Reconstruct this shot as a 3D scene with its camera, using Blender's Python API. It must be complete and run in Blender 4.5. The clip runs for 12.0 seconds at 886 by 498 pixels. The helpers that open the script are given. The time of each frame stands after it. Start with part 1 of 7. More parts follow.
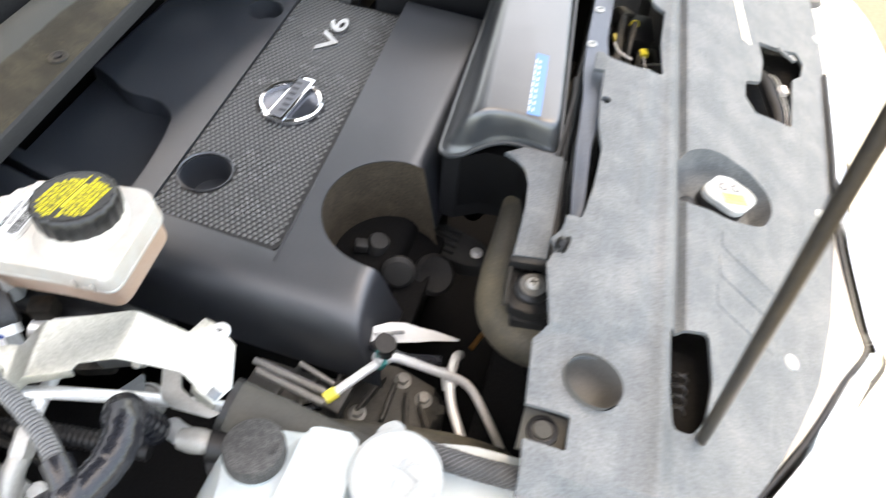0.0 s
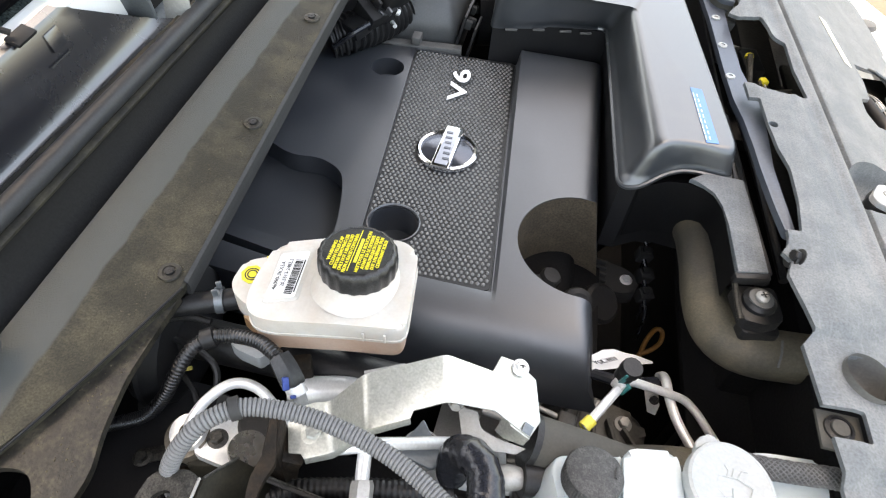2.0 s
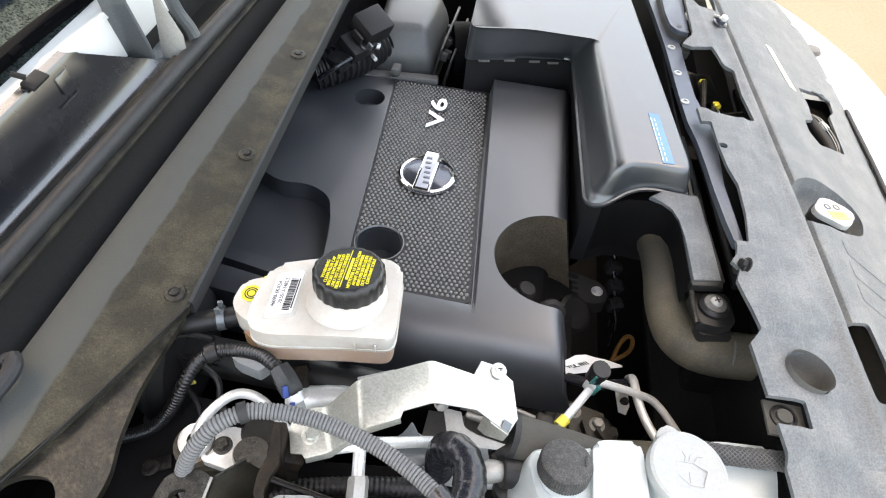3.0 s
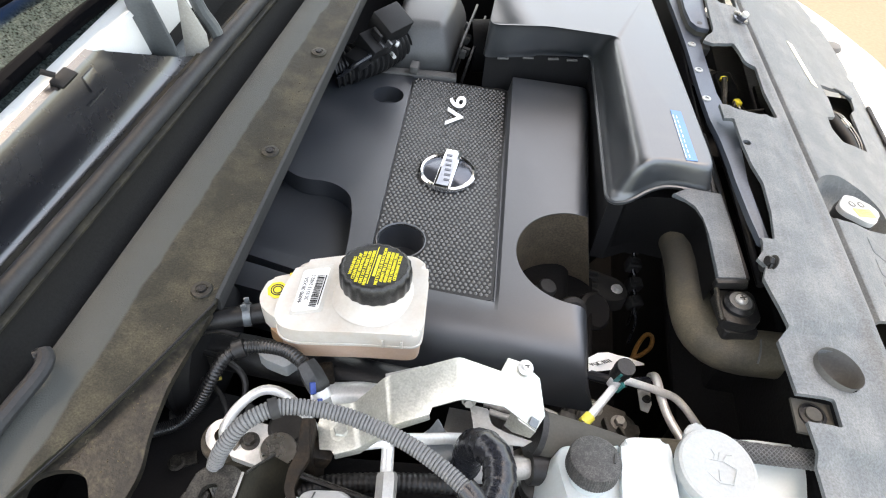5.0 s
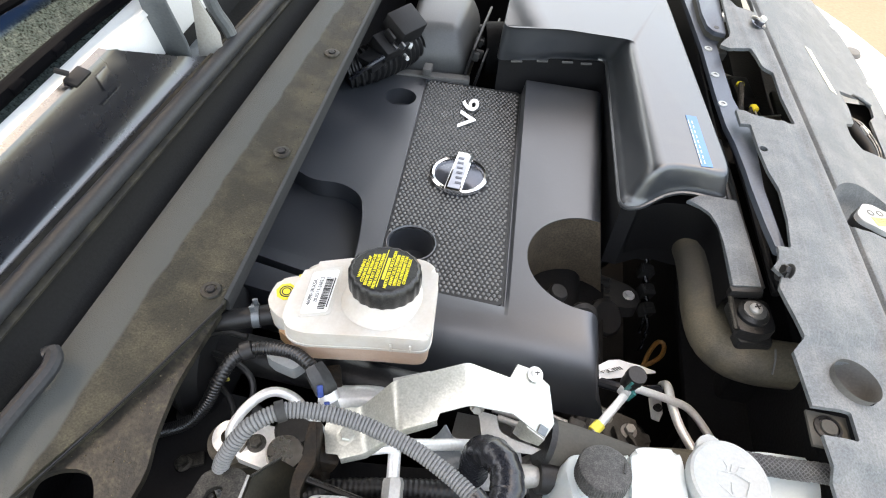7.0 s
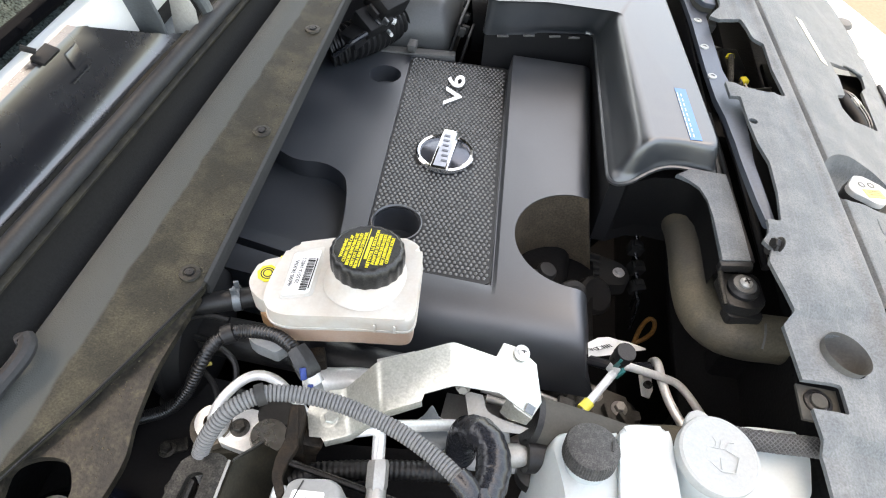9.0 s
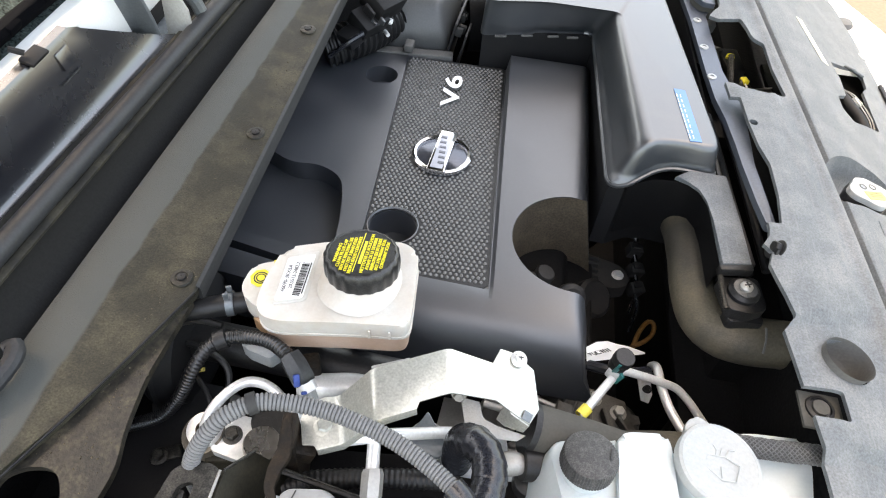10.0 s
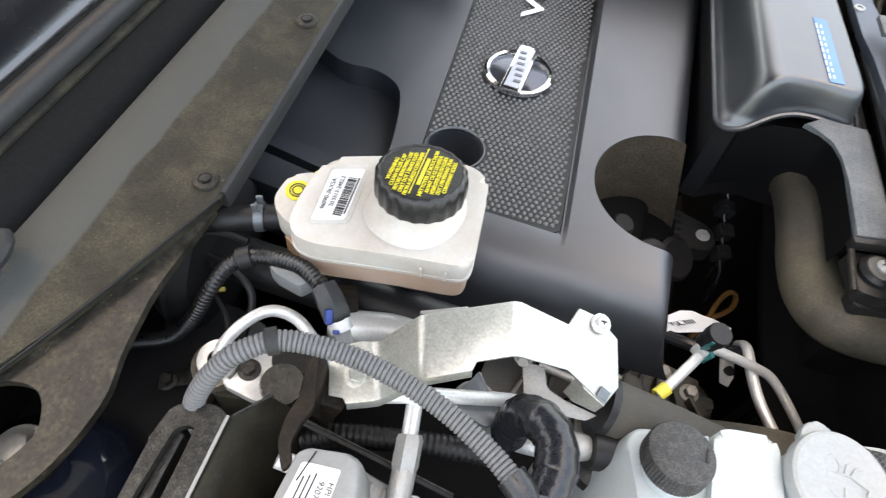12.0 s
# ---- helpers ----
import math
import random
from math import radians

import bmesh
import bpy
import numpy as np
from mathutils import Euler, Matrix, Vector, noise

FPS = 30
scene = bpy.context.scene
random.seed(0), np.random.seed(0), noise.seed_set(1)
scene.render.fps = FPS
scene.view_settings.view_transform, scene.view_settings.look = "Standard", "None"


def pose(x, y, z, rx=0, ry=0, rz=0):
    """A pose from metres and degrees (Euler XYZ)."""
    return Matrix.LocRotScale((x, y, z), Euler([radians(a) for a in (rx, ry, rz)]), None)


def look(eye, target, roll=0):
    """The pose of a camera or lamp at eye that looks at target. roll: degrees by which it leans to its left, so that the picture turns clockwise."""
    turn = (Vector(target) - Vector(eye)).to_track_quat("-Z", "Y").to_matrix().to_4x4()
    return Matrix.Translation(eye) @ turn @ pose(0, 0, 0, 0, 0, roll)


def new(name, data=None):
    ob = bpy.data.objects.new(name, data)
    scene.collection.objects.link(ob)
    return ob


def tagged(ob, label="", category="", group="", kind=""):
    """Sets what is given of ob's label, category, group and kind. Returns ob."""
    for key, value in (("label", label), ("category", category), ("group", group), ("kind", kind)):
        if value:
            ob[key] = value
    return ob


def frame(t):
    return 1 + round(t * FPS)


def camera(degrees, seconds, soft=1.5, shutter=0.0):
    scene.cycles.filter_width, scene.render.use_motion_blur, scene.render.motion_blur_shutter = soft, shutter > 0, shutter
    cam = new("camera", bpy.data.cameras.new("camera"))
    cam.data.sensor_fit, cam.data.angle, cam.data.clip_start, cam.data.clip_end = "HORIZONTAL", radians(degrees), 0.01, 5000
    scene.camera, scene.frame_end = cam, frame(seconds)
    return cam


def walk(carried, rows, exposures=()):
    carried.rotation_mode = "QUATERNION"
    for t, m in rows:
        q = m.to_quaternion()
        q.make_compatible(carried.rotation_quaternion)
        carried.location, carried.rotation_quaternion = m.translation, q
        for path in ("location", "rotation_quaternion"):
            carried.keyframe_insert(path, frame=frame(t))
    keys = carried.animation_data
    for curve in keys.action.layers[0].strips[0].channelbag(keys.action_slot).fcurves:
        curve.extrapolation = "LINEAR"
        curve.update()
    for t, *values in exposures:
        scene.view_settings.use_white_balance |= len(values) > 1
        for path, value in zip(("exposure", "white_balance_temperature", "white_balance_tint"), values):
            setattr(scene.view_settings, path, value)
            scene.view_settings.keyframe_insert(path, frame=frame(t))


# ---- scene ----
cam = camera(69.9, 12.0, soft=1.1, shutter=0.4)
PATH = [
    (0, (0.329, -0.514, 1.48), (0.089, 0.615, -0.154), 6.7),
    (0.5, (0.222, -0.556, 1.439), (-0.048, 0.536, -0.215), 7.6),
    (1, (0.111, -0.571, 1.445), (-0.063, 0.605, -0.163), 4.8),
    (1.5, (0.047, -0.578, 1.462), (-0.027, 0.748, -0.034), 6.0),
    (2, (0.075, -0.602, 1.478), (-0.059, 0.667, -0.061), 6.2),
    (2.5, (0.08, -0.634, 1.512), (-0.008, 0.667, -0.004), 7.2),
    (3, (0.078, -0.641, 1.52), (-0.009, 0.684, 0.025), 6.5),
    (5, (0.061, -0.645, 1.518), (-0.049, 0.673, 0.018), 5.8),
    (5.5, (0.064, -0.645, 1.517), (-0.061, 0.671, 0.016), 5.7),
    (6, (0.062, -0.642, 1.513), (-0.069, 0.669, 0.008), 5.3),
    (6.5, (0.06, -0.642, 1.516), (-0.082, 0.674, 0.016), 5.5),
    (7, (0.061, -0.64, 1.515), (-0.084, 0.677, 0.017), 5.5),
    (9, (0.07, -0.633, 1.503), (-0.047, 0.647, -0.03), 5.4),
    (9.5, (0.07, -0.626, 1.501), (-0.046, 0.654, -0.031), 5.6),
    (10, (0.072, -0.623, 1.499), (-0.043, 0.655, -0.035), 5.4),
    (10.5, (0.067, -0.616, 1.494), (-0.054, 0.657, -0.044), 5.5),
    (11, (0.055, -0.591, 1.472), (0.004, 0.665, -0.084), 6.9),
    (11.5, (0.055, -0.57, 1.425), (-0.051, 0.611, -0.186), 8.4),
    (12, (0.042, -0.57, 1.41), (-0.145, 0.537, -0.246), 8.2),
]
walk(cam, [(t, look(eye, target, roll)) for t, eye, target, roll in PATH], exposures=[(0, 3.42, 9300, 9), (0.3, 3.27, 9300, 9), (11, 3.23, 9300, 9), (12, 3.12, 9300, 9)])

# ---- light ----
world = bpy.data.worlds.new("sky")
scene.world = world
world.use_nodes = True
wn = world.node_tree
sky = wn.nodes.new("ShaderNodeTexSky")
sky.sky_type = "NISHITA"
sky.sun_disc = False
sky.dust_density, sky.air_density, sky.ozone_density = 3.5, 1.0, 0.8
SUN_EL, SUN_AZ = 74.0, 150.0
sky.sun_elevation, sky.sun_rotation = radians(SUN_EL), radians(90 - SUN_AZ)
wn.nodes["Background"].inputs["Strength"].default_value = 0.15
wn.links.new(sky.outputs["Color"], wn.nodes["Background"].inputs["Color"])
sun = new("sun", bpy.data.lights.new("sun", "SUN"))
sun.data.energy, sun.data.angle, sun.data.color = 2.2, radians(0.5), (1.0, 0.98, 0.96)
sd = Vector((math.cos(radians(SUN_AZ)) * math.cos(radians(SUN_EL)), math.sin(radians(SUN_AZ)) * math.cos(radians(SUN_EL)), math.sin(radians(SUN_EL))))
sun.matrix_world = look(sd * 20, (0, 0, 0))



# ---- materials ----
def mat(name, col, rough=0.5, metal=0.0, grain=0.15, gscale=400.0, stain=None, sscale=14.0, samount=0.5, bump=0.0, bscale=600.0, coat=0.0, sub=0.0, rvar=0.1, trans=0.0, spec=0.5, sdetail=8, ior=1.5):
    """A surface with fine grain, larger stains and a fine relief; scales are per metre."""
    m = bpy.data.materials.new(name)
    m.use_nodes = True
    nt = m.node_tree
    b = nt.nodes["Principled BSDF"]
    tc = nt.nodes.new("ShaderNodeTexCoord")
    n1 = nt.nodes.new("ShaderNodeTexNoise")
    n1.inputs["Scale"].default_value, n1.inputs["Detail"].default_value = gscale, 4
    n2 = nt.nodes.new("ShaderNodeTexNoise")
    n2.inputs["Scale"].default_value, n2.inputs["Detail"].default_value, n2.inputs["Roughness"].default_value = sscale, sdetail, 0.62
    for n in (n1, n2):
        nt.links.new(tc.outputs["Object"], n.inputs["Vector"])
    r1 = nt.nodes.new("ShaderNodeMapRange")
    r1.inputs["From Min"].default_value, r1.inputs["From Max"].default_value = 0.3, 0.7
    r1.inputs["To Min"].default_value, r1.inputs["To Max"].default_value = 1 - grain, 1 + grain
    nt.links.new(n1.outputs["Fac"], r1.inputs["Value"])
    r2 = nt.nodes.new("ShaderNodeMapRange")
    r2.inputs["From Min"].default_value, r2.inputs["From Max"].default_value, r2.inputs["To Max"].default_value = 0.42, 0.68, samount
    nt.links.new(n2.outputs["Fac"], r2.inputs["Value"])
    mx = nt.nodes.new("ShaderNodeMix")
    mx.data_type = "RGBA"
    other = stain if stain else tuple(c * 0.8 for c in col)
    mx.inputs["A"].default_value, mx.inputs["B"].default_value = (*col, 1), (*other, 1)
    nt.links.new(r2.outputs["Result"], mx.inputs["Factor"])
    mul = nt.nodes.new("ShaderNodeVectorMath")
    mul.operation = "SCALE"
    nt.links.new(mx.outputs["Result"], mul.inputs[0])
    nt.links.new(r1.outputs["Result"], mul.inputs["Scale"])
    nt.links.new(mul.outputs["Vector"], b.inputs["Base Color"])
    rr = nt.nodes.new("ShaderNodeMapRange")
    rr.inputs["To Min"].default_value, rr.inputs["To Max"].default_value = max(0.02, rough - rvar), min(1, rough + rvar)
    nt.links.new(n2.outputs["Fac"], rr.inputs["Value"])
    nt.links.new(rr.outputs["Result"], b.inputs["Roughness"])
    b.inputs["Metallic"].default_value = metal
    b.inputs["Coat Weight"].default_value = coat
    b.inputs["Specular IOR Level"].default_value, b.inputs["IOR"].default_value = spec, ior
    b.inputs["Subsurface Weight"].default_value = sub
    if sub:
        b.inputs["Subsurface Radius"].default_value = (0.02, 0.015, 0.012)
        b.inputs["Subsurface Scale"].default_value = 0.5
    b.inputs["Transmission Weight"].default_value = trans
    if bump:
        n3 = nt.nodes.new("ShaderNodeTexNoise")
        n3.inputs["Scale"].default_value, n3.inputs["Detail"].default_value = bscale, 3
        nt.links.new(tc.outputs["Object"], n3.inputs["Vector"])
        bp = nt.nodes.new("ShaderNodeBump")
        bp.inputs["Strength"].default_value, bp.inputs["Distance"].default_value = bump, 0.0015
        nt.links.new(n3.outputs["Fac"], bp.inputs["Height"])
        nt.links.new(bp.outputs["Normal"], b.inputs["Normal"])
    return m


M_COVER = mat("black_cover_plastic", (0.0190, 0.0220, 0.0275), 0.44, spec=1.0, ior=1.6, sdetail=2, grain=0.1, stain=(0.030, 0.033, 0.038), samount=0.6)
M_COVER_DUST = mat("dusty_cover_plastic", (0.115, 0.090, 0.064), 0.85, grain=0.3, stain=(0.20, 0.155, 0.105), sscale=40, bump=0.2)
M_PANEL = mat("embossed_panel", (0.015, 0.015, 0.015), 0.5, spec=0.4, grain=0.15, stain=(0.026, 0.025, 0.023), bump=0.1)
M_CHROME = mat("chrome", (0.70, 0.71, 0.72), 0.10, 1.0, grain=0.02, rvar=0.04)
M_BADGE_FACE = mat("dull_chrome", (0.30, 0.31, 0.34), 0.30, 1.0, grain=0.04)
M_BADGE_MARK = mat("dull_grey_marks", (0.12, 0.125, 0.14), 0.3, 0.8, grain=0.05)
M_CHROME_DARK = mat("dark_chrome", (0.08, 0.085, 0.10), 0.15, 0.6, grain=0.05)
M_BOX = mat("grey_black_plastic", (0.022, 0.026, 0.030), 0.34, spec=1.0, ior=1.62, sdetail=4, grain=0.06, stain=(0.040, 0.043, 0.045), sscale=26, samount=0.6, bump=0.05, bscale=1500)
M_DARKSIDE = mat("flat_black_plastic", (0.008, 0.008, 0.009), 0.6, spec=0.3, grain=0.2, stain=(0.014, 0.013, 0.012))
M_BLACK = mat("black_plastic", (0.010, 0.010, 0.011), 0.45, grain=0.3, spec=0.35, stain=(0.020, 0.019, 0.017), bump=0.2)
# Near-black: the bay's deep shade is put into this grimy metal's colour.
M_DEEP = mat("grimy_shade_black", (0.004, 0.004, 0.0045), 0.7, 0.0, spec=0.12, grain=0.4, stain=(0.008, 0.007, 0.006), bump=0.4, bscale=200)
M_RUBBER = mat("black_rubber", (0.010, 0.010, 0.011), 0.42, spec=0.35, grain=0.25, stain=(0.022, 0.021, 0.020), bump=0.15)
M_HOSE = mat("dusty_radiator_hose", (0.038, 0.035, 0.029), 0.6, spec=0.35, grain=0.2, stain=(0.115, 0.096, 0.064), sscale=9, samount=0.9, bump=0.2)
M_COWL = mat("dusty_cowl_plastic", (0.008, 0.007, 0.0050), 0.55, grain=0.8, gscale=300, stain=(0.040, 0.033, 0.021), sscale=60, samount=0.9, bump=0.5, bscale=260)
M_COWL_GREY = mat("grey_cowl_plastic", (0.085, 0.084, 0.081), 0.6, grain=0.12, stain=(0.10, 0.096, 0.088), bump=0.2)
M_SUPPORT = mat("dusty_grey_support_plastic", (0.088, 0.099, 0.107), 0.6, grain=0.26, gscale=520, stain=(0.165, 0.172, 0.175), sscale=24, samount=0.75, bump=0.35, bscale=900)
M_RAIL = mat("dark_blue_painted_metal", (0.055, 0.068, 0.092), 0.4, 0.2, grain=0.1, stain=(0.09, 0.10, 0.115), samount=0.6)
M_WHITE_PAINT = mat("white_car_paint", (0.82, 0.82, 0.81), 0.25, grain=0.02, stain=(0.76, 0.75, 0.72), coat=0.6)
M_TANK = mat("milky_white_plastic", (0.58, 0.545, 0.495), 0.34, grain=0.03, sscale=22, samount=0.8, stain=(0.49, 0.42, 0.35), sub=0.35, bump=0.05)
M_TANK_PINK = mat("fluid_filled_plastic", (0.50, 0.36, 0.28), 0.42, grain=0.04, stain=(0.42, 0.25, 0.15), sub=0.35)
M_TANK_AMBER = mat("amber_stained_plastic", (0.34, 0.20, 0.11), 0.45, grain=0.05, stain=(0.20, 0.11, 0.05), sub=0.2)
M_TANK_COOL = mat("bluish_white_plastic", (0.43, 0.47, 0.48), 0.4, grain=0.03, stain=(0.38, 0.42, 0.42), sub=0.3)
M_CAPWHITE = mat("grey_white_cap_plastic", (0.31, 0.325, 0.325), 0.5, grain=0.06, stain=(0.26, 0.27, 0.265), sub=0.15, bump=0.1)
M_CAPBLACK = mat("worn_black_cap", (0.013, 0.013, 0.013), 0.33, grain=0.5, gscale=700, stain=(0.05, 0.048, 0.045), sscale=160, samount=0.4, bump=0.15)
M_CAPWORN = mat("dusty_worn_black_cap", (0.022, 0.022, 0.022), 0.6, grain=0.6, gscale=900, stain=(0.085, 0.082, 0.078), sscale=200, samount=0.6, bump=0.3)
M_ZINC = mat("zinc_plated_steel", (0.52, 0.52, 0.475), 0.40, 0.72, grain=0.16, gscale=520, stain=(0.44, 0.44, 0.39), sscale=170, samount=0.8, bump=0.1, bscale=1500)
M_ALU = mat("aluminium_pipe", (0.72, 0.72, 0.71), 0.33, 0.4, grain=0.08, stain=(0.55, 0.55, 0.54))
M_CAST = mat("cast_aluminium", (0.36, 0.355, 0.34), 0.5, 0.55, grain=0.07, stain=(0.22, 0.205, 0.18), bump=0.3, bscale=500)
M_CASTMETAL = mat("bare_turned_metal", (0.30, 0.29, 0.27), 0.28, 0.9, grain=0.1, stain=(0.14, 0.12, 0.10), sscale=50, samount=0.8)
M_CASTDARK = mat("grimy_cast_aluminium", (0.075, 0.072, 0.066), 0.5, 0.4, grain=0.15, stain=(0.035, 0.031, 0.026), sscale=40, samount=0.8, bump=0.3, bscale=500)
M_RUST = mat("rusty_brown_steel", (0.012, 0.0095, 0.0075), 0.65, 0.2, spec=0.25, grain=0.35, stain=(0.034, 0.022, 0.013), sscale=60, samount=0.8, bump=0.4)
M_GREYMETAL = mat("worn_grey_metal", (0.022, 0.021, 0.019), 0.42, 0.4, grain=0.6, gscale=700, stain=(0.085, 0.078, 0.066), sscale=200, samount=0.6, bump=0.3)
M_BRAID = mat("braided_rubber", (0.020, 0.020, 0.021), 0.55, grain=0.5, gscale=900, stain=(0.05, 0.05, 0.05), sscale=500, samount=0.8, bump=0.8, bscale=700)
M_SLEEVE = mat("dusty_foam_sleeve", (0.06, 0.058, 0.052), 0.8, spec=0.25, grain=0.08, stain=(0.085, 0.078, 0.066), sscale=30)
M_HINGE = mat("grey_hinge_steel", (0.15, 0.165, 0.175), 0.35, 0.4, grain=0.1, stain=(0.11, 0.12, 0.125))
M_SEAL = mat("seal_rubber", (0.022, 0.023, 0.026), 0.5, spec=0.35, grain=0.2, stain=(0.034, 0.034, 0.034), sscale=20)
M_SEALFOOT = mat("dusty_seal_rubber", (0.022, 0.0205, 0.018), 0.62, spec=0.3, grain=0.3, stain=(0.055, 0.048, 0.034), sscale=36, samount=0.8, bump=0.2)
M_TROUGH = mat("dark_trough_plastic", (0.0075, 0.0072, 0.0070), 0.7, spec=0.15, grain=0.3, stain=(0.011, 0.0103, 0.0095), bump=0.2)
M_CLEANER = mat("dark_air_cleaner_plastic", (0.070, 0.073, 0.075), 0.42, grain=0.1, stain=(0.095, 0.095, 0.092))
M_LIP = mat("grey_lip_plastic", (0.030, 0.030, 0.030), 0.6, spec=0.3, grain=0.15)
M_WIPERCOVER = mat("smooth_navy_black_plastic", (0.0085, 0.0095, 0.0135), 0.27, spec=1.0, ior=1.65, grain=0.1, stain=(0.015, 0.016, 0.020), samount=0.6, rvar=0.05)
M_PALEYELLOW = mat("faded_yellow_print", (0.60, 0.48, 0.12), 0.5, grain=0.1)
M_SILVER = mat("silver_letters", (0.52, 0.53, 0.54), 0.28, 1.0, grain=0.03)
M_BRAIDTHREAD = mat("braid_thread", (0.085, 0.086, 0.088), 0.5, grain=0.2)
M_GRIT = mat("dry_grit", (0.075, 0.062, 0.040), 0.9, grain=0.4, gscale=900, stain=(0.02, 0.016, 0.012), sscale=300, samount=0.9)
M_PAD = mat("hood_pad_felt", (0.02, 0.02, 0.02), 0.9, spec=0.2, grain=0.3)
M_CONDUIT = mat("grey_corrugated_plastic", (0.125, 0.127, 0.13), 0.5, grain=0.12, stain=(0.16, 0.16, 0.16))
M_MESH = mat("glossy_ribbed_sleeve", (0.010, 0.010, 0.011), 0.30, spec=0.6, grain=0.3, gscale=900, stain=(0.024, 0.023, 0.022), sscale=90, samount=0.7, bump=0.1, bscale=900)
M_FITTING = mat("worn_black_fitting", (0.022, 0.023, 0.024), 0.35, 0.3, grain=0.2, stain=(0.05, 0.05, 0.05), sscale=120)
M_TAPE = mat("glossy_black_tape", (0.013, 0.014, 0.018), 0.26, grain=0.2, bump=0.25, bscale=160)
M_OLIVE = mat("grimy_olive_metal", (0.016, 0.0145, 0.010), 0.6, 0.1, spec=0.3, grain=0.3, stain=(0.034, 0.028, 0.018), sscale=40, samount=0.8)
M_STAINED = mat("brown_stained_aluminium", (0.17, 0.145, 0.115), 0.5, 0.4, grain=0.15, stain=(0.075, 0.055, 0.038), sscale=60, samount=0.9)
M_HOUSING = mat("grey_actuator_casting", (0.30, 0.30, 0.29), 0.5, 0.4, grain=0.05, stain=(0.24, 0.24, 0.23))
M_YELLOW = mat("yellow_print", (0.78, 0.66, 0.05), 0.5, grain=0.1)
M_YTAPE = mat("yellow_tape", (0.80, 0.70, 0.10), 0.5, grain=0.1)
M_RED = mat("red_orange_plastic", (0.70, 0.10, 0.03), 0.45)
M_BROWNCAP = mat("amber_brown_plastic", (0.30, 0.13, 0.03), 0.5, grain=0.3, stain=(0.15, 0.10, 0.04), sscale=80)
M_LABEL = mat("white_paper_label", (0.80, 0.80, 0.78), 0.55, grain=0.02)
M_BLUELABEL = mat("blue_label", (0.085, 0.22, 0.46), 0.45, grain=0.05)
M_BLUEMARK = mat("blue_paint_mark", (0.012, 0.045, 0.22), 0.5)
M_TEAL = mat("teal_paint_mark", (0.01, 0.16, 0.15), 0.45)
M_INK = mat("black_ink", (0.02, 0.02, 0.02), 0.6)
M_CREAM = mat("cream_sticker", (0.78, 0.74, 0.62), 0.5, grain=0.04)
M_ROD = mat("black_rod_paint", (0.022, 0.020, 0.017), 0.35, 0.2, grain=0.2, stain=(0.07, 0.055, 0.033), sscale=40)
# Studs far paler than their panel: highlights on the tops put into colour.
M_STUD = mat("highlight_pale_studs", (0.12, 0.118, 0.112), 0.26, spec=0.9, grain=0.1)
M_SHELF = mat("dusty_cowl_shelf", (0.020, 0.0180, 0.0115), 0.65, spec=0.35, grain=0.4, gscale=600, stain=(0.060, 0.052, 0.033), sscale=26, samount=0.9, bump=0.5, bscale=900)


def dust_and_sky_edge(m, end_col, x0, x1, ragged=0.0, slope=0.0):
    """The colour runs to another between x0 and x1: off the shelf's dust, into the sky painted on the glass."""
    nt = m.node_tree
    b = nt.nodes["Principled BSDF"]
    src = b.inputs["Base Color"].links[0].from_socket
    sep, tc = nt.nodes.new("ShaderNodeSeparateXYZ"), nt.nodes.new("ShaderNodeTexCoord")
    nt.links.new(tc.outputs["Object"], sep.inputs[0])
    mr = nt.nodes.new("ShaderNodeMapRange")
    mr.interpolation_type = "SMOOTHSTEP"
    mr.inputs["From Min"].default_value, mr.inputs["From Max"].default_value = x0, x1
    # a ragged line, nearer to the crest towards the dirty end
    no = nt.nodes.new("ShaderNodeTexNoise")
    no.inputs["Scale"].default_value, no.inputs["Detail"].default_value = 22, 5
    nt.links.new(tc.outputs["Object"], no.inputs["Vector"])
    w1, w2, w3 = [nt.nodes.new("ShaderNodeMath") for k in range(3)]
    for w, op, v in ((w1, "MULTIPLY", ragged), (w2, "ADD", 0.0), (w3, "MULTIPLY_ADD", slope)):
        w.operation = op
        w.inputs[1].default_value = v
    nt.links.new(no.outputs["Fac"], w1.inputs[0])
    nt.links.new(w1.outputs["Value"], w2.inputs[0])
    nt.links.new(sep.outputs["X"], w2.inputs[1])
    nt.links.new(sep.outputs["Y"], w3.inputs[0])
    nt.links.new(w2.outputs["Value"], w3.inputs[2])
    nt.links.new(w3.outputs["Value"], mr.inputs["Value"])
    mx = nt.nodes.new("ShaderNodeMix")
    mx.data_type = "RGBA"
    mx.inputs["B"].default_value = (*end_col, 1)
    nt.links.new(mr.outputs["Result"], mx.inputs["Factor"])
    nt.links.new(src, mx.inputs["A"])
    nt.links.new(mx.outputs["Result"], b.inputs["Base Color"])


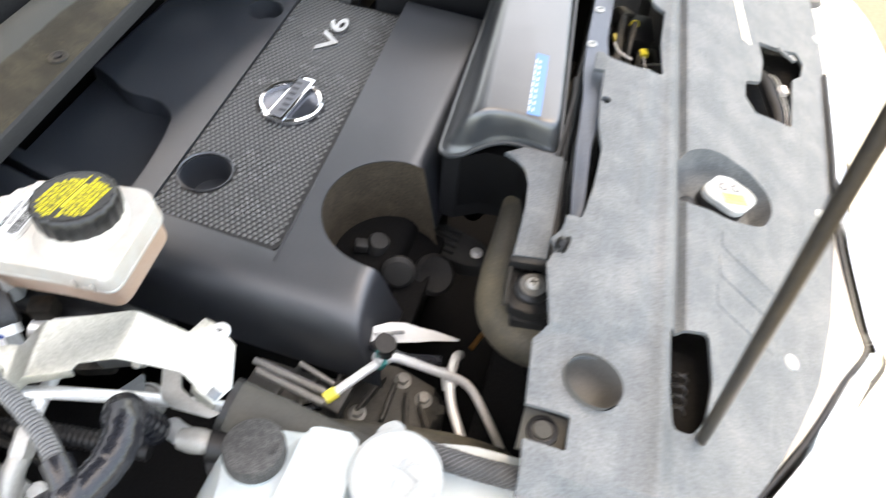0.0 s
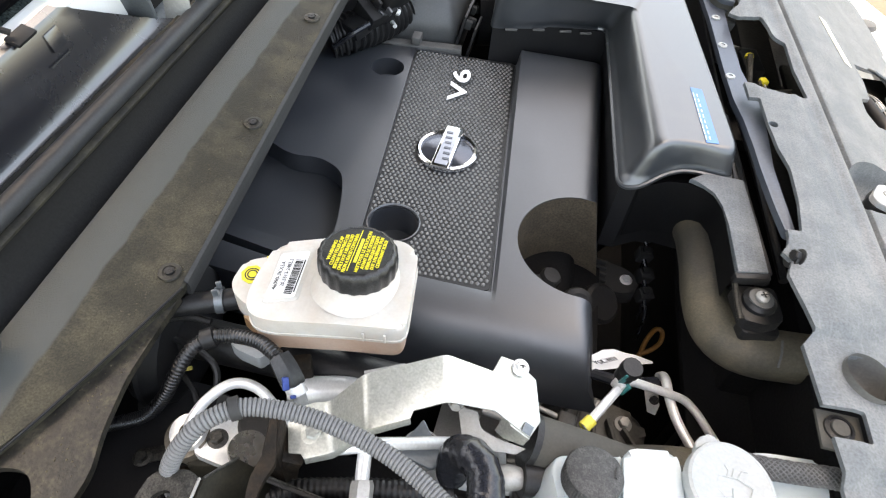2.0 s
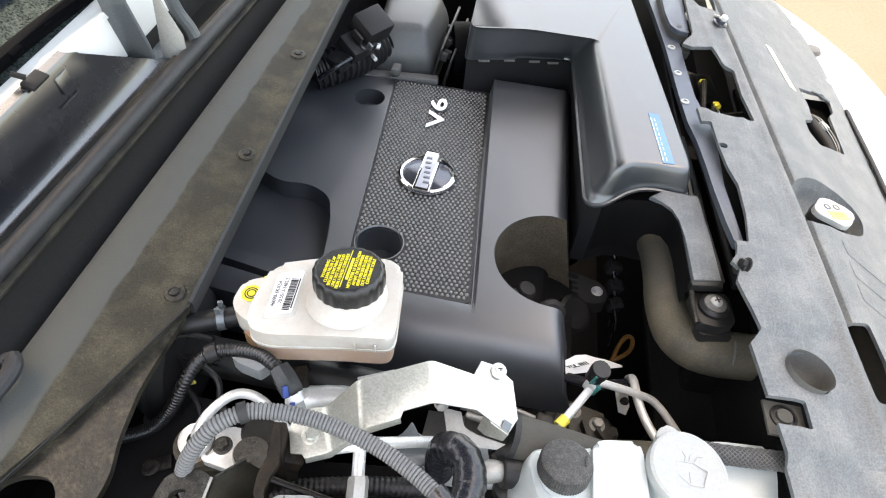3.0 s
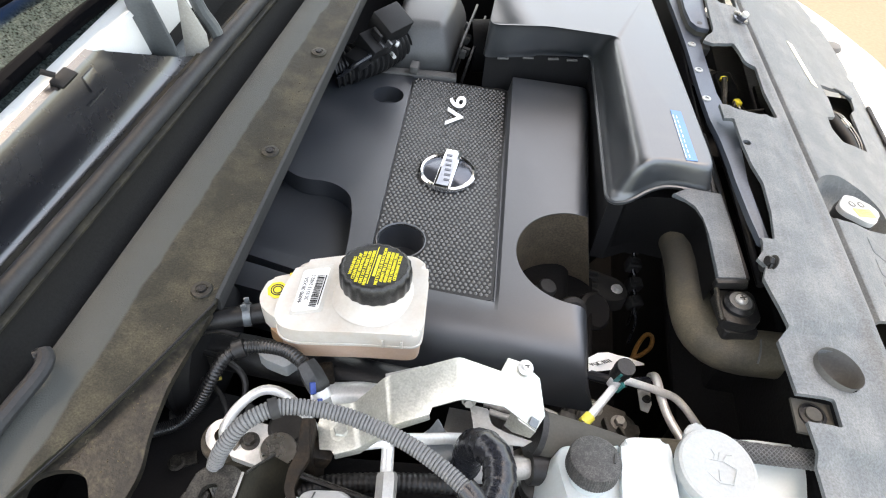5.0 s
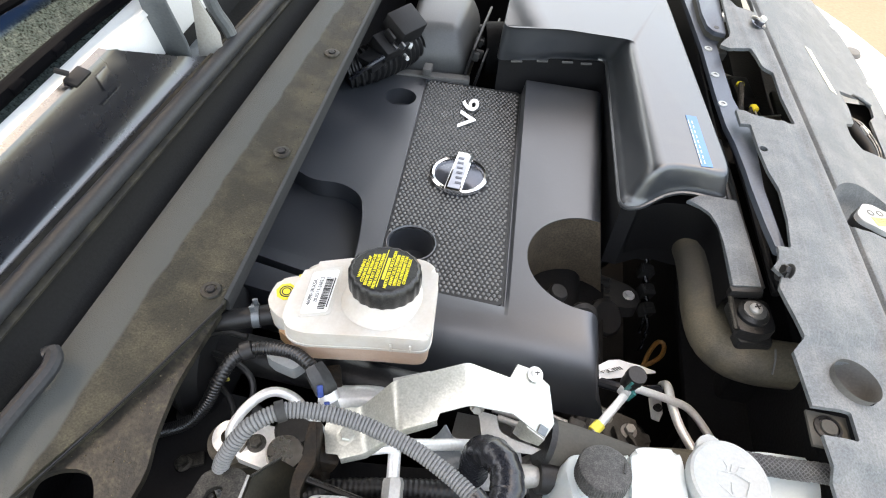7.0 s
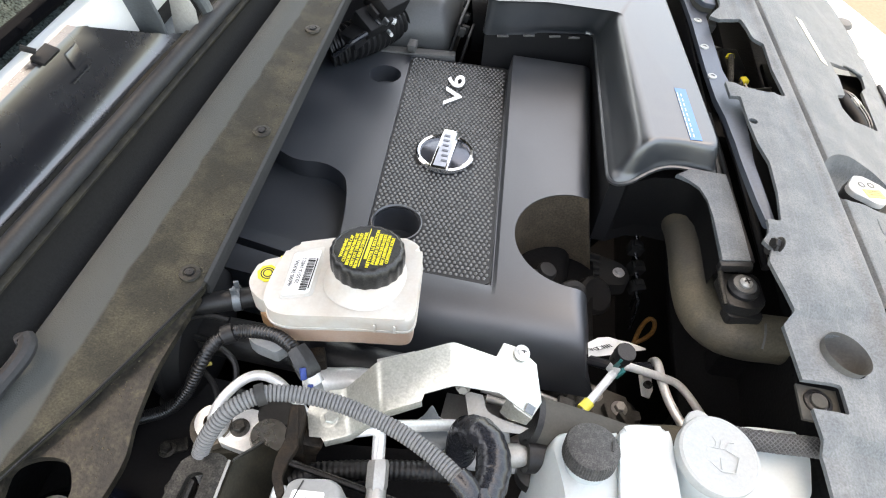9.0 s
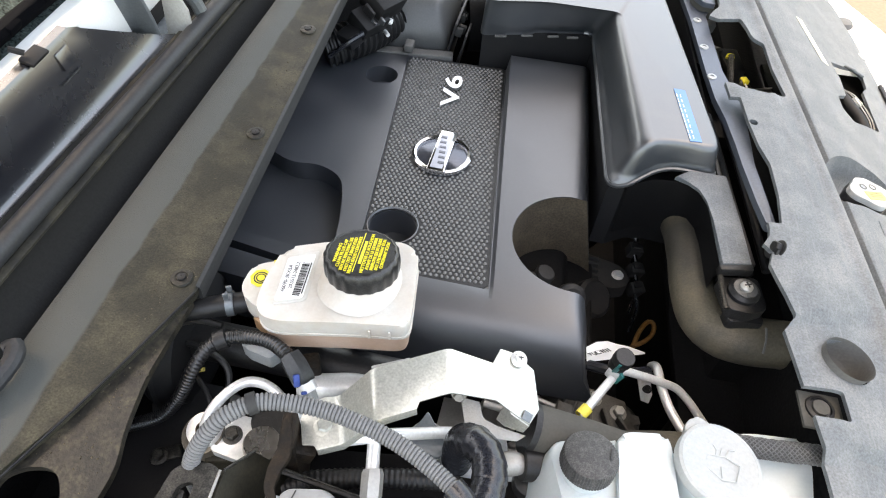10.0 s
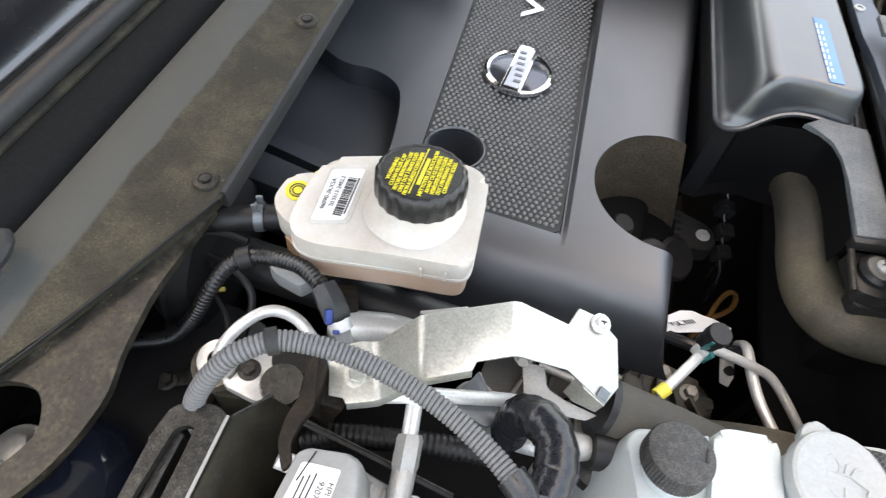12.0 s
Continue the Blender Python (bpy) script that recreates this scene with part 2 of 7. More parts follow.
def scuffed(m, col, amount):
    """Fine pale scuffs across a dusty surface, running two ways."""
    nt = m.node_tree
    b = nt.nodes["Principled BSDF"]
    tc = nt.nodes.new("ShaderNodeTexCoord")
    for turn, reach in ((0.5, 0.66), (-0.9, 0.68)):
        mp = nt.nodes.new("ShaderNodeMapping")
        mp.inputs["Rotation"].default_value, mp.inputs["Scale"].default_value = (0, 0, turn), (340, 16, 60)
        nt.links.new(tc.outputs["Object"], mp.inputs["Vector"])
        no = nt.nodes.new("ShaderNodeTexNoise")
        no.inputs["Scale"].default_value, no.inputs["Detail"].default_value = 1.0, 3
        nt.links.new(mp.outputs["Vector"], no.inputs["Vector"])
        mr = nt.nodes.new("ShaderNodeMapRange")
        mr.inputs["From Min"].default_value, mr.inputs["From Max"].default_value, mr.inputs["To Max"].default_value = reach - 0.08, reach + 0.06, amount
        nt.links.new(no.outputs["Fac"], mr.inputs["Value"])
        mx = nt.nodes.new("ShaderNodeMix")
        mx.data_type = "RGBA"
        mx.inputs["B"].default_value = (*col, 1)
        nt.links.new(mr.outputs["Result"], mx.inputs["Factor"])
        nt.links.new(b.inputs["Base Color"].links[0].from_socket, mx.inputs["A"])
        nt.links.new(mx.outputs["Result"], b.inputs["Base Color"])


scuffed(M_SUPPORT, (0.20, 0.205, 0.205), 0.22)
dust_and_sky_edge(M_SHELF, (0.057, 0.060, 0.056), -0.2285, -0.2320, 0.010, -0.050)
M_DARKBLUE = mat("dark_navy_paint", (0.008, 0.0105, 0.018), 0.14, 0.0, grain=0.05, coat=0.5)
M_GROUND = mat("sandy_pavement", (0.049, 0.0425, 0.0315), 0.9, grain=0.15, gscale=60, stain=(0.043, 0.037, 0.0265), sscale=1.5, bump=0.3, bscale=80)
M_WIPER = mat("wiper_rubber", (0.002, 0.0022, 0.003), 0.8, spec=0.02, grain=0.2)
M_GLASS_DUST_SKY = mat("dusty_glass_with_painted_sky", (0.026, 0.036, 0.037), 0.16, grain=0.8, gscale=450, stain=(0.050, 0.064, 0.066), sscale=110, samount=0.8, rvar=0.05, bump=0.1)
M_HOODIN = mat("hood_underside_paint", (0.30, 0.30, 0.30), 0.6, grain=0.05)

# Blue past this line is the sky's reflection, painted into the glass.
dust_and_sky_edge(M_GLASS_DUST_SKY, (0.018, 0.046, 0.105), -0.424, -0.434)


# ---- building helpers ----
def part(name, bm, material, parent=None, label="", angle=35):
    me = bpy.data.meshes.new(name)
    bm.normal_update()
    bm.to_mesh(me)
    bm.free()
    for p in me.polygons:
        p.use_smooth = True
    me.set_sharp_from_angle(angle=radians(angle))
    me.materials.append(material)
    ob = new(name, me)
    if parent is not None:
        ob.parent = parent
        ob.matrix_parent_inverse = base_of(parent).inverted()
    if label:
        ob["label"] = label
    return ob


def base_of(ob):
    m = Matrix.LocRotScale(ob.location, ob.rotation_euler, ob.scale)
    return base_of(ob.parent) @ ob.matrix_parent_inverse @ m if ob.parent else m


def thing(name, label, category, at=(0, 0, 0), group="", kind=""):
    ob = new(name)
    ob.empty_display_size = 0.02
    ob.location = at
    return tagged(ob, label, category, group, kind)


def solo(name, bm, material, label, category, group="", kind="", angle=35):
    return tagged(part(name, bm, material, None, "", angle), label, category, group, kind)


def join(*bms):
    out = bmesh.new()
    for b in bms:
        me = bpy.data.meshes.new("tmp")
        b.to_mesh(me)
        b.free()
        out.from_mesh(me)
        bpy.data.meshes.remove(me)
    return out


def box(c, s, rot=(0, 0, 0), bevel=0.0, seg=2):
    bm = bmesh.new()
    bmesh.ops.create_cube(bm, size=1, matrix=Matrix.LocRotScale(None, None, Vector(s)))
    if bevel:
        bmesh.ops.bevel(bm, geom=bm.edges[:], offset=bevel, segments=seg, profile=0.5, affect="EDGES", clamp_overlap=True)
    bm.transform(pose(*c, *rot))
    return bm


def prism(pts, z0, z1, bevel=0.0, seg=2, zf=None, sides=False):
    """A plate with the outline pts (x, y) from z0 up to z1; bevel rounds its top rim (and its sides)."""
    bm = bmesh.new()
    if sum(a[0] * b[1] - b[0] * a[1] for a, b in zip(pts, pts[1:] + pts[:1])) < 0:
        pts = pts[::-1]
    lo = [bm.verts.new((x, y, z0)) for x, y in pts]
    hi = [bm.verts.new((x, y, z1)) for x, y in pts]
    bm.faces.new(lo[::-1])
    top = bm.faces.new(hi)
    n = len(pts)
    for i in range(n):
        bm.faces.new((lo[i], lo[(i + 1) % n], hi[(i + 1) % n], hi[i]))
    if bevel:
        es = bm.edges[:] if sides else top.edges[:]
        bmesh.ops.bevel(bm, geom=es, offset=bevel, segments=seg, profile=0.5, affect="EDGES", clamp_overlap=True)
    if zf:
        for v in bm.verts:
            v.co.z += zf(v.co.x, v.co.y)
    return bm


def rounded(pts, r, n=5):
    """The outline pts with its corners rounded by about r."""
    out = []
    k = len(pts)
    for i in range(k):
        p, a, b = Vector(pts[i]), Vector(pts[i - 1]), Vector(pts[(i + 1) % k])
        ra, rb = min(r, (a - p).length * 0.45), min(r, (b - p).length * 0.45)
        s, e = p + (a - p).normalized() * ra, p + (b - p).normalized() * rb
        for j in range(n + 1):
            t = j / n
            q = s * (1 - t) ** 2 + p * 2 * t * (1 - t) + e * t * t
            out.append((q.x, q.y))
    return out


def smooth_path(pts, step):
    P = [Vector(p) for p in pts]
    P = [P[0] * 2 - P[1]] + P + [P[-1] * 2 - P[-2]]
    fine = []
    for i in range(1, len(P) - 2):
        for j in range(24):
            t = j / 24
            a, b, c, d = P[i - 1], P[i], P[i + 1], P[i + 2]
            fine.append(0.5 * ((2 * b) + (c - a) * t + (2 * a - 5 * b + 4 * c - d) * t * t + (3 * b - a - 3 * c + d) * t ** 3))
    fine.append(P[-2])
    out, acc = [fine[0]], 0.0
    for a, b in zip(fine, fine[1:]):
        seg = (b - a).length
        while seg > 0 and acc + seg >= step:
            a = a.lerp(b, (step - acc) / seg)
            out.append(a)
            seg = (b - a).length
            acc = 0.0
        acc += seg
    if (out[-1] - fine[-1]).length > step * 0.3:
        out.append(fine[-1])
    return out


def tube(pts, r, step=0.004, seg=12, rf=None, smooth=True, caps=True):
    """A pipe along pts; rf(i, f) changes the radius ring by ring."""
    path = smooth_path(pts, step) if smooth else [Vector(p) for p in pts]
    bm = bmesh.new()
    rings, n = [], len(path)
    up = None
    for i, p in enumerate(path):
        d = (path[min(i + 1, n - 1)] - path[max(i - 1, 0)]).normalized()
        if up is None:
            up = d.orthogonal().normalized()
        up = (up - d * up.dot(d)).normalized()
        side = d.cross(up)
        rr = r * (rf(i, i / max(1, n - 1)) if rf else 1)
        rings.append([bm.verts.new(p + (up * math.cos(a) + side * math.sin(a)) * rr) for a in (2 * math.pi * k / seg for k in range(seg))])
    for A, B in zip(rings, rings[1:]):
        for k in range(seg):
            bm.faces.new((A[k], A[(k + 1) % seg], B[(k + 1) % seg], B[k]))
    if caps:
        bm.faces.new(rings[0][::-1])
        bm.faces.new(rings[-1])
    return bm


def lathe(profile, at, rot=(0, 0, 0), seg=32, ribs=0, amp=0.0, close=True):
    """A turned form: rings of (radius, height) about its own z axis; ribs notch its outside."""
    bm = bmesh.new()
    rings = []
    for r, z in profile:
        if r < 1e-6:
            rings.append([bm.verts.new((0, 0, z))] * seg)
            continue
        ring = []
        for k in range(seg):
            a = 2 * math.pi * k / seg
            q = r - (amp * (0.5 + 0.5 * math.cos(ribs * a)) if ribs and r > 0.8 * max(p[0] for p in profile) else 0)
            ring.append(bm.verts.new((q * math.cos(a), q * math.sin(a), z)))
        rings.append(ring)
    for A, B in zip(rings, rings[1:]):
        for k in range(seg):
            q = [A[k], A[(k + 1) % seg], B[(k + 1) % seg], B[k]]
            q = [v for i, v in enumerate(q) if v not in q[:i]]
            if len(q) > 2:
                bm.faces.new(q)
    if close:
        for ring, flip in ((rings[0], True), (rings[-1], False)):
            if ring[0] is not ring[1]:
                bm.faces.new(ring[::-1] if flip else ring)
    bm.transform(pose(*at, *rot))
    return bm


def hexbolt(at, r=0.006, h=0.006, rot=(0, 0, 0), flange=True):
    b = lathe([(r * 0.98, 0.0015), (r, h - 0.001), (r * 0.85, h)], (0, 0, 0), seg=6)
    if flange:
        b = join(b, lathe([(r * 1.45, 0), (r * 1.45, 0.001), (r * 1.1, 0.002)], (0, 0, 0), seg=24))
    b.transform(pose(*at, *rot))
    return b


def carve(ob, cutters, op="DIFFERENCE"):
    """Cut the forms out of ob's mesh."""
    temp = []
    for c in cutters:
        me = bpy.data.meshes.new("cut")
        bmesh.ops.recalc_face_normals(c, faces=c.faces[:])
        c.to_mesh(me)
        c.free()
        t = new("cut", me)
        temp.append(t)
        mod = ob.modifiers.new("cut", "BOOLEAN")
        mod.operation, mod.object, mod.solver = op, t, "EXACT"
    bpy.context.view_layer.update()
    dg = bpy.context.evaluated_depsgraph_get()
    me = bpy.data.meshes.new_from_object(ob.evaluated_get(dg))
    ob.modifiers.clear()
    old = ob.data
    tidy = bmesh.new()
    tidy.from_mesh(me)
    bmesh.ops.remove_doubles(tidy, verts=tidy.verts[:], dist=0.00012)
    bmesh.ops.dissolve_degenerate(tidy, edges=tidy.edges[:], dist=0.0001)
    tidy.to_mesh(me)
    tidy.free()
    ob.data = me
    me.name = old.name
    bpy.data.meshes.remove(old)
    for p in me.polygons:
        p.use_smooth = True
    me.set_sharp_from_angle(angle=radians(30))
    for t in temp:
        d = t.data
        bpy.data.objects.remove(t)
        bpy.data.meshes.remove(d)
    return ob


def cyl(x, y, r, z0, z1, seg=48, r2=None):
    return lathe([(r2 or r, z0), (r, z1)], (x, y, 0), seg=seg)


def grid_solid(xs_of, ys, zf, zb):
    """A block whose top is z = zf(x, y), row by row over ys with the columns xs_of(y), and whose underside follows zb(x, y)."""
    bm = bmesh.new()
    T = [[bm.verts.new((x, y, zf(x, y))) for x in xs_of(y)] for y in ys]
    B = [[bm.verts.new((x, y, zb(x, y))) for x in xs_of(y)] for y in ys]
    R, C = len(T), len(T[0])
    for i in range(R - 1):
        for j in range(C - 1):
            bm.faces.new((T[i][j], T[i][j + 1], T[i + 1][j + 1], T[i + 1][j]))
            bm.faces.new((B[i][j], B[i + 1][j], B[i + 1][j + 1], B[i][j + 1]))
    for i in range(R - 1):
        bm.faces.new((T[i][0], T[i + 1][0], B[i + 1][0], B[i][0]))
        bm.faces.new((T[i][-1], B[i][-1], B[i + 1][-1], T[i + 1][-1]))
    for j in range(C - 1):
        bm.faces.new((T[0][j], B[0][j], B[0][j + 1], T[0][j + 1]))
        bm.faces.new((T[-1][j], T[-1][j + 1], B[-1][j + 1], B[-1][j]))
    bmesh.ops.recalc_face_normals(bm, faces=bm.faces[:])
    return bm


def interp(x, table):
    if x <= table[0][0]:
        return table[0][1]
    for (a, u), (b, v) in zip(table, table[1:]):
        if x <= b:
            t = (x - a) / (b - a)
            return u + (v - u) * t
    return table[-1][1]


def span(a, b, n):
    return [a + (b - a) * i / (n - 1) for i in range(n)]


def sheet(outline, thick, bevel=0.0):
    """A bent metal plate: faces given as lists of points, welded and thickened downwards."""
    bm = bmesh.new()
    for f in outline:
        bm.faces.new([bm.verts.new(p) for p in f])
    bmesh.ops.remove_doubles(bm, verts=bm.verts[:], dist=0.0008)
    bmesh.ops.recalc_face_normals(bm, faces=bm.faces[:])
    bmesh.ops.solidify(bm, geom=bm.faces[:], thickness=thick)
    if bevel:
        es = [e for e in bm.edges if len(e.link_faces) == 2 and e.calc_face_angle(0) > 0.3]
        bmesh.ops.bevel(bm, geom=es, offset=bevel, segments=2, profile=0.5, affect="EDGES", clamp_overlap=True)
    return bm


def bent(faces, thick, radius, rim=0.0007):
    """A plate folded along the edges that its faces share, with rounded bends, thickened downwards."""
    bm = bmesh.new()
    for f in faces:
        bm.faces.new([bm.verts.new(p) for p in f])
    bmesh.ops.remove_doubles(bm, verts=bm.verts[:], dist=0.0008)
    bmesh.ops.recalc_face_normals(bm, faces=bm.faces[:])
    folds = [e for e in bm.edges if len(e.link_faces) == 2]
    bmesh.ops.bevel(bm, geom=folds, offset=radius, segments=5, profile=0.5, affect="EDGES", clamp_overlap=True)
    if sum(f.normal.z * f.calc_area() for f in bm.faces) < 0:
        bmesh.ops.reverse_faces(bm, faces=bm.faces[:])
    bmesh.ops.solidify(bm, geom=bm.faces[:], thickness=thick)
    sharp = [e for e in bm.edges if len(e.link_faces) == 2 and e.calc_face_angle(0) > 1.0]
    bmesh.ops.bevel(bm, geom=sharp, offset=rim, segments=2, profile=0.5, affect="EDGES", clamp_overlap=True)
    return bm


def lettering(text, size, m, material, parent, depth=0.0004, name="lettering", spacing=1.0, bold=0.0):
    cu = bpy.data.curves.new("text", "FONT")
    cu.body, cu.size, cu.extrude, cu.align_x, cu.align_y, cu.space_character, cu.offset = text, size, depth, "CENTER", "CENTER", spacing, bold
    ob = new("text", cu)
    bpy.context.view_layer.update()
    me = bpy.data.meshes.new_from_object(ob.evaluated_get(bpy.context.evaluated_depsgraph_get()))
    bpy.data.objects.remove(ob)
    bpy.data.curves.remove(cu)
    bm = bmesh.new()
    bm.from_mesh(me)
    bpy.data.meshes.remove(me)
    bm.transform(m)
    return part(name, bm, material, parent)


def extrude_profile(prof, ys, shift=None):
    bm = bmesh.new()
    rows = [[bm.verts.new((x + (shift(y)[0] if shift else 0), y, z + (shift(y)[1] if shift else 0))) for x, z in prof] for y in ys]
    for A, B in zip(rows, rows[1:]):
        for k in range(len(prof)):
            j = (k + 1) % len(prof)
            bm.faces.new((A[k], A[j], B[j], B[k]))
    bm.faces.new(rows[0][::-1])
    bm.faces.new(rows[-1])
    bmesh.ops.recalc_face_normals(bm, faces=bm.faces[:])
    return bm


# ---- setting: ground and car body ----
def ground():
    bm = bmesh.new()
    bmesh.ops.create_grid(bm, x_segments=2, y_segments=2, size=400)
    g = solo("ground", bm, M_GROUND, "sunlit sandy-coloured pavement round the car", "ground", kind="structure")
    for i, (x, y, w, l) in enumerate(((6.2, 8.0, 0.03, 30), (3.6, 8.0, 0.03, 30), (5, 4.1, 12, 0.03), (5, 9.0, 12, 0.03))):
        part("joint", box((x, y, 0.003), (w, l, 0.006)), M_INK, g)
    return g


ground()


def front_x(y):
    """The front edge of the support cover, bowed about the car's middle at y = 0.2."""
    return interp(y, [(-0.80, 0.22), (-0.60, 0.33), (-0.46, 0.44), (-0.40, 0.495), (-0.34, 0.541), (-0.288, 0.576), (-0.262, 0.591), (-0.223, 0.611), (-0.167, 0.635), (-0.075, 0.656), (0.039, 0.668), (0.2, 0.672), (0.36, 0.668), (0.475, 0.656), (0.567, 0.635), (0.66, 0.592), (0.74, 0.541), (0.86, 0.44), (1.0, 0.33), (1.2, 0.2)])


def bumper():
    b = thing("front_bumper", "glossy white painted front bumper with chrome grille trim", "bumper", (0.75, 0.2, 0.3))
    prof = [(-0.02, 0.905), (0.004, 0.922), (0.03, 0.925), (0.08, 0.917), (0.125, 0.895), (0.16, 0.85), (0.18, 0.77), (0.19, 0.6), (0.19, 0.32), (0.13, 0.28)]
    ys = span(-0.72, 1.12, 60)
    bm = bmesh.new()
    rows = [[bm.verts.new((front_x(max(-0.72, min(1.12, y))) + dx, y, z)) for dx, z in prof] for y in ys]
    for A, B in zip(rows, rows[1:]):
        for k in range(len(prof) - 1):
            bm.faces.new((A[k], A[k + 1], B[k + 1], B[k]))
    bmesh.ops.solidify(bm, geom=bm.faces[:], thickness=0.004)
    part("skin", bm, M_WHITE_PAINT, b)
    line = [(0.40, -0.56), (0.50, -0.44), (0.56, -0.345), (0.6351, -0.2274), (0.6752, -0.1499), (0.6990, -0.1065), (0.6945, -0.0830), (0.6891, -0.0437), (0.6806, 0.0318), (0.679, 0.12), (0.679, 0.20), (0.676, 0.34)]
    part("chrome_trim", tube([(x, y, 0.922) for x, y in line], 0.008, step=0.01, seg=10), M_CHROME, b, "chrome trim line")
    part("dark_gap", tube([(x - 0.010, y + 0.003, 0.9240) for x, y in line], 0.003, step=0.01, seg=10), M_BLACK, b)
    part("dark_gap", tube([(x + 0.010, y - 0.004, 0.920) for x, y in line], 0.003, step=0.01, seg=10), M_BLACK, b)
    part("grille_glass", prism(rounded([(0.712, -0.070), (0.765, -0.070), (0.775, 0.30), (0.727, 0.30)], 0.01), 0.85, 0.914, 0.008), M_CHROME_DARK, b, "dark glossy grille panel")
    return b


bumper()


def wall_block(name, c, s, m, label, cat):
    return solo(name, box(c, s, bevel=0.004), m, label, cat, kind="structure")


# Bay walls in the near-black that carries the shade of its depths.
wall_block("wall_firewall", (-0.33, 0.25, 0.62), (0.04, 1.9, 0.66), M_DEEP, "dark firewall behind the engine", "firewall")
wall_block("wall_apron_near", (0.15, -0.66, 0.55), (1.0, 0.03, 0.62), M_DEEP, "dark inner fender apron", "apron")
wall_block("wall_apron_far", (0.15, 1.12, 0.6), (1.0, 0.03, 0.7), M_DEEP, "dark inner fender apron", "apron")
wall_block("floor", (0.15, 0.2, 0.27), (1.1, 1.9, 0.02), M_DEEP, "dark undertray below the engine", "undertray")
# Added backing: keeps the bright ground out of the support cover's openings.
wall_block("front_dark_backing", (0.50, 0.2, 0.82), (0.34, 1.3, 0.015), M_DEEP, "near-black panel added below the support cover to darken its openings", "panel")
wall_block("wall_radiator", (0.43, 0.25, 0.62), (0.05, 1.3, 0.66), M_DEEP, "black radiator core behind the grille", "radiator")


def fenders():
    for y0, y1, nm in ((-0.80, -0.70, "fender"), (1.13, 1.24, "fender")):
        f = solo(nm, box((0.1, (y0 + y1) / 2, 0.62), (1.15, y1 - y0, 0.70), bevel=0.03, seg=4), M_WHITE_PAINT, "white painted front fender beside the engine bay", "fender", group="front fenders", kind="structure")
    # cabin behind the windshield closes the view to the rear
    solo("cabin", join(box((-2.25, 0.22, 0.96), (2.2, 1.75, 1.32), bevel=0.06, seg=3), extrude_profile([(-0.405, 0.30), (-0.405, 1.13), (-1.16, 1.60), (-1.16, 0.30)], span(-0.66, 1.10, 4))), M_WHITE_PAINT, "white car body behind the windshield", "car body", kind="structure")


fenders()

HX, HZ = -0.43, 1.40


def hood():
    """The open hood leans up from its hinges; inside it carries a frame."""
    h = thing("hood", "open white hood held up by a prop rod", "hood", (HX, 0.2, HZ), kind="structure")
    a = 50
    R = pose(HX, 0.2, HZ, 0, -a, 0)
    bm = box((0.60, 0, 0.02), (1.20, 1.72, 0.012), bevel=0.005)
    bm.transform(R)
    part("skin", bm, M_WHITE_PAINT, h)
    frames = []
    for c, s in (((0.60, -0.80, 0.0), (1.16, 0.08, 0.025)), ((0.60, 0.80, 0.0), (1.16, 0.08, 0.025)), ((1.14, 0, 0.0), (0.08, 1.6, 0.025)), ((0.05, 0, 0.0), (0.08, 1.6, 0.025)), ((0.60, 0, 0.0), (1.0, 0.10, 0.02))):
        f = box(c, s, bevel=0.006)
        f.transform(R)
        frames.append(f)
    part("inner_frame", join(*frames), M_HOODIN, h)
    pad = box((0.60, 0, 0.004), (1.05, 1.56, 0.012), bevel=0.004)
    pad.transform(R)
    part("insulation_pad", pad, M_PAD, h)
    return h


hood()


# ---- cowl ----
def cowl_rise(y):
    return 0.0065 + 0.032 * (y + 0.303)


def cowl_lean(y):
    return 0.064 * y


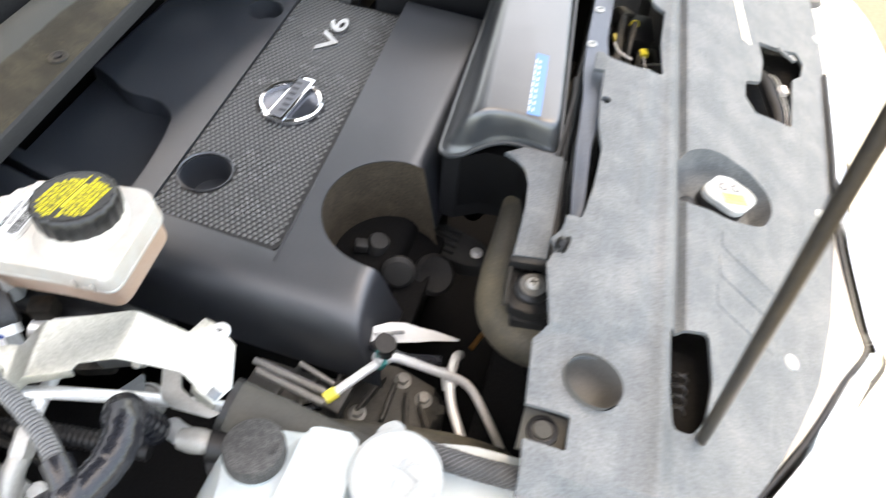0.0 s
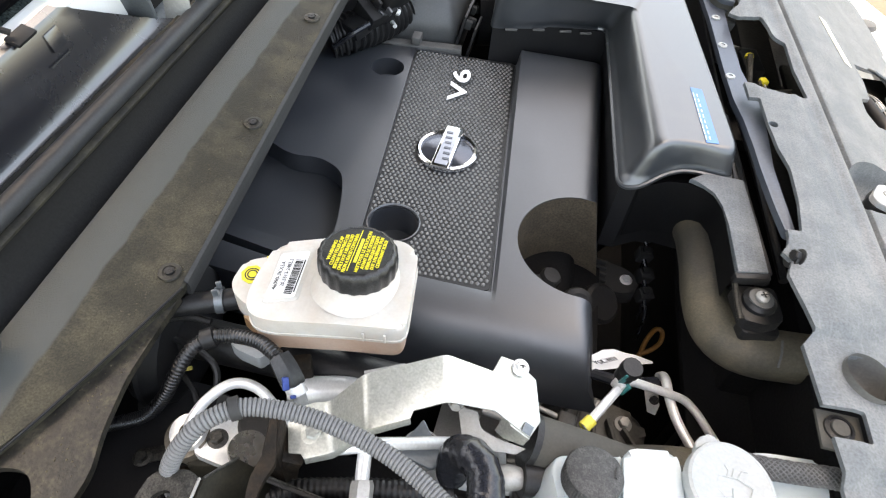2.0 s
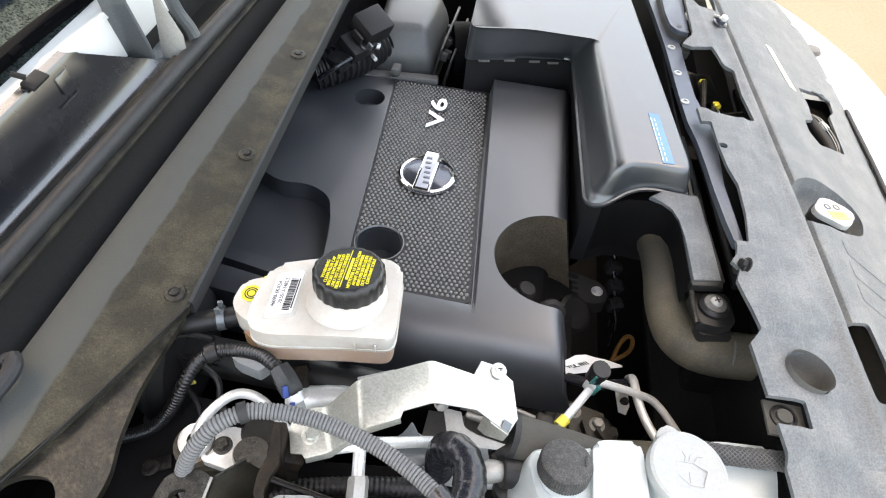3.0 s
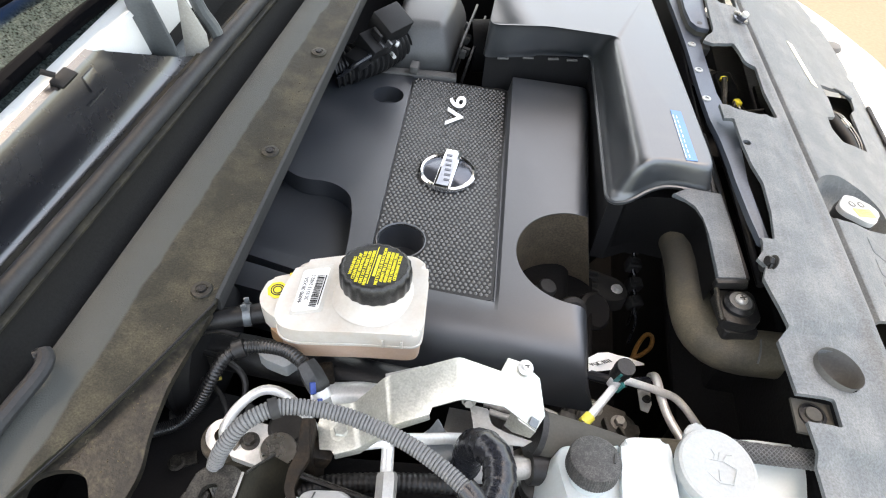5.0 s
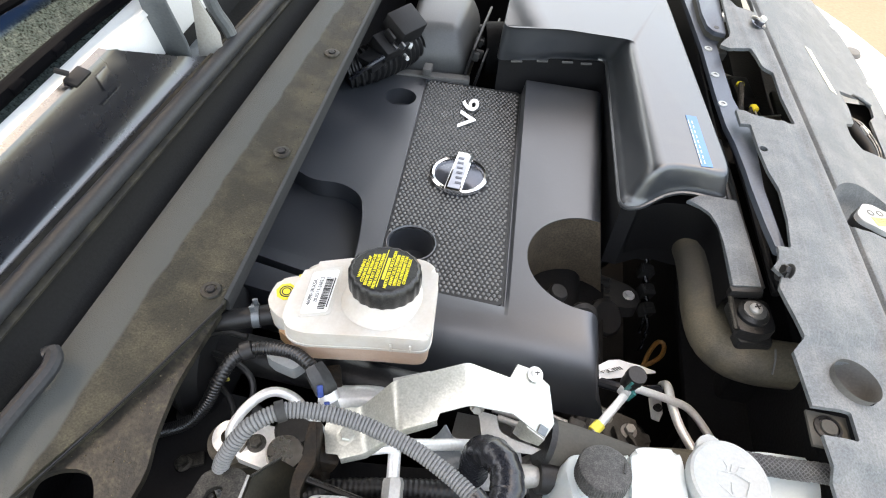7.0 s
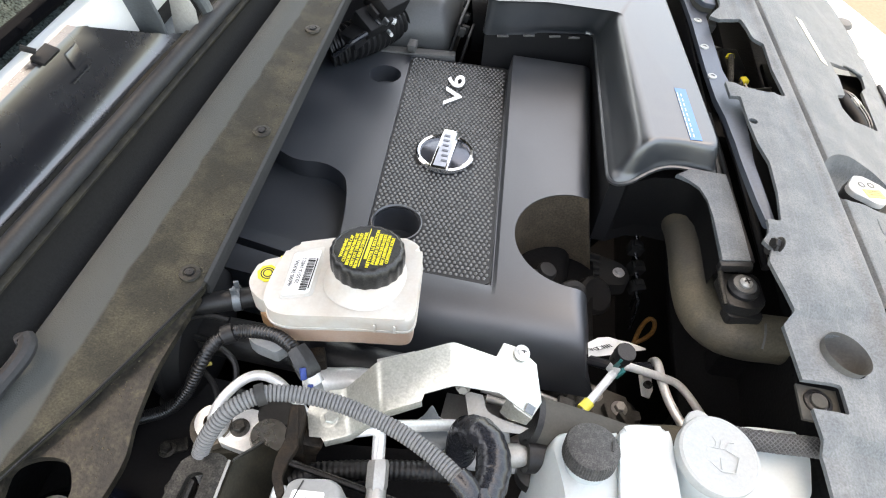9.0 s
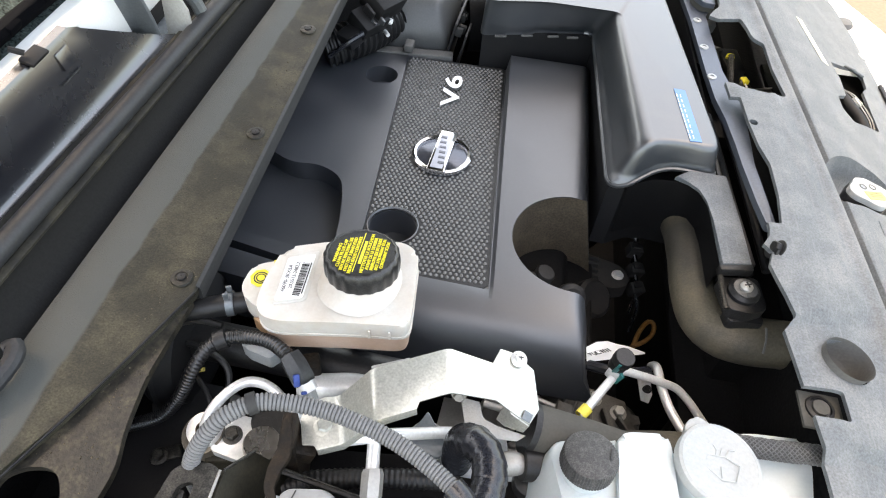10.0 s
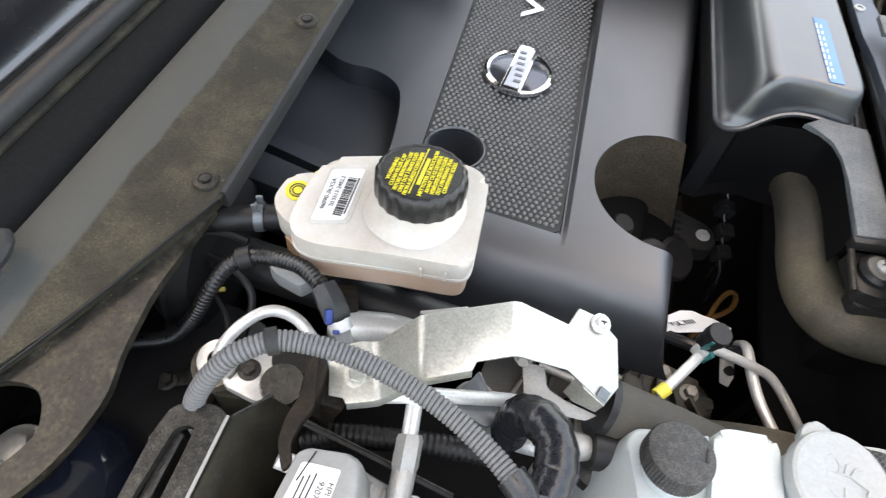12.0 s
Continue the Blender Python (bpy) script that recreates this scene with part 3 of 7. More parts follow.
def cowl():
    c = thing("cowl_panel", "dusty grey-brown plastic cowl panel along the firewall", "cowl", (-0.23, 0.2, 0.97), kind="structure")
    ys = span(-0.70, 1.05, 40)
    prof = [(-0.183, 0.992), (-0.1815, 0.999), (-0.1815, 1.0015), (-0.184, 1.0035), (-0.215, 1.004), (-0.226, 1.0055), (-0.236, 1.0095), (-0.250, 1.0145), (-0.262, 1.0175), (-0.268, 1.0165), (-0.2705, 0.965), (-0.266, 0.965), (-0.264, 1.0115), (-0.235, 1.000), (-0.226, 0.997), (-0.189, 0.995), (-0.186, 0.992)]
    bm = extrude_profile(prof, ys)
    for v in bm.verts:
        v.co.z += cowl_rise(v.co.y)
        v.co.x += cowl_lean(v.co.y) * max(0.0, min(1.0, (-0.205 - v.co.x) / 0.05))
    o = part("shelf", bm, M_SHELF, c, "dusty brown cowl shelf rising to a grey crest", 60)
    # the near end is cut away along the edge beside the strut tower
    carve(o, [prism([(-0.15, -0.315), (-0.1825, -0.315), (-0.2100, -0.390), (-0.2335, -0.449), (-0.2505, -0.488), (-0.34, -0.72), (-0.1, -0.9)], 0.9, 1.1)])
    lip = extrude_profile([(-0.1838, 0.984), (-0.1800, 0.984), (-0.1790, 0.9985), (-0.1802, 1.0028), (-0.1832, 1.0046)], span(-0.309, 1.05, 20))
    for v in lip.verts:
        v.co.z += cowl_rise(v.co.y)
    part("front_lip", lip, M_LIP, c, "dark front lip")
    for nm, pr in (("trough", [(-0.2715, 1.010), (-0.2715, 0.975), (-0.318, 0.975), (-0.318, 1.055), (-0.300, 1.055), (-0.298, 1.050), (-0.3005, 1.0440), (-0.2990, 1.0400), (-0.279, 1.0080), (-0.2745, 1.0060)]),):
        part(nm, extrude_profile(pr, ys, lambda y: (cowl_lean(y), 0.0)), M_TROUGH, c, "black cowl trough")
    end = rounded([(-0.184, -0.312), (-0.1884, -0.359), (-0.1915, -0.4016), (-0.1869, -0.4489), (-0.1791, -0.4778), (-0.1822, -0.5098), (-0.1902, -0.5373), (-0.225, -0.60), (-0.30, -0.70), (-0.335, -0.70), (-0.29, -0.56), (-0.240, -0.45), (-0.2125, -0.380)], 0.012)
    e = part("end_cover", prism(end, 0.990, 0.9980, 0.002, zf=lambda x, y: 0.01 * (y + 0.45)), M_COWL, c, "dirty brown cowl end cover with an access hole")
    carve(e, [prism(rounded([(-0.262, -0.500), (-0.2489, -0.4894), (-0.2309, -0.4859), (-0.2175, -0.4904), (-0.2058, -0.5099), (-0.2099, -0.5259), (-0.220, -0.545), (-0.25, -0.55)], 0.010), 0.9, 1.1)])
    part("rim", tube([(x, y, 1.0044 + cowl_rise(y)) for x, y in ((-0.1815, -0.316), (-0.209, -0.390), (-0.2325, -0.449), (-0.2495, -0.488), (-0.268, -0.530))], 0.0013, seg=8), M_BLACK, c)
    for y, x in ((-0.303, -0.199), (-0.098, -0.2005), (0.112, -0.2028), (0.42, -0.204)):
        z = 1.0042 + cowl_rise(y)
        cl = part("push_clip", lathe([(0.0105, 0), (0.0098, 0.0016), (0.0062, 0.0022), (0.0055, 0.0012), (0, 0.001)], (x, y, z), seg=20), M_COWL, c)
        part("pin", lathe([(0.0045, 0), (0.004, 0.0028), (0.0012, 0.003), (0, 0.002)], (x, y, z + 0.0005), seg=12), M_BLACK, cl)
    return c


cowl()


def hood_seal():
    s = thing("hood_seal", "black rubber bulb seal along the cowl flange", "seal", (-0.31, 0.2, 1.05))
    lines = span(-0.62, 1.05, 20)
    part("bulb", tube([(-0.3055 + 0.062 * y, y, 1.0665) for y in lines], 0.0100, step=0.03, seg=16), M_SEAL, s)
    part("foot", extrude_profile([(-0.2945, 1.052), (-0.2935, 1.0555), (-0.2965, 1.0570), (-0.306, 1.056), (-0.306, 1.050)], lines, lambda y: (0.060 * y, 0.0)), M_SEALFOOT, s, "dusty pale seal foot")
    part("ledge", extrude_profile([(-0.309, 1.056), (-0.311, 1.0645), (-0.3205, 1.0672), (-0.3235, 1.0670), (-0.3245, 1.0640), (-0.318, 1.056)], lines, lambda y: (0.068 * y, 0.0)), M_SEALFOOT, s, "dusty rubber ledge of the seal")
    part("loop", tube([(-0.292, -0.50, 1.03), (-0.287, -0.455, 1.03), (-0.281, -0.432, 1.034), (-0.280, -0.420, 1.036), (-0.285, -0.411, 1.036), (-0.290, -0.414, 1.034)], 0.0075, seg=10), M_SEAL, s, "black rubber hooked seal end")
    return s


hood_seal()


def top_cowl():
    """The black cover between seal and windshield, with its bright ledge, hinge arms, glass and wiper."""
    t = thing("wiper_cowl_cover", "smooth black plastic wiper cowl cover", "cowl cover", (-0.35, 0, 1.05), kind="structure")
    ys = span(-0.72, 0.03, 24)
    prof = [(-0.316, 1.0620), (-0.323, 1.0622), (-0.3280, 1.0632), (-0.3325, 1.0653), (-0.3362, 1.0690), (-0.3395, 1.0745), (-0.3428, 1.0830), (-0.3460, 1.0940), (-0.3507, 1.1110), (-0.3570, 1.1360), (-0.360, 1.141), (-0.368, 1.143), (-0.368, 1.138), (-0.361, 1.130), (-0.3560, 1.107), (-0.3475, 1.083), (-0.341, 1.070), (-0.334, 1.0620), (-0.326, 1.0590), (-0.316, 1.0585)]
    o = part("cover", extrude_profile(prof, ys), M_WIPERCOVER, t)
    carve(o, [prism([(-0.40, -0.132), (-0.360, -0.125), (-0.3563, -0.1114), (-0.3516, -0.0827), (-0.3460, -0.0508), (-0.3404, -0.0232), (-0.3340, -0.0053), (-0.328, 0.004), (-0.310, 0.012), (-0.31, 0.2), (-0.40, 0.2)], 1.0, 1.2)])
    for v in o.data.vertices:
        v.co.x += 0.064 * v.co.y * max(0.0, min(1.0, (1.12 - v.co.z) / 0.06))
    rear = part("rear_filler", extrude_profile([(-0.322, 1.050), (-0.352, 1.052), (-0.366, 1.075), (-0.366, 0.95), (-0.322, 0.95)], span(-0.12, 1.08, 12)), M_TROUGH, t)
    clip = part("clip_tab", box((-0.3605, -0.178, 1.1430), (0.014, 0.026, 0.004), (0, 20, 0), bevel=0.0012), M_DARKSIDE, t)
    part("pin", tube([(-0.362, -0.185, 1.150), (-0.372, -0.190, 1.156)], 0.0028, smooth=False, seg=8), M_DARKSIDE, clip)
    part("socket", box((-0.3540, -0.1500, 1.1240), (0.0030, 0.020, 0.018), (0, -15, 0), bevel=0.001), M_WIPERCOVER, t, "dark clip socket")
    part("socket_rim", tube([(-0.3498, -0.172, 1.108), (-0.3498, -0.140, 1.108)], 0.0009, smooth=False, seg=6), M_LIP, t)
    ledge = solo("windshield_ledge", extrude_profile([(-0.364, 1.132), (-0.366, 1.139), (-0.384, 1.1425), (-0.400, 1.145), (-0.400, 1.10)], span(-0.8, 1.1, 12)), M_WHITE_PAINT, "sunlit white ledge below the windshield", "ledge", kind="structure")
    part("riser", box((-0.374, 0.48, 1.09), (0.014, 1.20, 0.09), bevel=0.002), M_WHITE_PAINT, ledge)
    bm = bmesh.new()
    w = [bm.verts.new(p) for p in ((-0.382, -0.7, 1.1445), (-0.382, 1.1, 1.1445), (-1.15, 1.0, 1.62), (-1.15, -0.6, 1.62))]
    bm.faces.new(w)
    bmesh.ops.solidify(bm, geom=bm.faces[:], thickness=0.006)
    solo("windshield", bm, M_GLASS_DUST_SKY, "dusty speckled windshield glass with the sky's blue reflection painted on", "windshield", kind="structure")
    wp = thing("wiper", "black windshield wiper arm and blade resting on the glass", "wiper", (-0.5, 0, 1.2))
    part("arm", tube([(-0.405, 0.45, 1.175), (-0.420, 0.1, 1.182), (-0.432, -0.086, 1.186), (-0.438, -0.156, 1.188), (-0.46, -0.40, 1.20)], 0.006, seg=8, step=0.02), M_WIPER, wp)
    for y in (-0.02, -0.105, -0.16, -0.225):
        part("blade_claw", box((-0.387, y, 1.159), (0.013, 0.020, 0.009), (0, 20, 4), bevel=0.003), M_WIPER, wp)
    part("blade", tube([(-0.375, 0.3, 1.156), (-0.381, 0.0, 1.156), (-0.388, -0.103, 1.157), (-0.391, -0.176, 1.157), (-0.391, -0.231, 1.157), (-0.390, -0.6, 1.157)], 0.0085, seg=8, step=0.02), M_WIPER, wp)
    h = thing("hinge_arms", "grey steel hinge arms rising beside the cowl", "hinge", (-0.34, 0.02, 1.06))
    part("upright", sheet([[(-0.377, -0.016, 1.05), (-0.338, -0.012, 1.05), (-0.337, -0.020, 1.09), (-0.374, -0.026, 1.09)], [(-0.374, -0.026, 1.09), (-0.337, -0.020, 1.09), (-0.339, -0.036, 1.15), (-0.367, -0.042, 1.15)], [(-0.367, -0.042, 1.15), (-0.339, -0.036, 1.15), (-0.352, -0.035, 1.25), (-0.382, -0.040, 1.25)], [(-0.382, -0.040, 1.25), (-0.352, -0.035, 1.25), (-0.40, -0.04, 1.38), (-0.43, -0.04, 1.38)]], 0.007, 0.002), M_HINGE, h)
    part("gusset", sheet([[(-0.338, 0.004, 1.05), (-0.306, 0.008, 1.05), (-0.310, 0.016, 1.09), (-0.336, 0.018, 1.15)]], 0.005, 0.0012), M_CAST, h)
    part("arm", tube([(-0.306, 0.040, 1.060), (-0.313, 0.040, 1.085), (-0.321, 0.034, 1.110), (-0.325, 0.030, 1.14), (-0.33, 0.03, 1.20), (-0.40, 0.02, 1.38)], 0.008, seg=10), M_HINGE, h)
    part("base", box((-0.342, 0.004, 1.056), (0.044, 0.07, 0.006), (0, 10, 0), bevel=0.002), M_HINGE, h)
    return t


top_cowl()


# ---- engine and its cover ----
def panel_z(x, y):
    return 0.9325 - 0.050 * (y + 0.195)


def edge_x(y):
    """Where the centre panel ends and the front half of the cover begins."""
    return 0.0668 + 0.0498 * (0.262 - max(-0.199, min(0.262, y)))


def cover_z(x, y):
    left = panel_z(x, y) + 0.0015
    left += (0.9385 - left) * max(0.0, min(1.0, (-0.199 - y) / 0.015))
    right = left + (0.9385 - left) * max(0.0, min(1.0, (y + 0.236) / 0.035))
    e = edge_x(y)
    return left if x < 0.0 else interp(x, [(0.0, left), (e, left), (e + 0.004, max(right, left)), (0.2, max(right, left - 0.002))])


def engine_cover():
    c = thing("engine_cover", "matt black plastic engine cover with an embossed centre panel", "engine cover", (0, 0, 0.84))
    xs = [(-0.268, 0.02), (-0.264, 0.006), (-0.255, 0.0)] + [(x, 0.0) for x in span(-0.24, 0.055, 12)] + [(0.0620, 0.0), (0.0668, 0.0), (0.0708, 0.0), (0.076, 0.0), (0.11, 0.0), (0.15, 0.0), (0.176, 0.0003), (0.1835, 0.0012), (0.1885, 0.0032), (0.1920, 0.0065), (0.1942, 0.011), (0.1955, 0.019)]
    rows = [(0.268, 0.03), (0.266, 0.012), (0.260, 0.003), (0.252, 0.0)] + [(y, 0.0) for y in span(0.23, -0.185, 16)] + [(-0.198, 0.001), (-0.212, 0.0025), (-0.224, 0.005), (-0.235, 0.009), (-0.245, 0.0155), (-0.253, 0.025), (-0.2585, 0.038), (-0.262, 0.055), (-0.264, 0.075)]
    bm = bmesh.new()
    G = []
    for y, dy in rows:
        r = []
        for x, dx in xs:
            x += (edge_x(y) - 0.0668) * interp(x, [(0.02, 0), (0.055, 1), (0.08, 1), (0.15, 0)])
            z = cover_z(x, y) - math.hypot(dx, dy)
            lean = max(0.0, (0.935 - z)) * (0.22 if x > 0.19 else 0.0)
            r.append(bm.verts.new((x + lean, y, z)))
        G.append(r)
    R, C = len(G), len(G[0])
    for i in range(R - 1):
        for j in range(C - 1):
            bm.faces.new((G[i][j], G[i + 1][j], G[i + 1][j + 1], G[i][j + 1]))
    rim = [G[0][j] for j in range(C)] + [G[i][-1] for i in range(1, R)] + [G[-1][j] for j in range(C - 2, -1, -1)] + [G[i][0] for i in range(R - 2, 0, -1)]
    low = []
    for v in rim:
        k = 0.02 if v.co.x > 0.19 else 0.0
        low.append(bm.verts.new((v.co.x + k, v.co.y - (0.004 if v.co.y < -0.26 else 0), 0.845)))
    n = len(rim)
    for i in range(n):
        bm.faces.new((rim[i], rim[(i + 1) % n], low[(i + 1) % n], low[i]))
    bm.faces.new(low[::-1])
    bmesh.ops.recalc_face_normals(bm, faces=bm.faces[:])
    shell = part("shell", bm, M_COVER, c)
    cup1 = cyl(-0.121, 0.190, 0.0265, 0.885, 1.0, r2=0.024)
    cup2 = cyl(-0.036, -0.124, 0.0300, 0.885, 1.0, r2=0.027)
    filler = cyl(0.181, -0.112, 0.0752, 0.80, 1.0, 64, r2=0.0722)
    dish = prism(rounded([(-0.30, 0.004), (-0.225, -0.022), (-0.190, -0.042), (-0.150, -0.037), (-0.118, -0.055), (-0.107, -0.090), (-0.1005, -0.125), (-0.095, -0.175), (-0.097, -0.188), (-0.30, -0.160)], 0.018, 6), 0.897, 1.0)
    slit = prism([(-0.125, -0.2045), (-0.125, -0.2150), (-0.30, -0.1830), (-0.30, -0.1725)], 0.86, 1.0)
    void = prism(rounded([(-0.120, -0.240), (-0.112, -0.27), (-0.30, -0.28), (-0.30, -0.225)], 0.006), 0.80, 1.0)
    bed = prism([(-0.0915, 0.2525), (0.0655, 0.2630), (0.0885, -0.1990), (-0.0655, -0.1930)], 0.0, 0.01, zf=lambda x, y: panel_z(x, y) - 0.003)
    carve(shell, [cup1, cup2, filler, dish, slit, void, bed])
    pan = part("centre_panel", prism(rounded([(-0.0905, 0.2515), (0.0645, 0.2615), (0.0870, -0.1975), (-0.0645, -0.1920)], 0.009, 4), -0.006, 0.0, zf=lambda x, y: panel_z(x, y) - 0.0008), M_PANEL, c, "dark grey panel embossed with small studs")
    carve(pan, [cyl(-0.036, -0.124, 0.0300, 0.85, 1.0)])
    part("well_rim", lathe([(0.0300, -0.004), (0.0312, 0.0012), (0.0300, 0.0016), (0.0288, 0.0)], (-0.036, -0.124, panel_z(0, -0.124)), (-2.9, 0, 0), seg=48, close=False), M_COVER, c)
    # studs: far too many to count, one joined part
    verts, faces = [], []
    pitch, row = 0.0064, 0
    y = -0.190
    while y < 0.252:
        t = (y + 0.195) / 0.452
        xa, xb = -0.0615 - 0.0255 * t, 0.083 - 0.021 * t
        x = xa + (pitch / 2 if row % 2 else 0)
        while x < xb:
            far = (x + 0.036) ** 2 + (y + 0.124) ** 2 > 0.0325 ** 2
            mark = ((x - 0.001) / 0.041) ** 2 + ((y - 0.018) / 0.041) ** 2 > 1
            if far and mark:
                z0 = panel_z(x, y) - 0.0009
                k = len(verts)
                for r, h in ((0.0024, 0.0), (0.0019, 0.0012), (0.0009, 0.0018)):
                    for a in range(6):
                        verts.append((x + r * math.cos(a * math.pi / 3 + 0.5), y + r * 1.15 * math.sin(a * math.pi / 3 + 0.5), z0 + h))
                for a in range(6):
                    b = (a + 1) % 6
                    faces.append((k + a, k + b, k + 6 + b, k + 6 + a))
                    faces.append((k + 6 + a, k + 6 + b, k + 12 + b, k + 12 + a))
                faces.append(tuple(k + 12 + a for a in range(6)))
            x += pitch
        y += pitch * 0.92
        row += 1
    me = bpy.data.meshes.new("studs")
    me.from_pydata(verts, [], faces)
    for f in me.polygons:
        f.use_smooth = True
    me.materials.append(M_STUD)
    st = new("studs", me)
    st.parent, st.matrix_parent_inverse = c, base_of(c).inverted()
    tagged(st, "rows of small raised studs", kind="stuff")
    wall = bmesh.new()
    rim = []
    for k in range(73):
        a = radians(79 + (246 - 79) * k / 72)
        low = radians(46 + (246 - 46) * k / 72)
        q = [(0.181 + r * math.cos(v), -0.112 + r * math.sin(v)) for r, v in ((0.0736, a), (0.0707, low))]
        rim.append((wall.verts.new((*q[0], cover_z(0.181 + 0.076 * math.cos(a), -0.112 + 0.076 * math.sin(a)) - 0.0012)), wall.verts.new((*q[1], 0.80))))
    for A, B in zip(rim, rim[1:]):
        wall.faces.new((A[0], B[0], B[1], A[1]))
    bmesh.ops.solidify(wall, geom=wall.faces[:], thickness=0.0015)
    part("filler_wall", wall, M_COVER_DUST, c, "dusty curved wall of the filler opening")
    # round chrome badge: ring and cross bar only
    bz = panel_z(0, 0.018)
    bd = part("badge_base", lathe([(0.040, -0.004), (0.0395, 0.002), (0.036, 0.0035), (0, 0.0035)], (0.001, 0.018, bz), (-2.9, 0, 0), seg=48), M_CHROME_DARK, c, "round dark badge")
    part("ring", lathe([(0.0405, 0.001), (0.0400, 0.0055), (0.0375, 0.0072), (0.0345, 0.0062), (0.0335, 0.003)], (0.001, 0.018, bz), (-2.9, 0, 0), seg=64, close=False), M_CHROME, bd, "chrome ring")
    bar = part("cross_bar", box((0.001, 0.019, bz + 0.0075), (0.0235, 0.086, 0.006), (-2.9, 0, -4), bevel=0.0012), M_CHROME, bd, "chrome cross bar")
    part("inset", box((0.001, 0.019, bz + 0.0108), (0.0165, 0.076, 0.0006), (-2.9, 0, -4)), M_BADGE_FACE, bd)
    for k in range(6):
        part("badge_mark", box((0.001 - 0.0008 * (k - 2.5), -0.0075 + 0.0108 * k, bz + 0.0114 - 0.00054 * (k - 2.5)), (0.0085, 0.0040, 0.0005), (-2.9, 0, -4)), M_BADGE_MARK, bd)
    lettering("V6", 0.036, pose(-0.0072, 0.1720, panel_z(0, 0.172) + 0.0025, -2.9, 0, 91.5) @ Matrix.Diagonal((1.95, 1.0, 1.0, 1.0)), M_SILVER, c, depth=0.0022, name="chrome_letters", bold=0.0007)
    part("far_tab", box((-0.092, 0.262, 0.925), (0.014, 0.022, 0.012), bevel=0.002), M_COWL_GREY, c)
    return c


engine_cover()


def engine_block():
    e = thing("engine", "dark grimy engine block under its cover", "engine", (0, 0, 0.3))
    part("block", box((-0.02, 0.02, 0.58), (0.38, 0.52, 0.50), bevel=0.03, seg=3), M_DEEP, e)
    part("head", box((0.13, 0.02, 0.78), (0.13, 0.46, 0.12), bevel=0.02, seg=3), M_DEEP, e)
    part("filler_floor", box((0.165, -0.11, 0.812), (0.13, 0.14, 0.02), bevel=0.004), M_DEEP, e)
    coil = part("ignition_coil", lathe([(0.013, -0.03), (0.0135, 0.012), (0.011, 0.016), (0, 0.017)], (0.158, -0.098, 0.842), (0, 14, 0), seg=24), M_LIP, e, "dark grey ignition coil")
    part("coil_plug", box((0.142, -0.108, 0.850), (0.016, 0.014, 0.014), (0, 10, 20), bevel=0.002), M_LIP, coil)
    part("cam_cover_lobe", lathe([(0.020, -0.006), (0.021, 0.0), (0.016, 0.004), (0, 0.005)], (0.196, -0.126, 0.845), (55, 25, 0), seg=28), M_LIP, e, "dark grey cover lobe")
    part("pulley", lathe([(0.026, -0.01), (0.027, 0.004), (0.022, 0.008), (0.010, 0.006), (0, 0.006)], (0.232, -0.096, 0.815), (20, 30, 0), seg=32), M_BLACK, e)
    for x, y, w in ((0.216, 0.186, 0.020), (0.219, 0.150, 0.018), (0.222, 0.120, 0.016)):
        part("side_stud", tube([(x, y, 0.868), (x + w, y + 0.003, 0.866)], 0.0035, smooth=False, seg=8), M_LIP, e)
    for i in range(5):
        part("injector_rail_clip", box((0.118 + i * 0.018, -0.165, 0.853), (0.008, 0.02, 0.03), bevel=0.002), M_BLACK, e)
    return e


engine_block()


# ---- support cover over the radiator ----
def groove_x(y):
    return 0.4573 - 0.0925 * y


def support_z(x, y):
    d = x - groove_x(y)
    z = interp(x, [(0.33, 1.034), (0.36, 1.041), (0.39, 1.040), (0.42, 1.033), (0.455, 1.022), (0.50, 1.006), (0.55, 0.979), (0.60, 0.953), (0.64, 0.935), (0.68, 0.912)])
    z -= 0.010 * math.exp(-(d / 0.0042) ** 2) * max(0.0, min(1.0, (y + 0.23) / 0.03))
    z += 0.005 * math.exp(-((d + 0.015) / 0.008) ** 2)
    z -= 0.008 * max(0.0, min(1.0, (-0.2446 + 0.33 * (x - 0.368) - y) / 0.008)) * max(0.0, min(1.0, (0.47 - x) / 0.03))
    z += 0.0022 * math.exp(-((x - 0.414 + 0.10 * y) / 0.005) ** 2) * max(0.0, min(1.0, (y + 0.22) / 0.03))
    z -= 0.009 * max(0.0, min(1.0, (-0.363 + 0.2 * (x - 0.40) - y) / 0.005))
    z -= 0.04 * max(0.0, abs(y - 0.2) - 0.25) ** 1.5
    return z


def left_x(y):
    return interp(y, [(-0.48, 0.380), (-0.3826, 0.3735), (-0.351, 0.3695), (-0.3085, 0.363), (-0.260, 0.357), (-0.2475, 0.366), (-0.21, 0.3565), (-0.19, 0.352), (-0.174, 0.3565), (-0.1635, 0.350), (-0.15, 0.3583), (-0.061, 0.3564), (0.087, 0.347), (0.187, 0.3405), (0.280, 0.3440), (0.300, 0.3600), (0.45, 0.3590), (0.78, 0.345)])


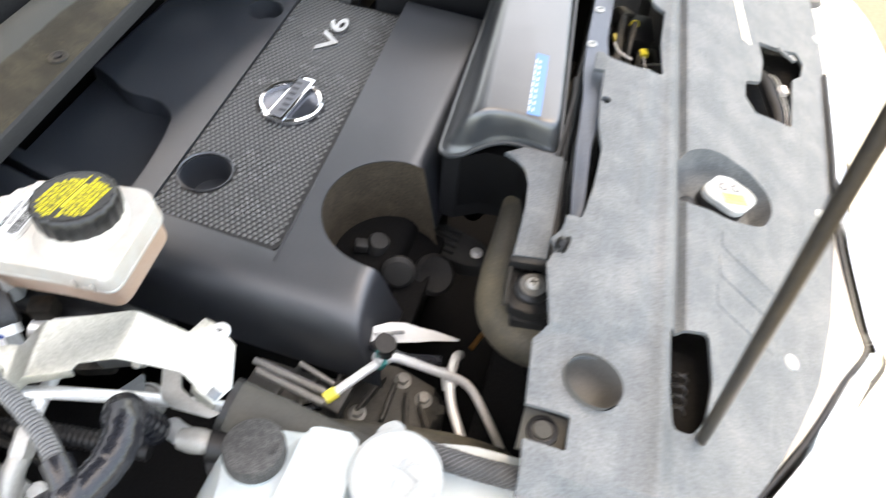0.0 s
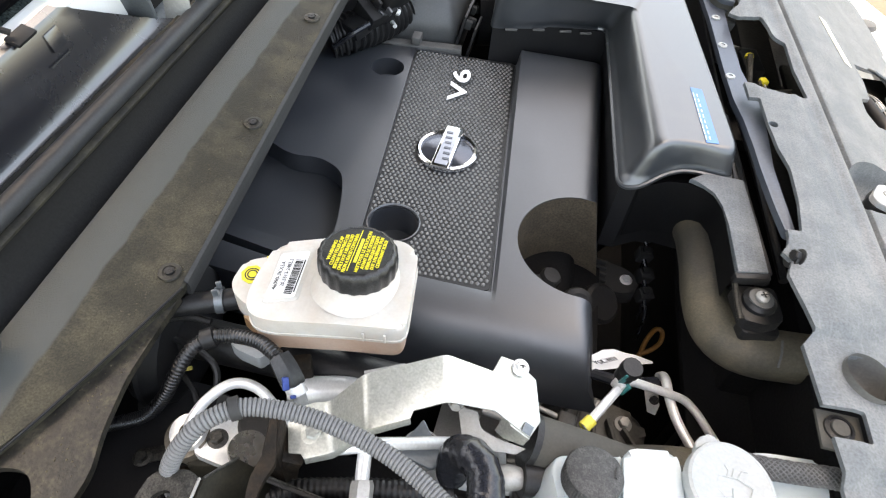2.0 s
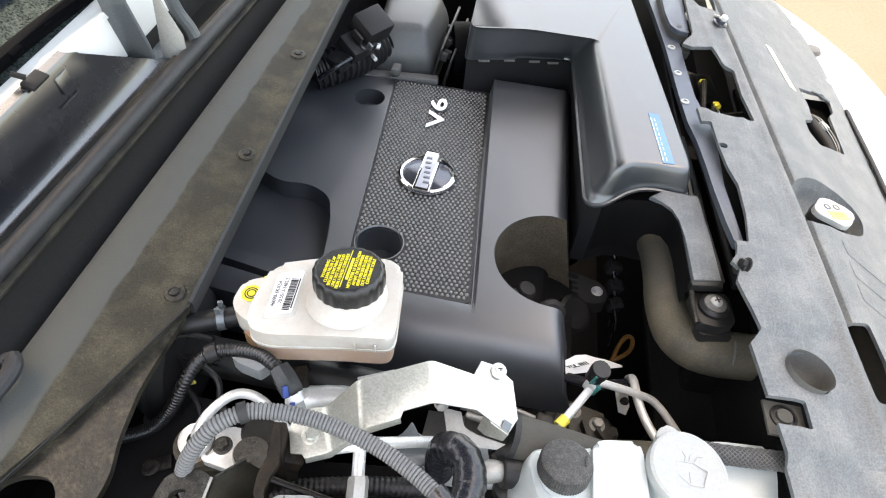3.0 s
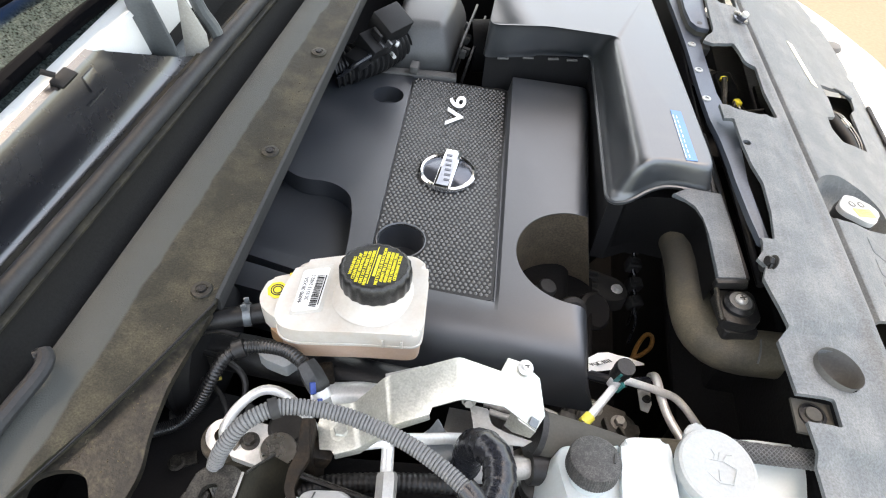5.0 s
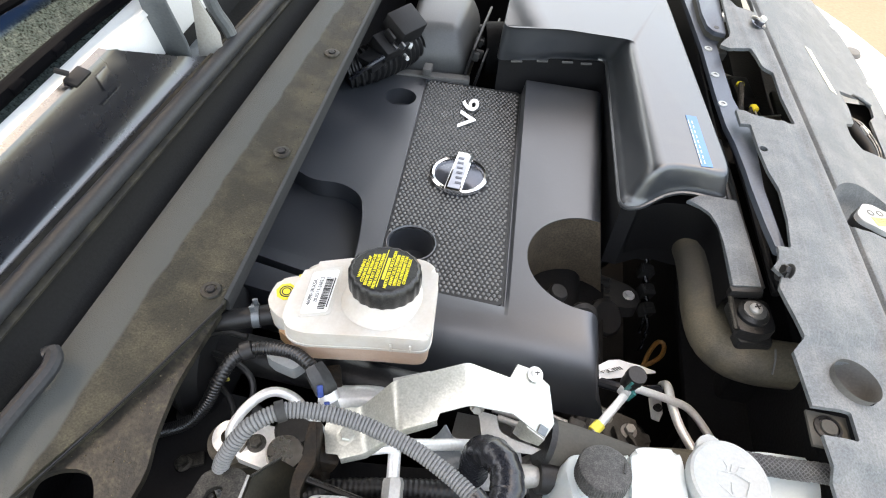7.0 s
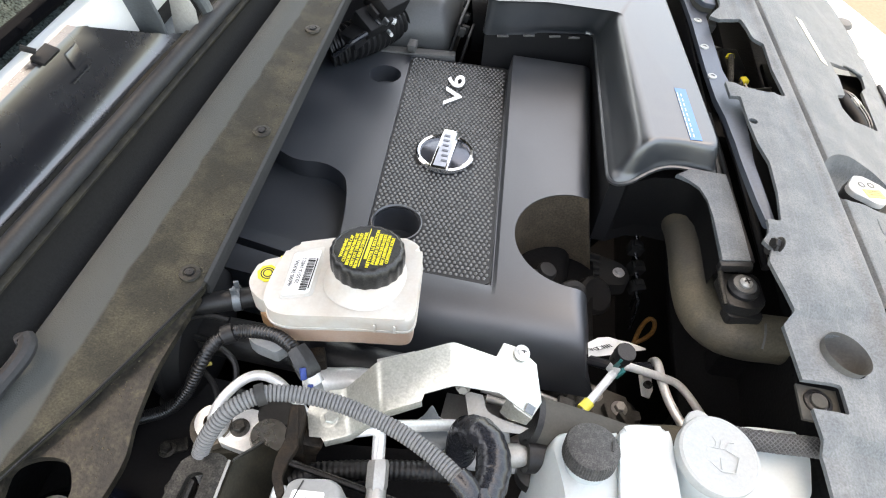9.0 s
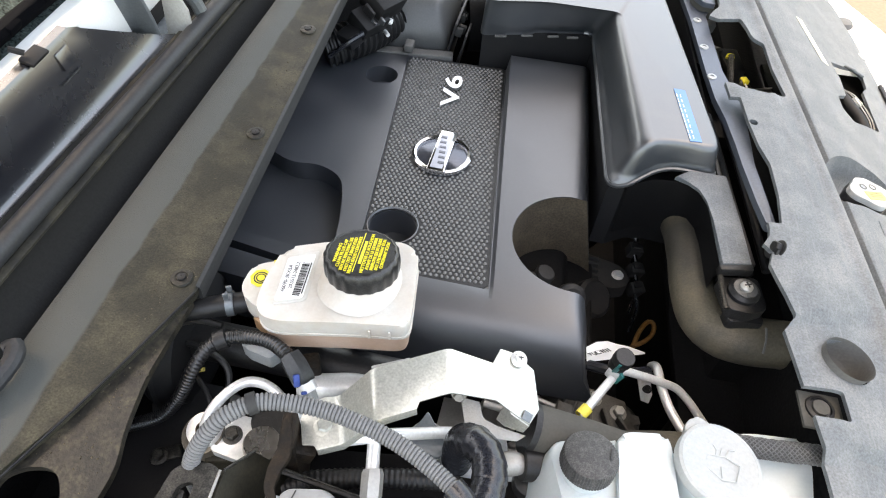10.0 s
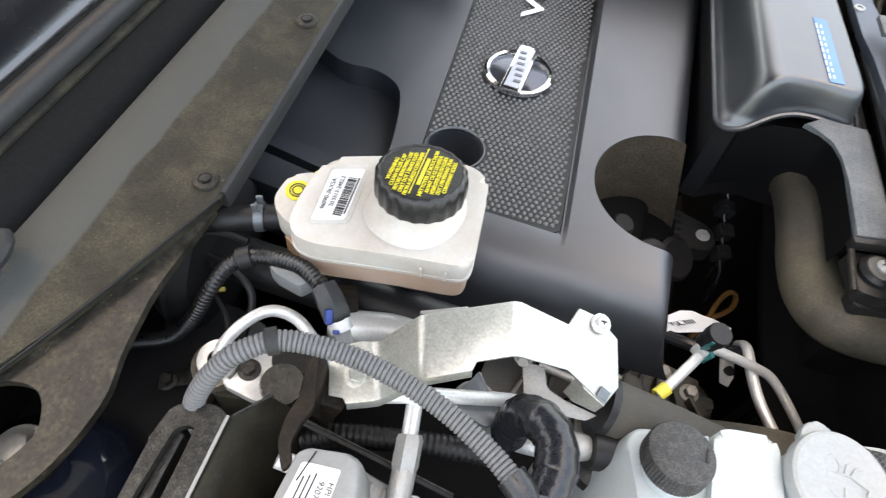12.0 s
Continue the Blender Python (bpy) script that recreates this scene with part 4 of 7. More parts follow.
def support_cover():
    s = thing("radiator_support_cover", "dusty grey plastic cover over the radiator support", "support cover", (0.5, 0.2, 0.9))
    ys = sorted(set([round(v, 4) for v in span(-0.46, 0.86, 130)] + [-0.2475, -0.2465, -0.26, -0.174, -0.1635, -0.19]))

    def cols(y):
        a, b = left_x(y), front_x(y)
        g = min(groove_x(y), b - 0.03)
        p, q = g - 0.026, g + 0.012
        return [a + (p - a) * k / 18 for k in range(18)] + [p + 0.002 * k for k in range(19)] + [q + (b - q) * k / 24 for k in range(25)]

    sh = part("panel", grid_solid(cols, ys, support_z, lambda x, y: support_z(x, y) - 0.005), M_SUPPORT, s)
    latch = prism(rounded([(0.330, 0.288), (0.330, 0.114), (0.3545, 0.1085), (0.3620, 0.1005), (0.3897, 0.0970), (0.4225, 0.1040), (0.4140, 0.1590), (0.4120, 0.2210), (0.3945, 0.2285), (0.3838, 0.2700), (0.3553, 0.2620)], 0.004, 3), 0.9, 1.1)
    lamp = prism(rounded([(0.5480, 0.297), (0.579, 0.3167), (0.6140, 0.345), (0.6268, 0.3300), (0.6222, 0.298), (0.6077, 0.2775), (0.605, 0.1782), (0.573, 0.1642), (0.5473, 0.1501), (0.5307, 0.1635), (0.5305, 0.1939), (0.5535, 0.216), (0.5567, 0.2623)], 0.004, 3), 0.85, 1.1)
    black = prism(rounded([(0.4663, -0.204), (0.5045, -0.189), (0.5129, -0.233), (0.5091, -0.268), (0.497, -0.287), (0.4794, -0.290), (0.4721, -0.260)], 0.006, 3), 0.9, 1.1)
    oval = Matrix.Translation((0.4112, -0.2795, 0)) @ Matrix.Diagonal((0.98, 0.86, 1, 1))
    well = lathe([(0.0238, 0.9), (0.0252, 1.1)], (0, 0, 0), seg=40)
    well.transform(oval)
    pocket = prism(rounded([(0.336, -0.3165), (0.399, -0.3125), (0.4005, -0.3400), (0.336, -0.3425)], 0.003, 3), 0.9, 1.1)
    mouth = rounded([(0.450, -0.010), (0.4643, 0.0137), (0.484, 0.031), (0.514, 0.040), (0.546, 0.0425), (0.570, 0.031), (0.576, 0.0105), (0.564, -0.0205), (0.539, -0.0352), (0.514, -0.0484), (0.4866, -0.0530), (0.4681, -0.0602), (0.4561, -0.0377)], 0.012, 3)
    capwell = prism(mouth, 0.9, 1.1)
    slot = prism(rounded([(0.297, 0.087), (0.3587, 0.0777), (0.3617, 0.0269), (0.3668, -0.012), (0.3750, -0.0423), (0.3757, -0.0912), (0.372, -0.134), (0.297, -0.136)], 0.003, 3), 0.9, 1.1)
    hole = cyl(0.3675, 0.0300, 0.0052, 0.9, 1.1, 20)
    far = prism(rounded([(0.3692, 0.520), (0.3683, 0.4358), (0.3694, 0.4126), (0.3795, 0.3966), (0.3975, 0.3944), (0.4058, 0.3820), (0.4083, 0.4205), (0.3994, 0.4453), (0.3924, 0.520)], 0.005, 3), 0.85, 1.1)
    carve(sh, [latch, lamp, black, well, pocket, capwell, slot, hole, far])
    bowl = lathe([(0.0252, 0.0), (0.0242, -0.014), (0.0225, -0.022), (0.019, -0.029), (0.012, -0.033), (0, -0.034)], (0, 0, 1.0285), (-2, 14, 0), seg=40, close=False)
    bowl.transform(oval)
    # Darker grey than the cover: the bowl's inner shade is in its colour.
    part("round_well", bowl, M_COWL_GREY, s, "dusty round recess, coloured darker than the cover for its shade")
    pf = part("pocket_floor", box((0.3835, -0.3278, 1.0105), (0.036, 0.034, 0.003), (0, 3, 0)), M_SLEEVE, s)
    clip = part("push_clip", lathe([(0.0125, 0), (0.012, 0.003), (0.009, 0.004), (0.0085, 0.0025), (0, 0.0025)], (0.3818, -0.3262, 1.0115), seg=24), M_BLACK, s, "dark grey push clip")
    part("pin", lathe([(0.0075, 0), (0.007, 0.004), (0, 0.0045)], (0.3818, -0.3262, 1.0125), seg=20), M_SLEEVE, clip)
    # raised rim round the filler well, three raised pads, ribs
    wall = bmesh.new()
    rings = []
    for f, drop in ((1.0, 0.001), (0.985, 0.004), (0.95, 0.012), (0.88, 0.024), (0.80, 0.032), (0.55, 0.036)):
        rings.append([wall.verts.new((0.514 + (x - 0.514) * f, -0.008 + (y + 0.008) * f, support_z(x, y) * f + 0.985 * (1 - f) - drop)) for x, y in mouth])
    for A, B in zip(rings, rings[1:]):
        for k in range(len(mouth)):
            wall.faces.new((A[k], A[(k + 1) % len(mouth)], B[(k + 1) % len(mouth)], B[k]))
    wall.faces.new(rings[-1])
    bmesh.ops.recalc_face_normals(wall, faces=wall.faces[:])
    part("filler_well", wall, M_SUPPORT, s)
    # raised pads
    for k in range(3):
        y = -0.062 - 0.034 * k
        pts = rounded([(0.509, y), (0.577, y - 0.012), (0.580, y - 0.036), (0.511, y - 0.024)], 0.004, 3)
        part("raised_pad", prism(pts, -0.002, 0.0008, 0.0006, zf=lambda x, yy: support_z(x, yy)), M_SUPPORT, s)
    for x, y in ((0.645, 0.06), (0.600, -0.16), (0.655, 0.42), (0.62, 0.58)):
        part("rivet", lathe([(0.009, -0.002), (0.008, 0.002), (0, 0.003)], (x, y, support_z(x, y)), (0, 20, 0), seg=16), M_CAPWHITE, s, "pale plastic rivet")
    part("sticker", prism([(0.497, 0.366), (0.509, 0.367), (0.536, 0.272), (0.522, 0.270)], 0.0005, 0.0012, zf=lambda x, y: support_z(x, y)), M_CREAM, s, "narrow cream sticker")
    part("bolt", join(hexbolt((0.3635, -0.1694, 1.0395), 0.006, 0.008, (0, -70, 0)), lathe([(0.009, 0), (0.009, 0.003)], (0.3595, -0.1694, 1.0355), (0, -70, 0), seg=16)), M_BLACK, s)
    return s


support_cover()


def core_support():
    r = thing("core_support_rail", "dark blue painted steel core support rail", "rail", (0.34, 0.2, 1.0))
    prof_y = span(-0.15, 0.95, 30)

    def sh(y):
        return (-0.03 * max(0, y - 0.05) - 0.000, -0.02 * max(0, y - 0.1))

    plan = [(0.285, 0.95), (0.305, 0.50), (0.315, 0.40), (0.325, 0.288), (0.3315, 0.162), (0.337, 0.095), (0.344, 0.054), (0.3485, 0.003), (0.351, -0.03), (0.358, -0.09), (0.364, -0.128), (0.373, -0.127), (0.3700, -0.09), (0.3650, -0.03), (0.3660, 0.0), (0.3680, 0.05), (0.3740, 0.096), (0.362, 0.118), (0.354, 0.162), (0.350, 0.249), (0.348, 0.318), (0.363, 0.326), (0.366, 0.40), (0.345, 0.42), (0.325, 0.60), (0.31, 0.95)]
    o = part("rail", prism(rounded(plan, 0.006, 4), 1.012, 1.0215, 0.002, zf=lambda x, y: 0.1 * max(0.0, x - 0.345) + 0.004 * max(0.0, min(1.0, (0.1 - y) / 0.1)) - 0.02 * max(0.0, y - 0.1)), M_RAIL, r)
    part("web", extrude_profile([(0.3345, 1.0), (0.3375, 1.0), (0.3375, 0.90), (0.3345, 0.90)], prof_y, sh), M_BLACK, r)
    raised = rounded([(0.3230, 0.460), (0.3255, 0.3742), (0.3307, 0.3338), (0.3406, 0.3192), (0.3585, 0.3163), (0.3585, 0.460)], 0.004, 3)
    pl = part("raised_plate", prism(raised, 1.026, 1.0335, 0.0015), M_RAIL, r, "raised blue end plate with a round hole")
    part("hole", lathe([(0.0042, 0.0), (0.0042, 0.0006)], (0.3445, 0.3326, 1.0334), seg=16), M_INK, pl)
    part("raised_front", prism([(x, y + 0.003) for x, y in raised], 0.985, 1.0262), M_SLEEVE, r, "dusty folded front of the end plate")
    part("beige_tab", box((0.3590, 0.3130, 1.000), (0.018, 0.012, 0.016), (15, 0, 10), bevel=0.002), M_COWL_GREY, r)
    for y in (0.144, 0.218, 0.292):
        part("hole_plug", lathe([(0.0065, 0), (0.006, 0.002), (0.003, 0.0025), (0.003, 0.001), (0, 0.001)], (0.3410 + sh(y)[0], y, 1.0212 + sh(y)[1]), seg=16), M_CAPWHITE, r, "pale plug")
    for x, z, r1 in ((0.345, 0.985, 0.006), (0.357, 0.975, 0.007), (0.374, 0.985, 0.005)):
        part("lower_tube", tube([(x - 0.012, 0.12, z), (x - 0.004, 0.02, z), (x, -0.06, z), (x + 0.006, -0.15, z - 0.004)], r1, step=0.01, seg=10), M_RUBBER, r)
    return r


core_support()


# ---- intake box ----
def loft(sections):
    bm = bmesh.new()
    rings = [[bm.verts.new(p) for p in s] for s in sections]
    n = len(rings[0])
    for A, B in zip(rings, rings[1:]):
        for k in range(n):
            bm.faces.new((A[k], A[(k + 1) % n], B[(k + 1) % n], B[k]))
    bm.faces.new(rings[0][::-1])
    bm.faces.new(rings[-1])
    bmesh.ops.recalc_face_normals(bm, faces=bm.faces[:])
    return bm


def intake_box():
    b = thing("intake_air_duct", "matt grey-black plastic intake duct box with a blue label", "intake duct", (0.27, 0.2, 0.9))
    # upper lid: bottom outline and a smaller raised top, both L-shaped with rounded corners
    lip0 = [(0.2110, -0.0400), (0.2330, -0.0430), (0.262, -0.0240), (0.285, -0.0190), (0.3320, -0.0240), (0.3360, -0.012), (0.286, 0.42), (0.270, 0.52), (0.018, 0.50), (0.018, 0.2555), (0.110, 0.283), (0.1905, 0.298)]
    top0 = [(0.2420, -0.0200), (0.2500, -0.0190), (0.262, -0.012), (0.285, -0.0095), (0.3230, -0.0110), (0.3270, 0.000), (0.274, 0.41), (0.260, 0.50), (0.022, 0.48), (0.022, 0.2480), (0.112, 0.2700), (0.2135, 0.2730)]
    lip, top = rounded(lip0, 0.014, 4), rounded(top0, 0.016, 4)
    zl = [interp(x, [(0.19, 0.968), (0.222, 0.9695), (0.235, 0.9735), (0.248, 0.9795), (0.262, 0.9855), (0.277, 0.990), (0.295, 0.992)]) - 0.02 * max(0.0, y - 0.1) * (x > 0.25) - 0.003 * (x < 0.1) for x, y in lip]
    n = len(lip)
    mixed = lambda f: [(lx * (1 - f) + tx * f, ly * (1 - f) + ty * f) for (lx, ly), (tx, ty) in zip(lip, top)]
    roof = lambda x: 1.0285
    bm = bmesh.new()
    ring = [[bm.verts.new((x, y, z)) for (x, y), z in zip(lip, zl)], [bm.verts.new((x, y, z + 0.005)) for (x, y), z in zip(lip, zl)]]
    for f, g in ((0.18, 0.06), (0.30, 0.22), (0.50, 0.55), (0.64, 0.75), (0.77, 0.87), (0.90, 0.945), (1.05, 0.98), (1.20, 0.996), (1.32, 1.0)):
        ring.append([bm.verts.new((x, y, (z + 0.006) * (1 - g) + roof(x) * g)) for (x, y), z in zip(mixed(f), zl)])
    for A, B in zip(ring, ring[1:]):
        for k in range(n):
            bm.faces.new((A[k], A[(k + 1) % n], B[(k + 1) % n], B[k]))
    bm.faces.new(ring[-1])
    bm.faces.new(ring[0][::-1])
    bmesh.ops.recalc_face_normals(bm, faces=bm.faces[:])
    part("lid", bm, M_BOX, b, angle=75)
    edge = [(x, y, z + 0.0025) for (x, y), z in zip(lip, zl)]
    part("lid_seam", tube(edge[55:60] + edge[0:32], 0.0030, smooth=False, seg=8), M_BOX, b)
    low = [(0.215, -0.034), (0.234, -0.036), (0.262, -0.0185), (0.285, -0.014), (0.329, -0.019), (0.331, -0.010), (0.281, 0.42), (0.266, 0.51), (0.022, 0.49), (0.022, 0.2605), (0.110, 0.288), (0.195, 0.298)]
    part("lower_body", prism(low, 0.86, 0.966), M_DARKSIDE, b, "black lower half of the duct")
    for x, y in ((0.05, 0.263), (0.09, 0.275), (0.13, 0.283), (0.16, 0.287)):
        part("clip_slot", box((x, y - 0.0035, 0.9665), (0.018, 0.004, 0.003), (0, 0, 14), bevel=0.0008), M_COWL_GREY, b)
    lab = part("label", prism([(0.2815, 0.0925), (0.2955, 0.0920), (0.3075, -0.0075), (0.2935, -0.0085)], 0.0, 0.0006, zf=lambda x, y: 1.0287), M_BLUELABEL, b, "narrow blue label with white unreadable print")
    for k in range(9):
        y = 0.078 - k * 0.0098
        for j, w in ((0, 0.0042), (1, 0.0030)):
            part("print_bar", box((0.2955 - y * 0.115 + (j - 0.5) * 0.0045, y, 1.0294), (0.0011, 0.0075 - 0.002 * j, 0.0005), (0, 1, 6)), M_LABEL, lab)
    return b


intake_box()


def duct_snorkel():
    """The flat duct that runs on from the box over the radiator hose, arched on its inner side."""
    d = thing("air_duct_snorkel", "grey plastic duct plate with an arched black side", "air duct", (0.33, -0.1, 0.95))
    arch = [(0.2830, -0.0440), (0.298, -0.050), (0.3095, -0.060), (0.3165, -0.078), (0.3195, -0.105), (0.3215, -0.168), (0.3530, -0.162), (0.3490, -0.10), (0.3430, -0.030), (0.300, -0.030)]
    part("plate", prism(arch, 0.998, 1.0035, 0.0012), M_SUPPORT, d, "grey top plate")
    arc = [(0.236, -0.040, 0.945), (0.262, -0.036, 0.958), (0.283, -0.044, 0.968), (0.298, -0.051, 0.972), (0.3095, -0.061, 0.975), (0.3165, -0.079, 0.976), (0.3195, -0.105, 0.976), (0.3215, -0.168, 0.976)]
    bm = bmesh.new()
    a = [bm.verts.new((x, y, min(0.999, z + 0.028))) for x, y, z in arc]
    c = [bm.verts.new((x + 0.002, y + 0.004, z - 0.06)) for x, y, z in arc]
    for i in range(len(arc) - 1):
        bm.faces.new((a[i], a[i + 1], c[i + 1], c[i]))
    bmesh.ops.solidify(bm, geom=bm.faces[:], thickness=0.003)
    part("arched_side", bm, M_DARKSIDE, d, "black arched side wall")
    part("side", box((0.351, -0.095, 0.985), (0.005, 0.13, 0.03), (0, 0, 5), bevel=0.001), M_BLACK, d)
    part("end_bar", box((0.3375, -0.168, 0.996), (0.036, 0.008, 0.012), (0, 0, 10), bevel=0.002), M_BLACK, d)
    return d


duct_snorkel()


def radiator_mount():
    m = thing("radiator_mount", "black rubber radiator mount with a steel screw", "mount", (0.347, -0.188, 0.96))
    part("plate", prism(rounded([(0.323, -0.172), (0.366, -0.165), (0.370, -0.205), (0.352, -0.214), (0.330, -0.212)], 0.006), 0.972, 0.986, 0.002), M_BLACK, m)
    part("bracket_edge", tube([(0.3235, -0.168, 0.992), (0.3245, -0.190, 0.989), (0.328, -0.211, 0.984)], 0.003, seg=8), M_GREYMETAL, m)
    part("bush", lathe([(0.0165, 0), (0.0165, 0.004), (0.013, 0.007), (0.010, 0.006)], (0.347, -0.188, 0.986), seg=32), M_RUBBER, m)
    w = part("washer", lathe([(0.012, 0), (0.012, 0.0015), (0.006, 0.002)], (0.347, -0.188, 0.9925), seg=28), M_COWL_GREY, m)
    sc = part("screw", lathe([(0.0065, 0), (0.0065, 0.003), (0.004, 0.0055), (0, 0.006)], (0.347, -0.188, 0.994), seg=24), M_CAST, m)
    for a in (20, 110):
        part("slot", box((0.347, -0.188, 0.9999), (0.007, 0.0014, 0.0008), (0, 0, a)), M_INK, sc)
    part("foot", prism(rounded([(0.332, -0.200), (0.370, -0.197), (0.372, -0.213), (0.336, -0.216)], 0.004), 0.958, 0.971, 0.002), M_BLACK, m)
    return m


radiator_mount()


def radiator_hose():
    h = thing("radiator_hose", "thick dusty black radiator hose with an elbow", "hose", (0.31, -0.15, 0.85))
    part("tube", tube([(0.310, 0.14, 0.84), (0.315, 0.02, 0.895), (0.318, -0.045, 0.925), (0.3195, -0.10, 0.932), (0.3195, -0.148, 0.932), (0.325, -0.183, 0.932), (0.341, -0.204, 0.933), (0.365, -0.2115, 0.936), (0.395, -0.211, 0.938), (0.44, -0.210, 0.940)], 0.0262, step=0.008, seg=24), M_HOSE, h)
    part("stripe", tube([(0.375, -0.236, 0.952), (0.376, -0.225, 0.961), (0.377, -0.211, 0.9645)], 0.0012, seg=6), M_COWL_GREY, h)
    return h


radiator_hose()


# ---- brake fluid reservoir ----
def brake_reservoir():
    r = thing("brake_fluid_reservoir", "milky white brake fluid reservoir with a black screw cap", "reservoir", (-0.05, -0.29, 0.95))
    out = [(-0.1125, -0.2580), (-0.067, -0.2440), (0.000, -0.2365), (0.0165, -0.2490), (0.0232, -0.3230), (0.0180, -0.3310), (-0.030, -0.3340), (-0.092, -0.3405), (-0.1075, -0.3375), (-0.1160, -0.3280), (-0.1190, -0.3130), (-0.118, -0.290)]
    tilt = lambda x, y: 0.10 * (x + 0.05)
    part("upper_shell", prism(rounded(out, 0.010), 1.0105, 1.0310, 0.009, 4, zf=tilt), M_TANK, r)
    nose = [(-0.1405, -0.2765), (-0.1300, -0.2690), (-0.108, -0.2600), (-0.108, -0.3260), (-0.1200, -0.3195), (-0.1265, -0.3170), (-0.1375, -0.3095), (-0.1430, -0.2985)]
    part("nose", prism(rounded(nose, 0.007), 0.984, 1.0105, 0.005, 4), M_TANK, r)
    low = [((x + 0.05) * 0.975 - 0.05, (y + 0.29) * 0.955 - 0.29) for x, y in out]
    part("lower_shell", prism(rounded(low, 0.010), 0.985, 1.011, 0.0, zf=tilt), M_TANK_PINK, r, "lower shell showing pinkish fluid")
    part("seam", prism(rounded([((x + 0.05) * 1.012 - 0.05, (y + 0.29) * 1.015 - 0.29) for x, y in out], 0.010), 1.0090, 1.0120, 0.001, zf=tilt), M_TANK, r)
    part("amber_foot", prism(rounded([(-0.128, -0.320), (-0.100, -0.336), (-0.088, -0.336), (-0.090, -0.318)], 0.003), 0.975, 0.992, 0.002), M_TANK_AMBER, r, "amber-stained lower corner")
    for x in (-0.085, -0.060, -0.012, 0.006):
        part("inner_rib", box((x, -0.3355 + 0.06 * (x + 0.03) * (x > -0.03), 1.0165 + tilt(x, 0)), (0.0022, 0.0016, 0.011), (0, 0, 2), bevel=0.0005), M_TANK, r)
    part("raised_pad", prism(rounded([(-0.1065, -0.2665), (-0.0765, -0.2575), (-0.0735, -0.3170), (-0.1030, -0.3250)], 0.004), 1.0305, 1.0316, 0.0008, zf=tilt), M_TANK, r)
    part("neck", lathe([(0.0430, -0.004), (0.0375, 0.001), (0.0335, 0.008), (0.0312, 0.013), (0.030, 0.016)], (-0.0290, -0.2845, 1.0320), (-8, -3, 0), seg=48), M_TANK, r)
    cx, cy, cz = -0.0290, -0.2845, 1.0415
    cap = part("cap", lathe([(0.0316, 0.0030), (0.0334, 0.0042), (0.0341, 0.0080), (0.0343, 0.0170), (0.0338, 0.0222), (0.0318, 0.0246), (0.0304, 0.0250), (0.0298, 0.0243), (0, 0.0243)], (cx, cy, cz), (-9, -2, 0), seg=200, ribs=20, amp=0.0009), M_CAPBLACK, r, "black ribbed screw cap with raised yellow warning text")
    rows = [("WARNING", -0.0205), ("CLEAN FILLER CAP", -0.0166), ("BEFORE REMOVING USE", -0.0127), ("ONLY DOT 3 BRAKE FLUID", -0.0088), ("FROM A SEALED CONTAINER", -0.0049), ("", 0.0012), ("NETTOYER LE BOUCHON", 0.0051), ("AVANT DE LE DEVISSER", 0.0090), ("N'EMPLOYER QUE DU LIQUIDE", 0.0129), ("DOT 3 PROVENANT D'UN", 0.0168), ("CONTENANT SCELLE", 0.0207)]
    turn = 91
    for text, off in rows:
        half = math.sqrt(max(0.0, 0.0280 ** 2 - off ** 2)) * 0.92
        shift = -0.004 if off < 0 else 0.000
        m = pose(cx, cy, cz, -9, -2, 0) @ pose(0, 0, 0.0246, 0, 0, turn) @ pose(shift, -off, 0)
        if text:
            k = len(text)
            size = 0.0041
            lettering(text, size, m @ Matrix.Diagonal((min(1.25, 2 * half / (k * size * 0.60)), 1, 1, 1)), M_YELLOW, cap, 0.0003, "lettering", bold=0.00004)
        else:
            b = box((0, 0, 0), (0.030, 0.0026, 0.0006))
            b.transform(m)
            part("print_bar", b, M_YELLOW, cap)
    ln = box((0, 0, 0), (0.052, 0.0007, 0.0008))
    ln.transform(pose(cx, cy, cz, -9, -2, 0) @ pose(0, 0, 0.0246, 0, 0, turn) @ pose(0, 0.0021, 0))
    part("divider", ln, M_YELLOW, cap)
    top = lambda x, y: 1.0318 + 0.10 * (x + 0.05)
    lab = part("label", prism(rounded([(-0.1043, -0.2707), (-0.0795, -0.2632), (-0.0772, -0.3147), (-0.1013, -0.3212)], 0.003), 0, 0.0006, zf=top), M_LABEL, r, "white label with black print and a bar code")
    lm = pose(-0.0905, -0.2925, top(-0.0905, 0), 0, -5.71, 0) @ pose(0, 0, 0.0009, 0, 0, 92)
    lettering("46090-3KX5A", 0.0054, lm @ pose(-0.002, 0.0076, 0), M_INK, lab, 0.0001)
    lettering("20.5513-2482.2", 0.0050, lm @ pose(0.002, 0.0016, 0), M_INK, lab, 0.0001)
    random.seed(5)
    x = -0.020
    bars = []
    while x < 0.018:
        w = random.choice((0.0004, 0.0007, 0.0011))
        b = box((x, -0.0058, 0), (w, 0.0070, 0.0003))
        b.transform(lm)
        bars.append(b)
        x += w + random.choice((0.0005, 0.0008))
    part("bar_code", join(*bars), M_INK, lab)
    b = box((0.0, -0.0107, 0), (0.036, 0.0010, 0.0003))
    b.transform(lm)
    part("print_bar", b, M_INK, lab)
    sy = part("symbol", lathe([(0.0105, 0), (0.0105, 0.0007)], (-0.1275, -0.2880, 1.0106), seg=8), M_YELLOW, r, "yellow eight-sided brake symbol")
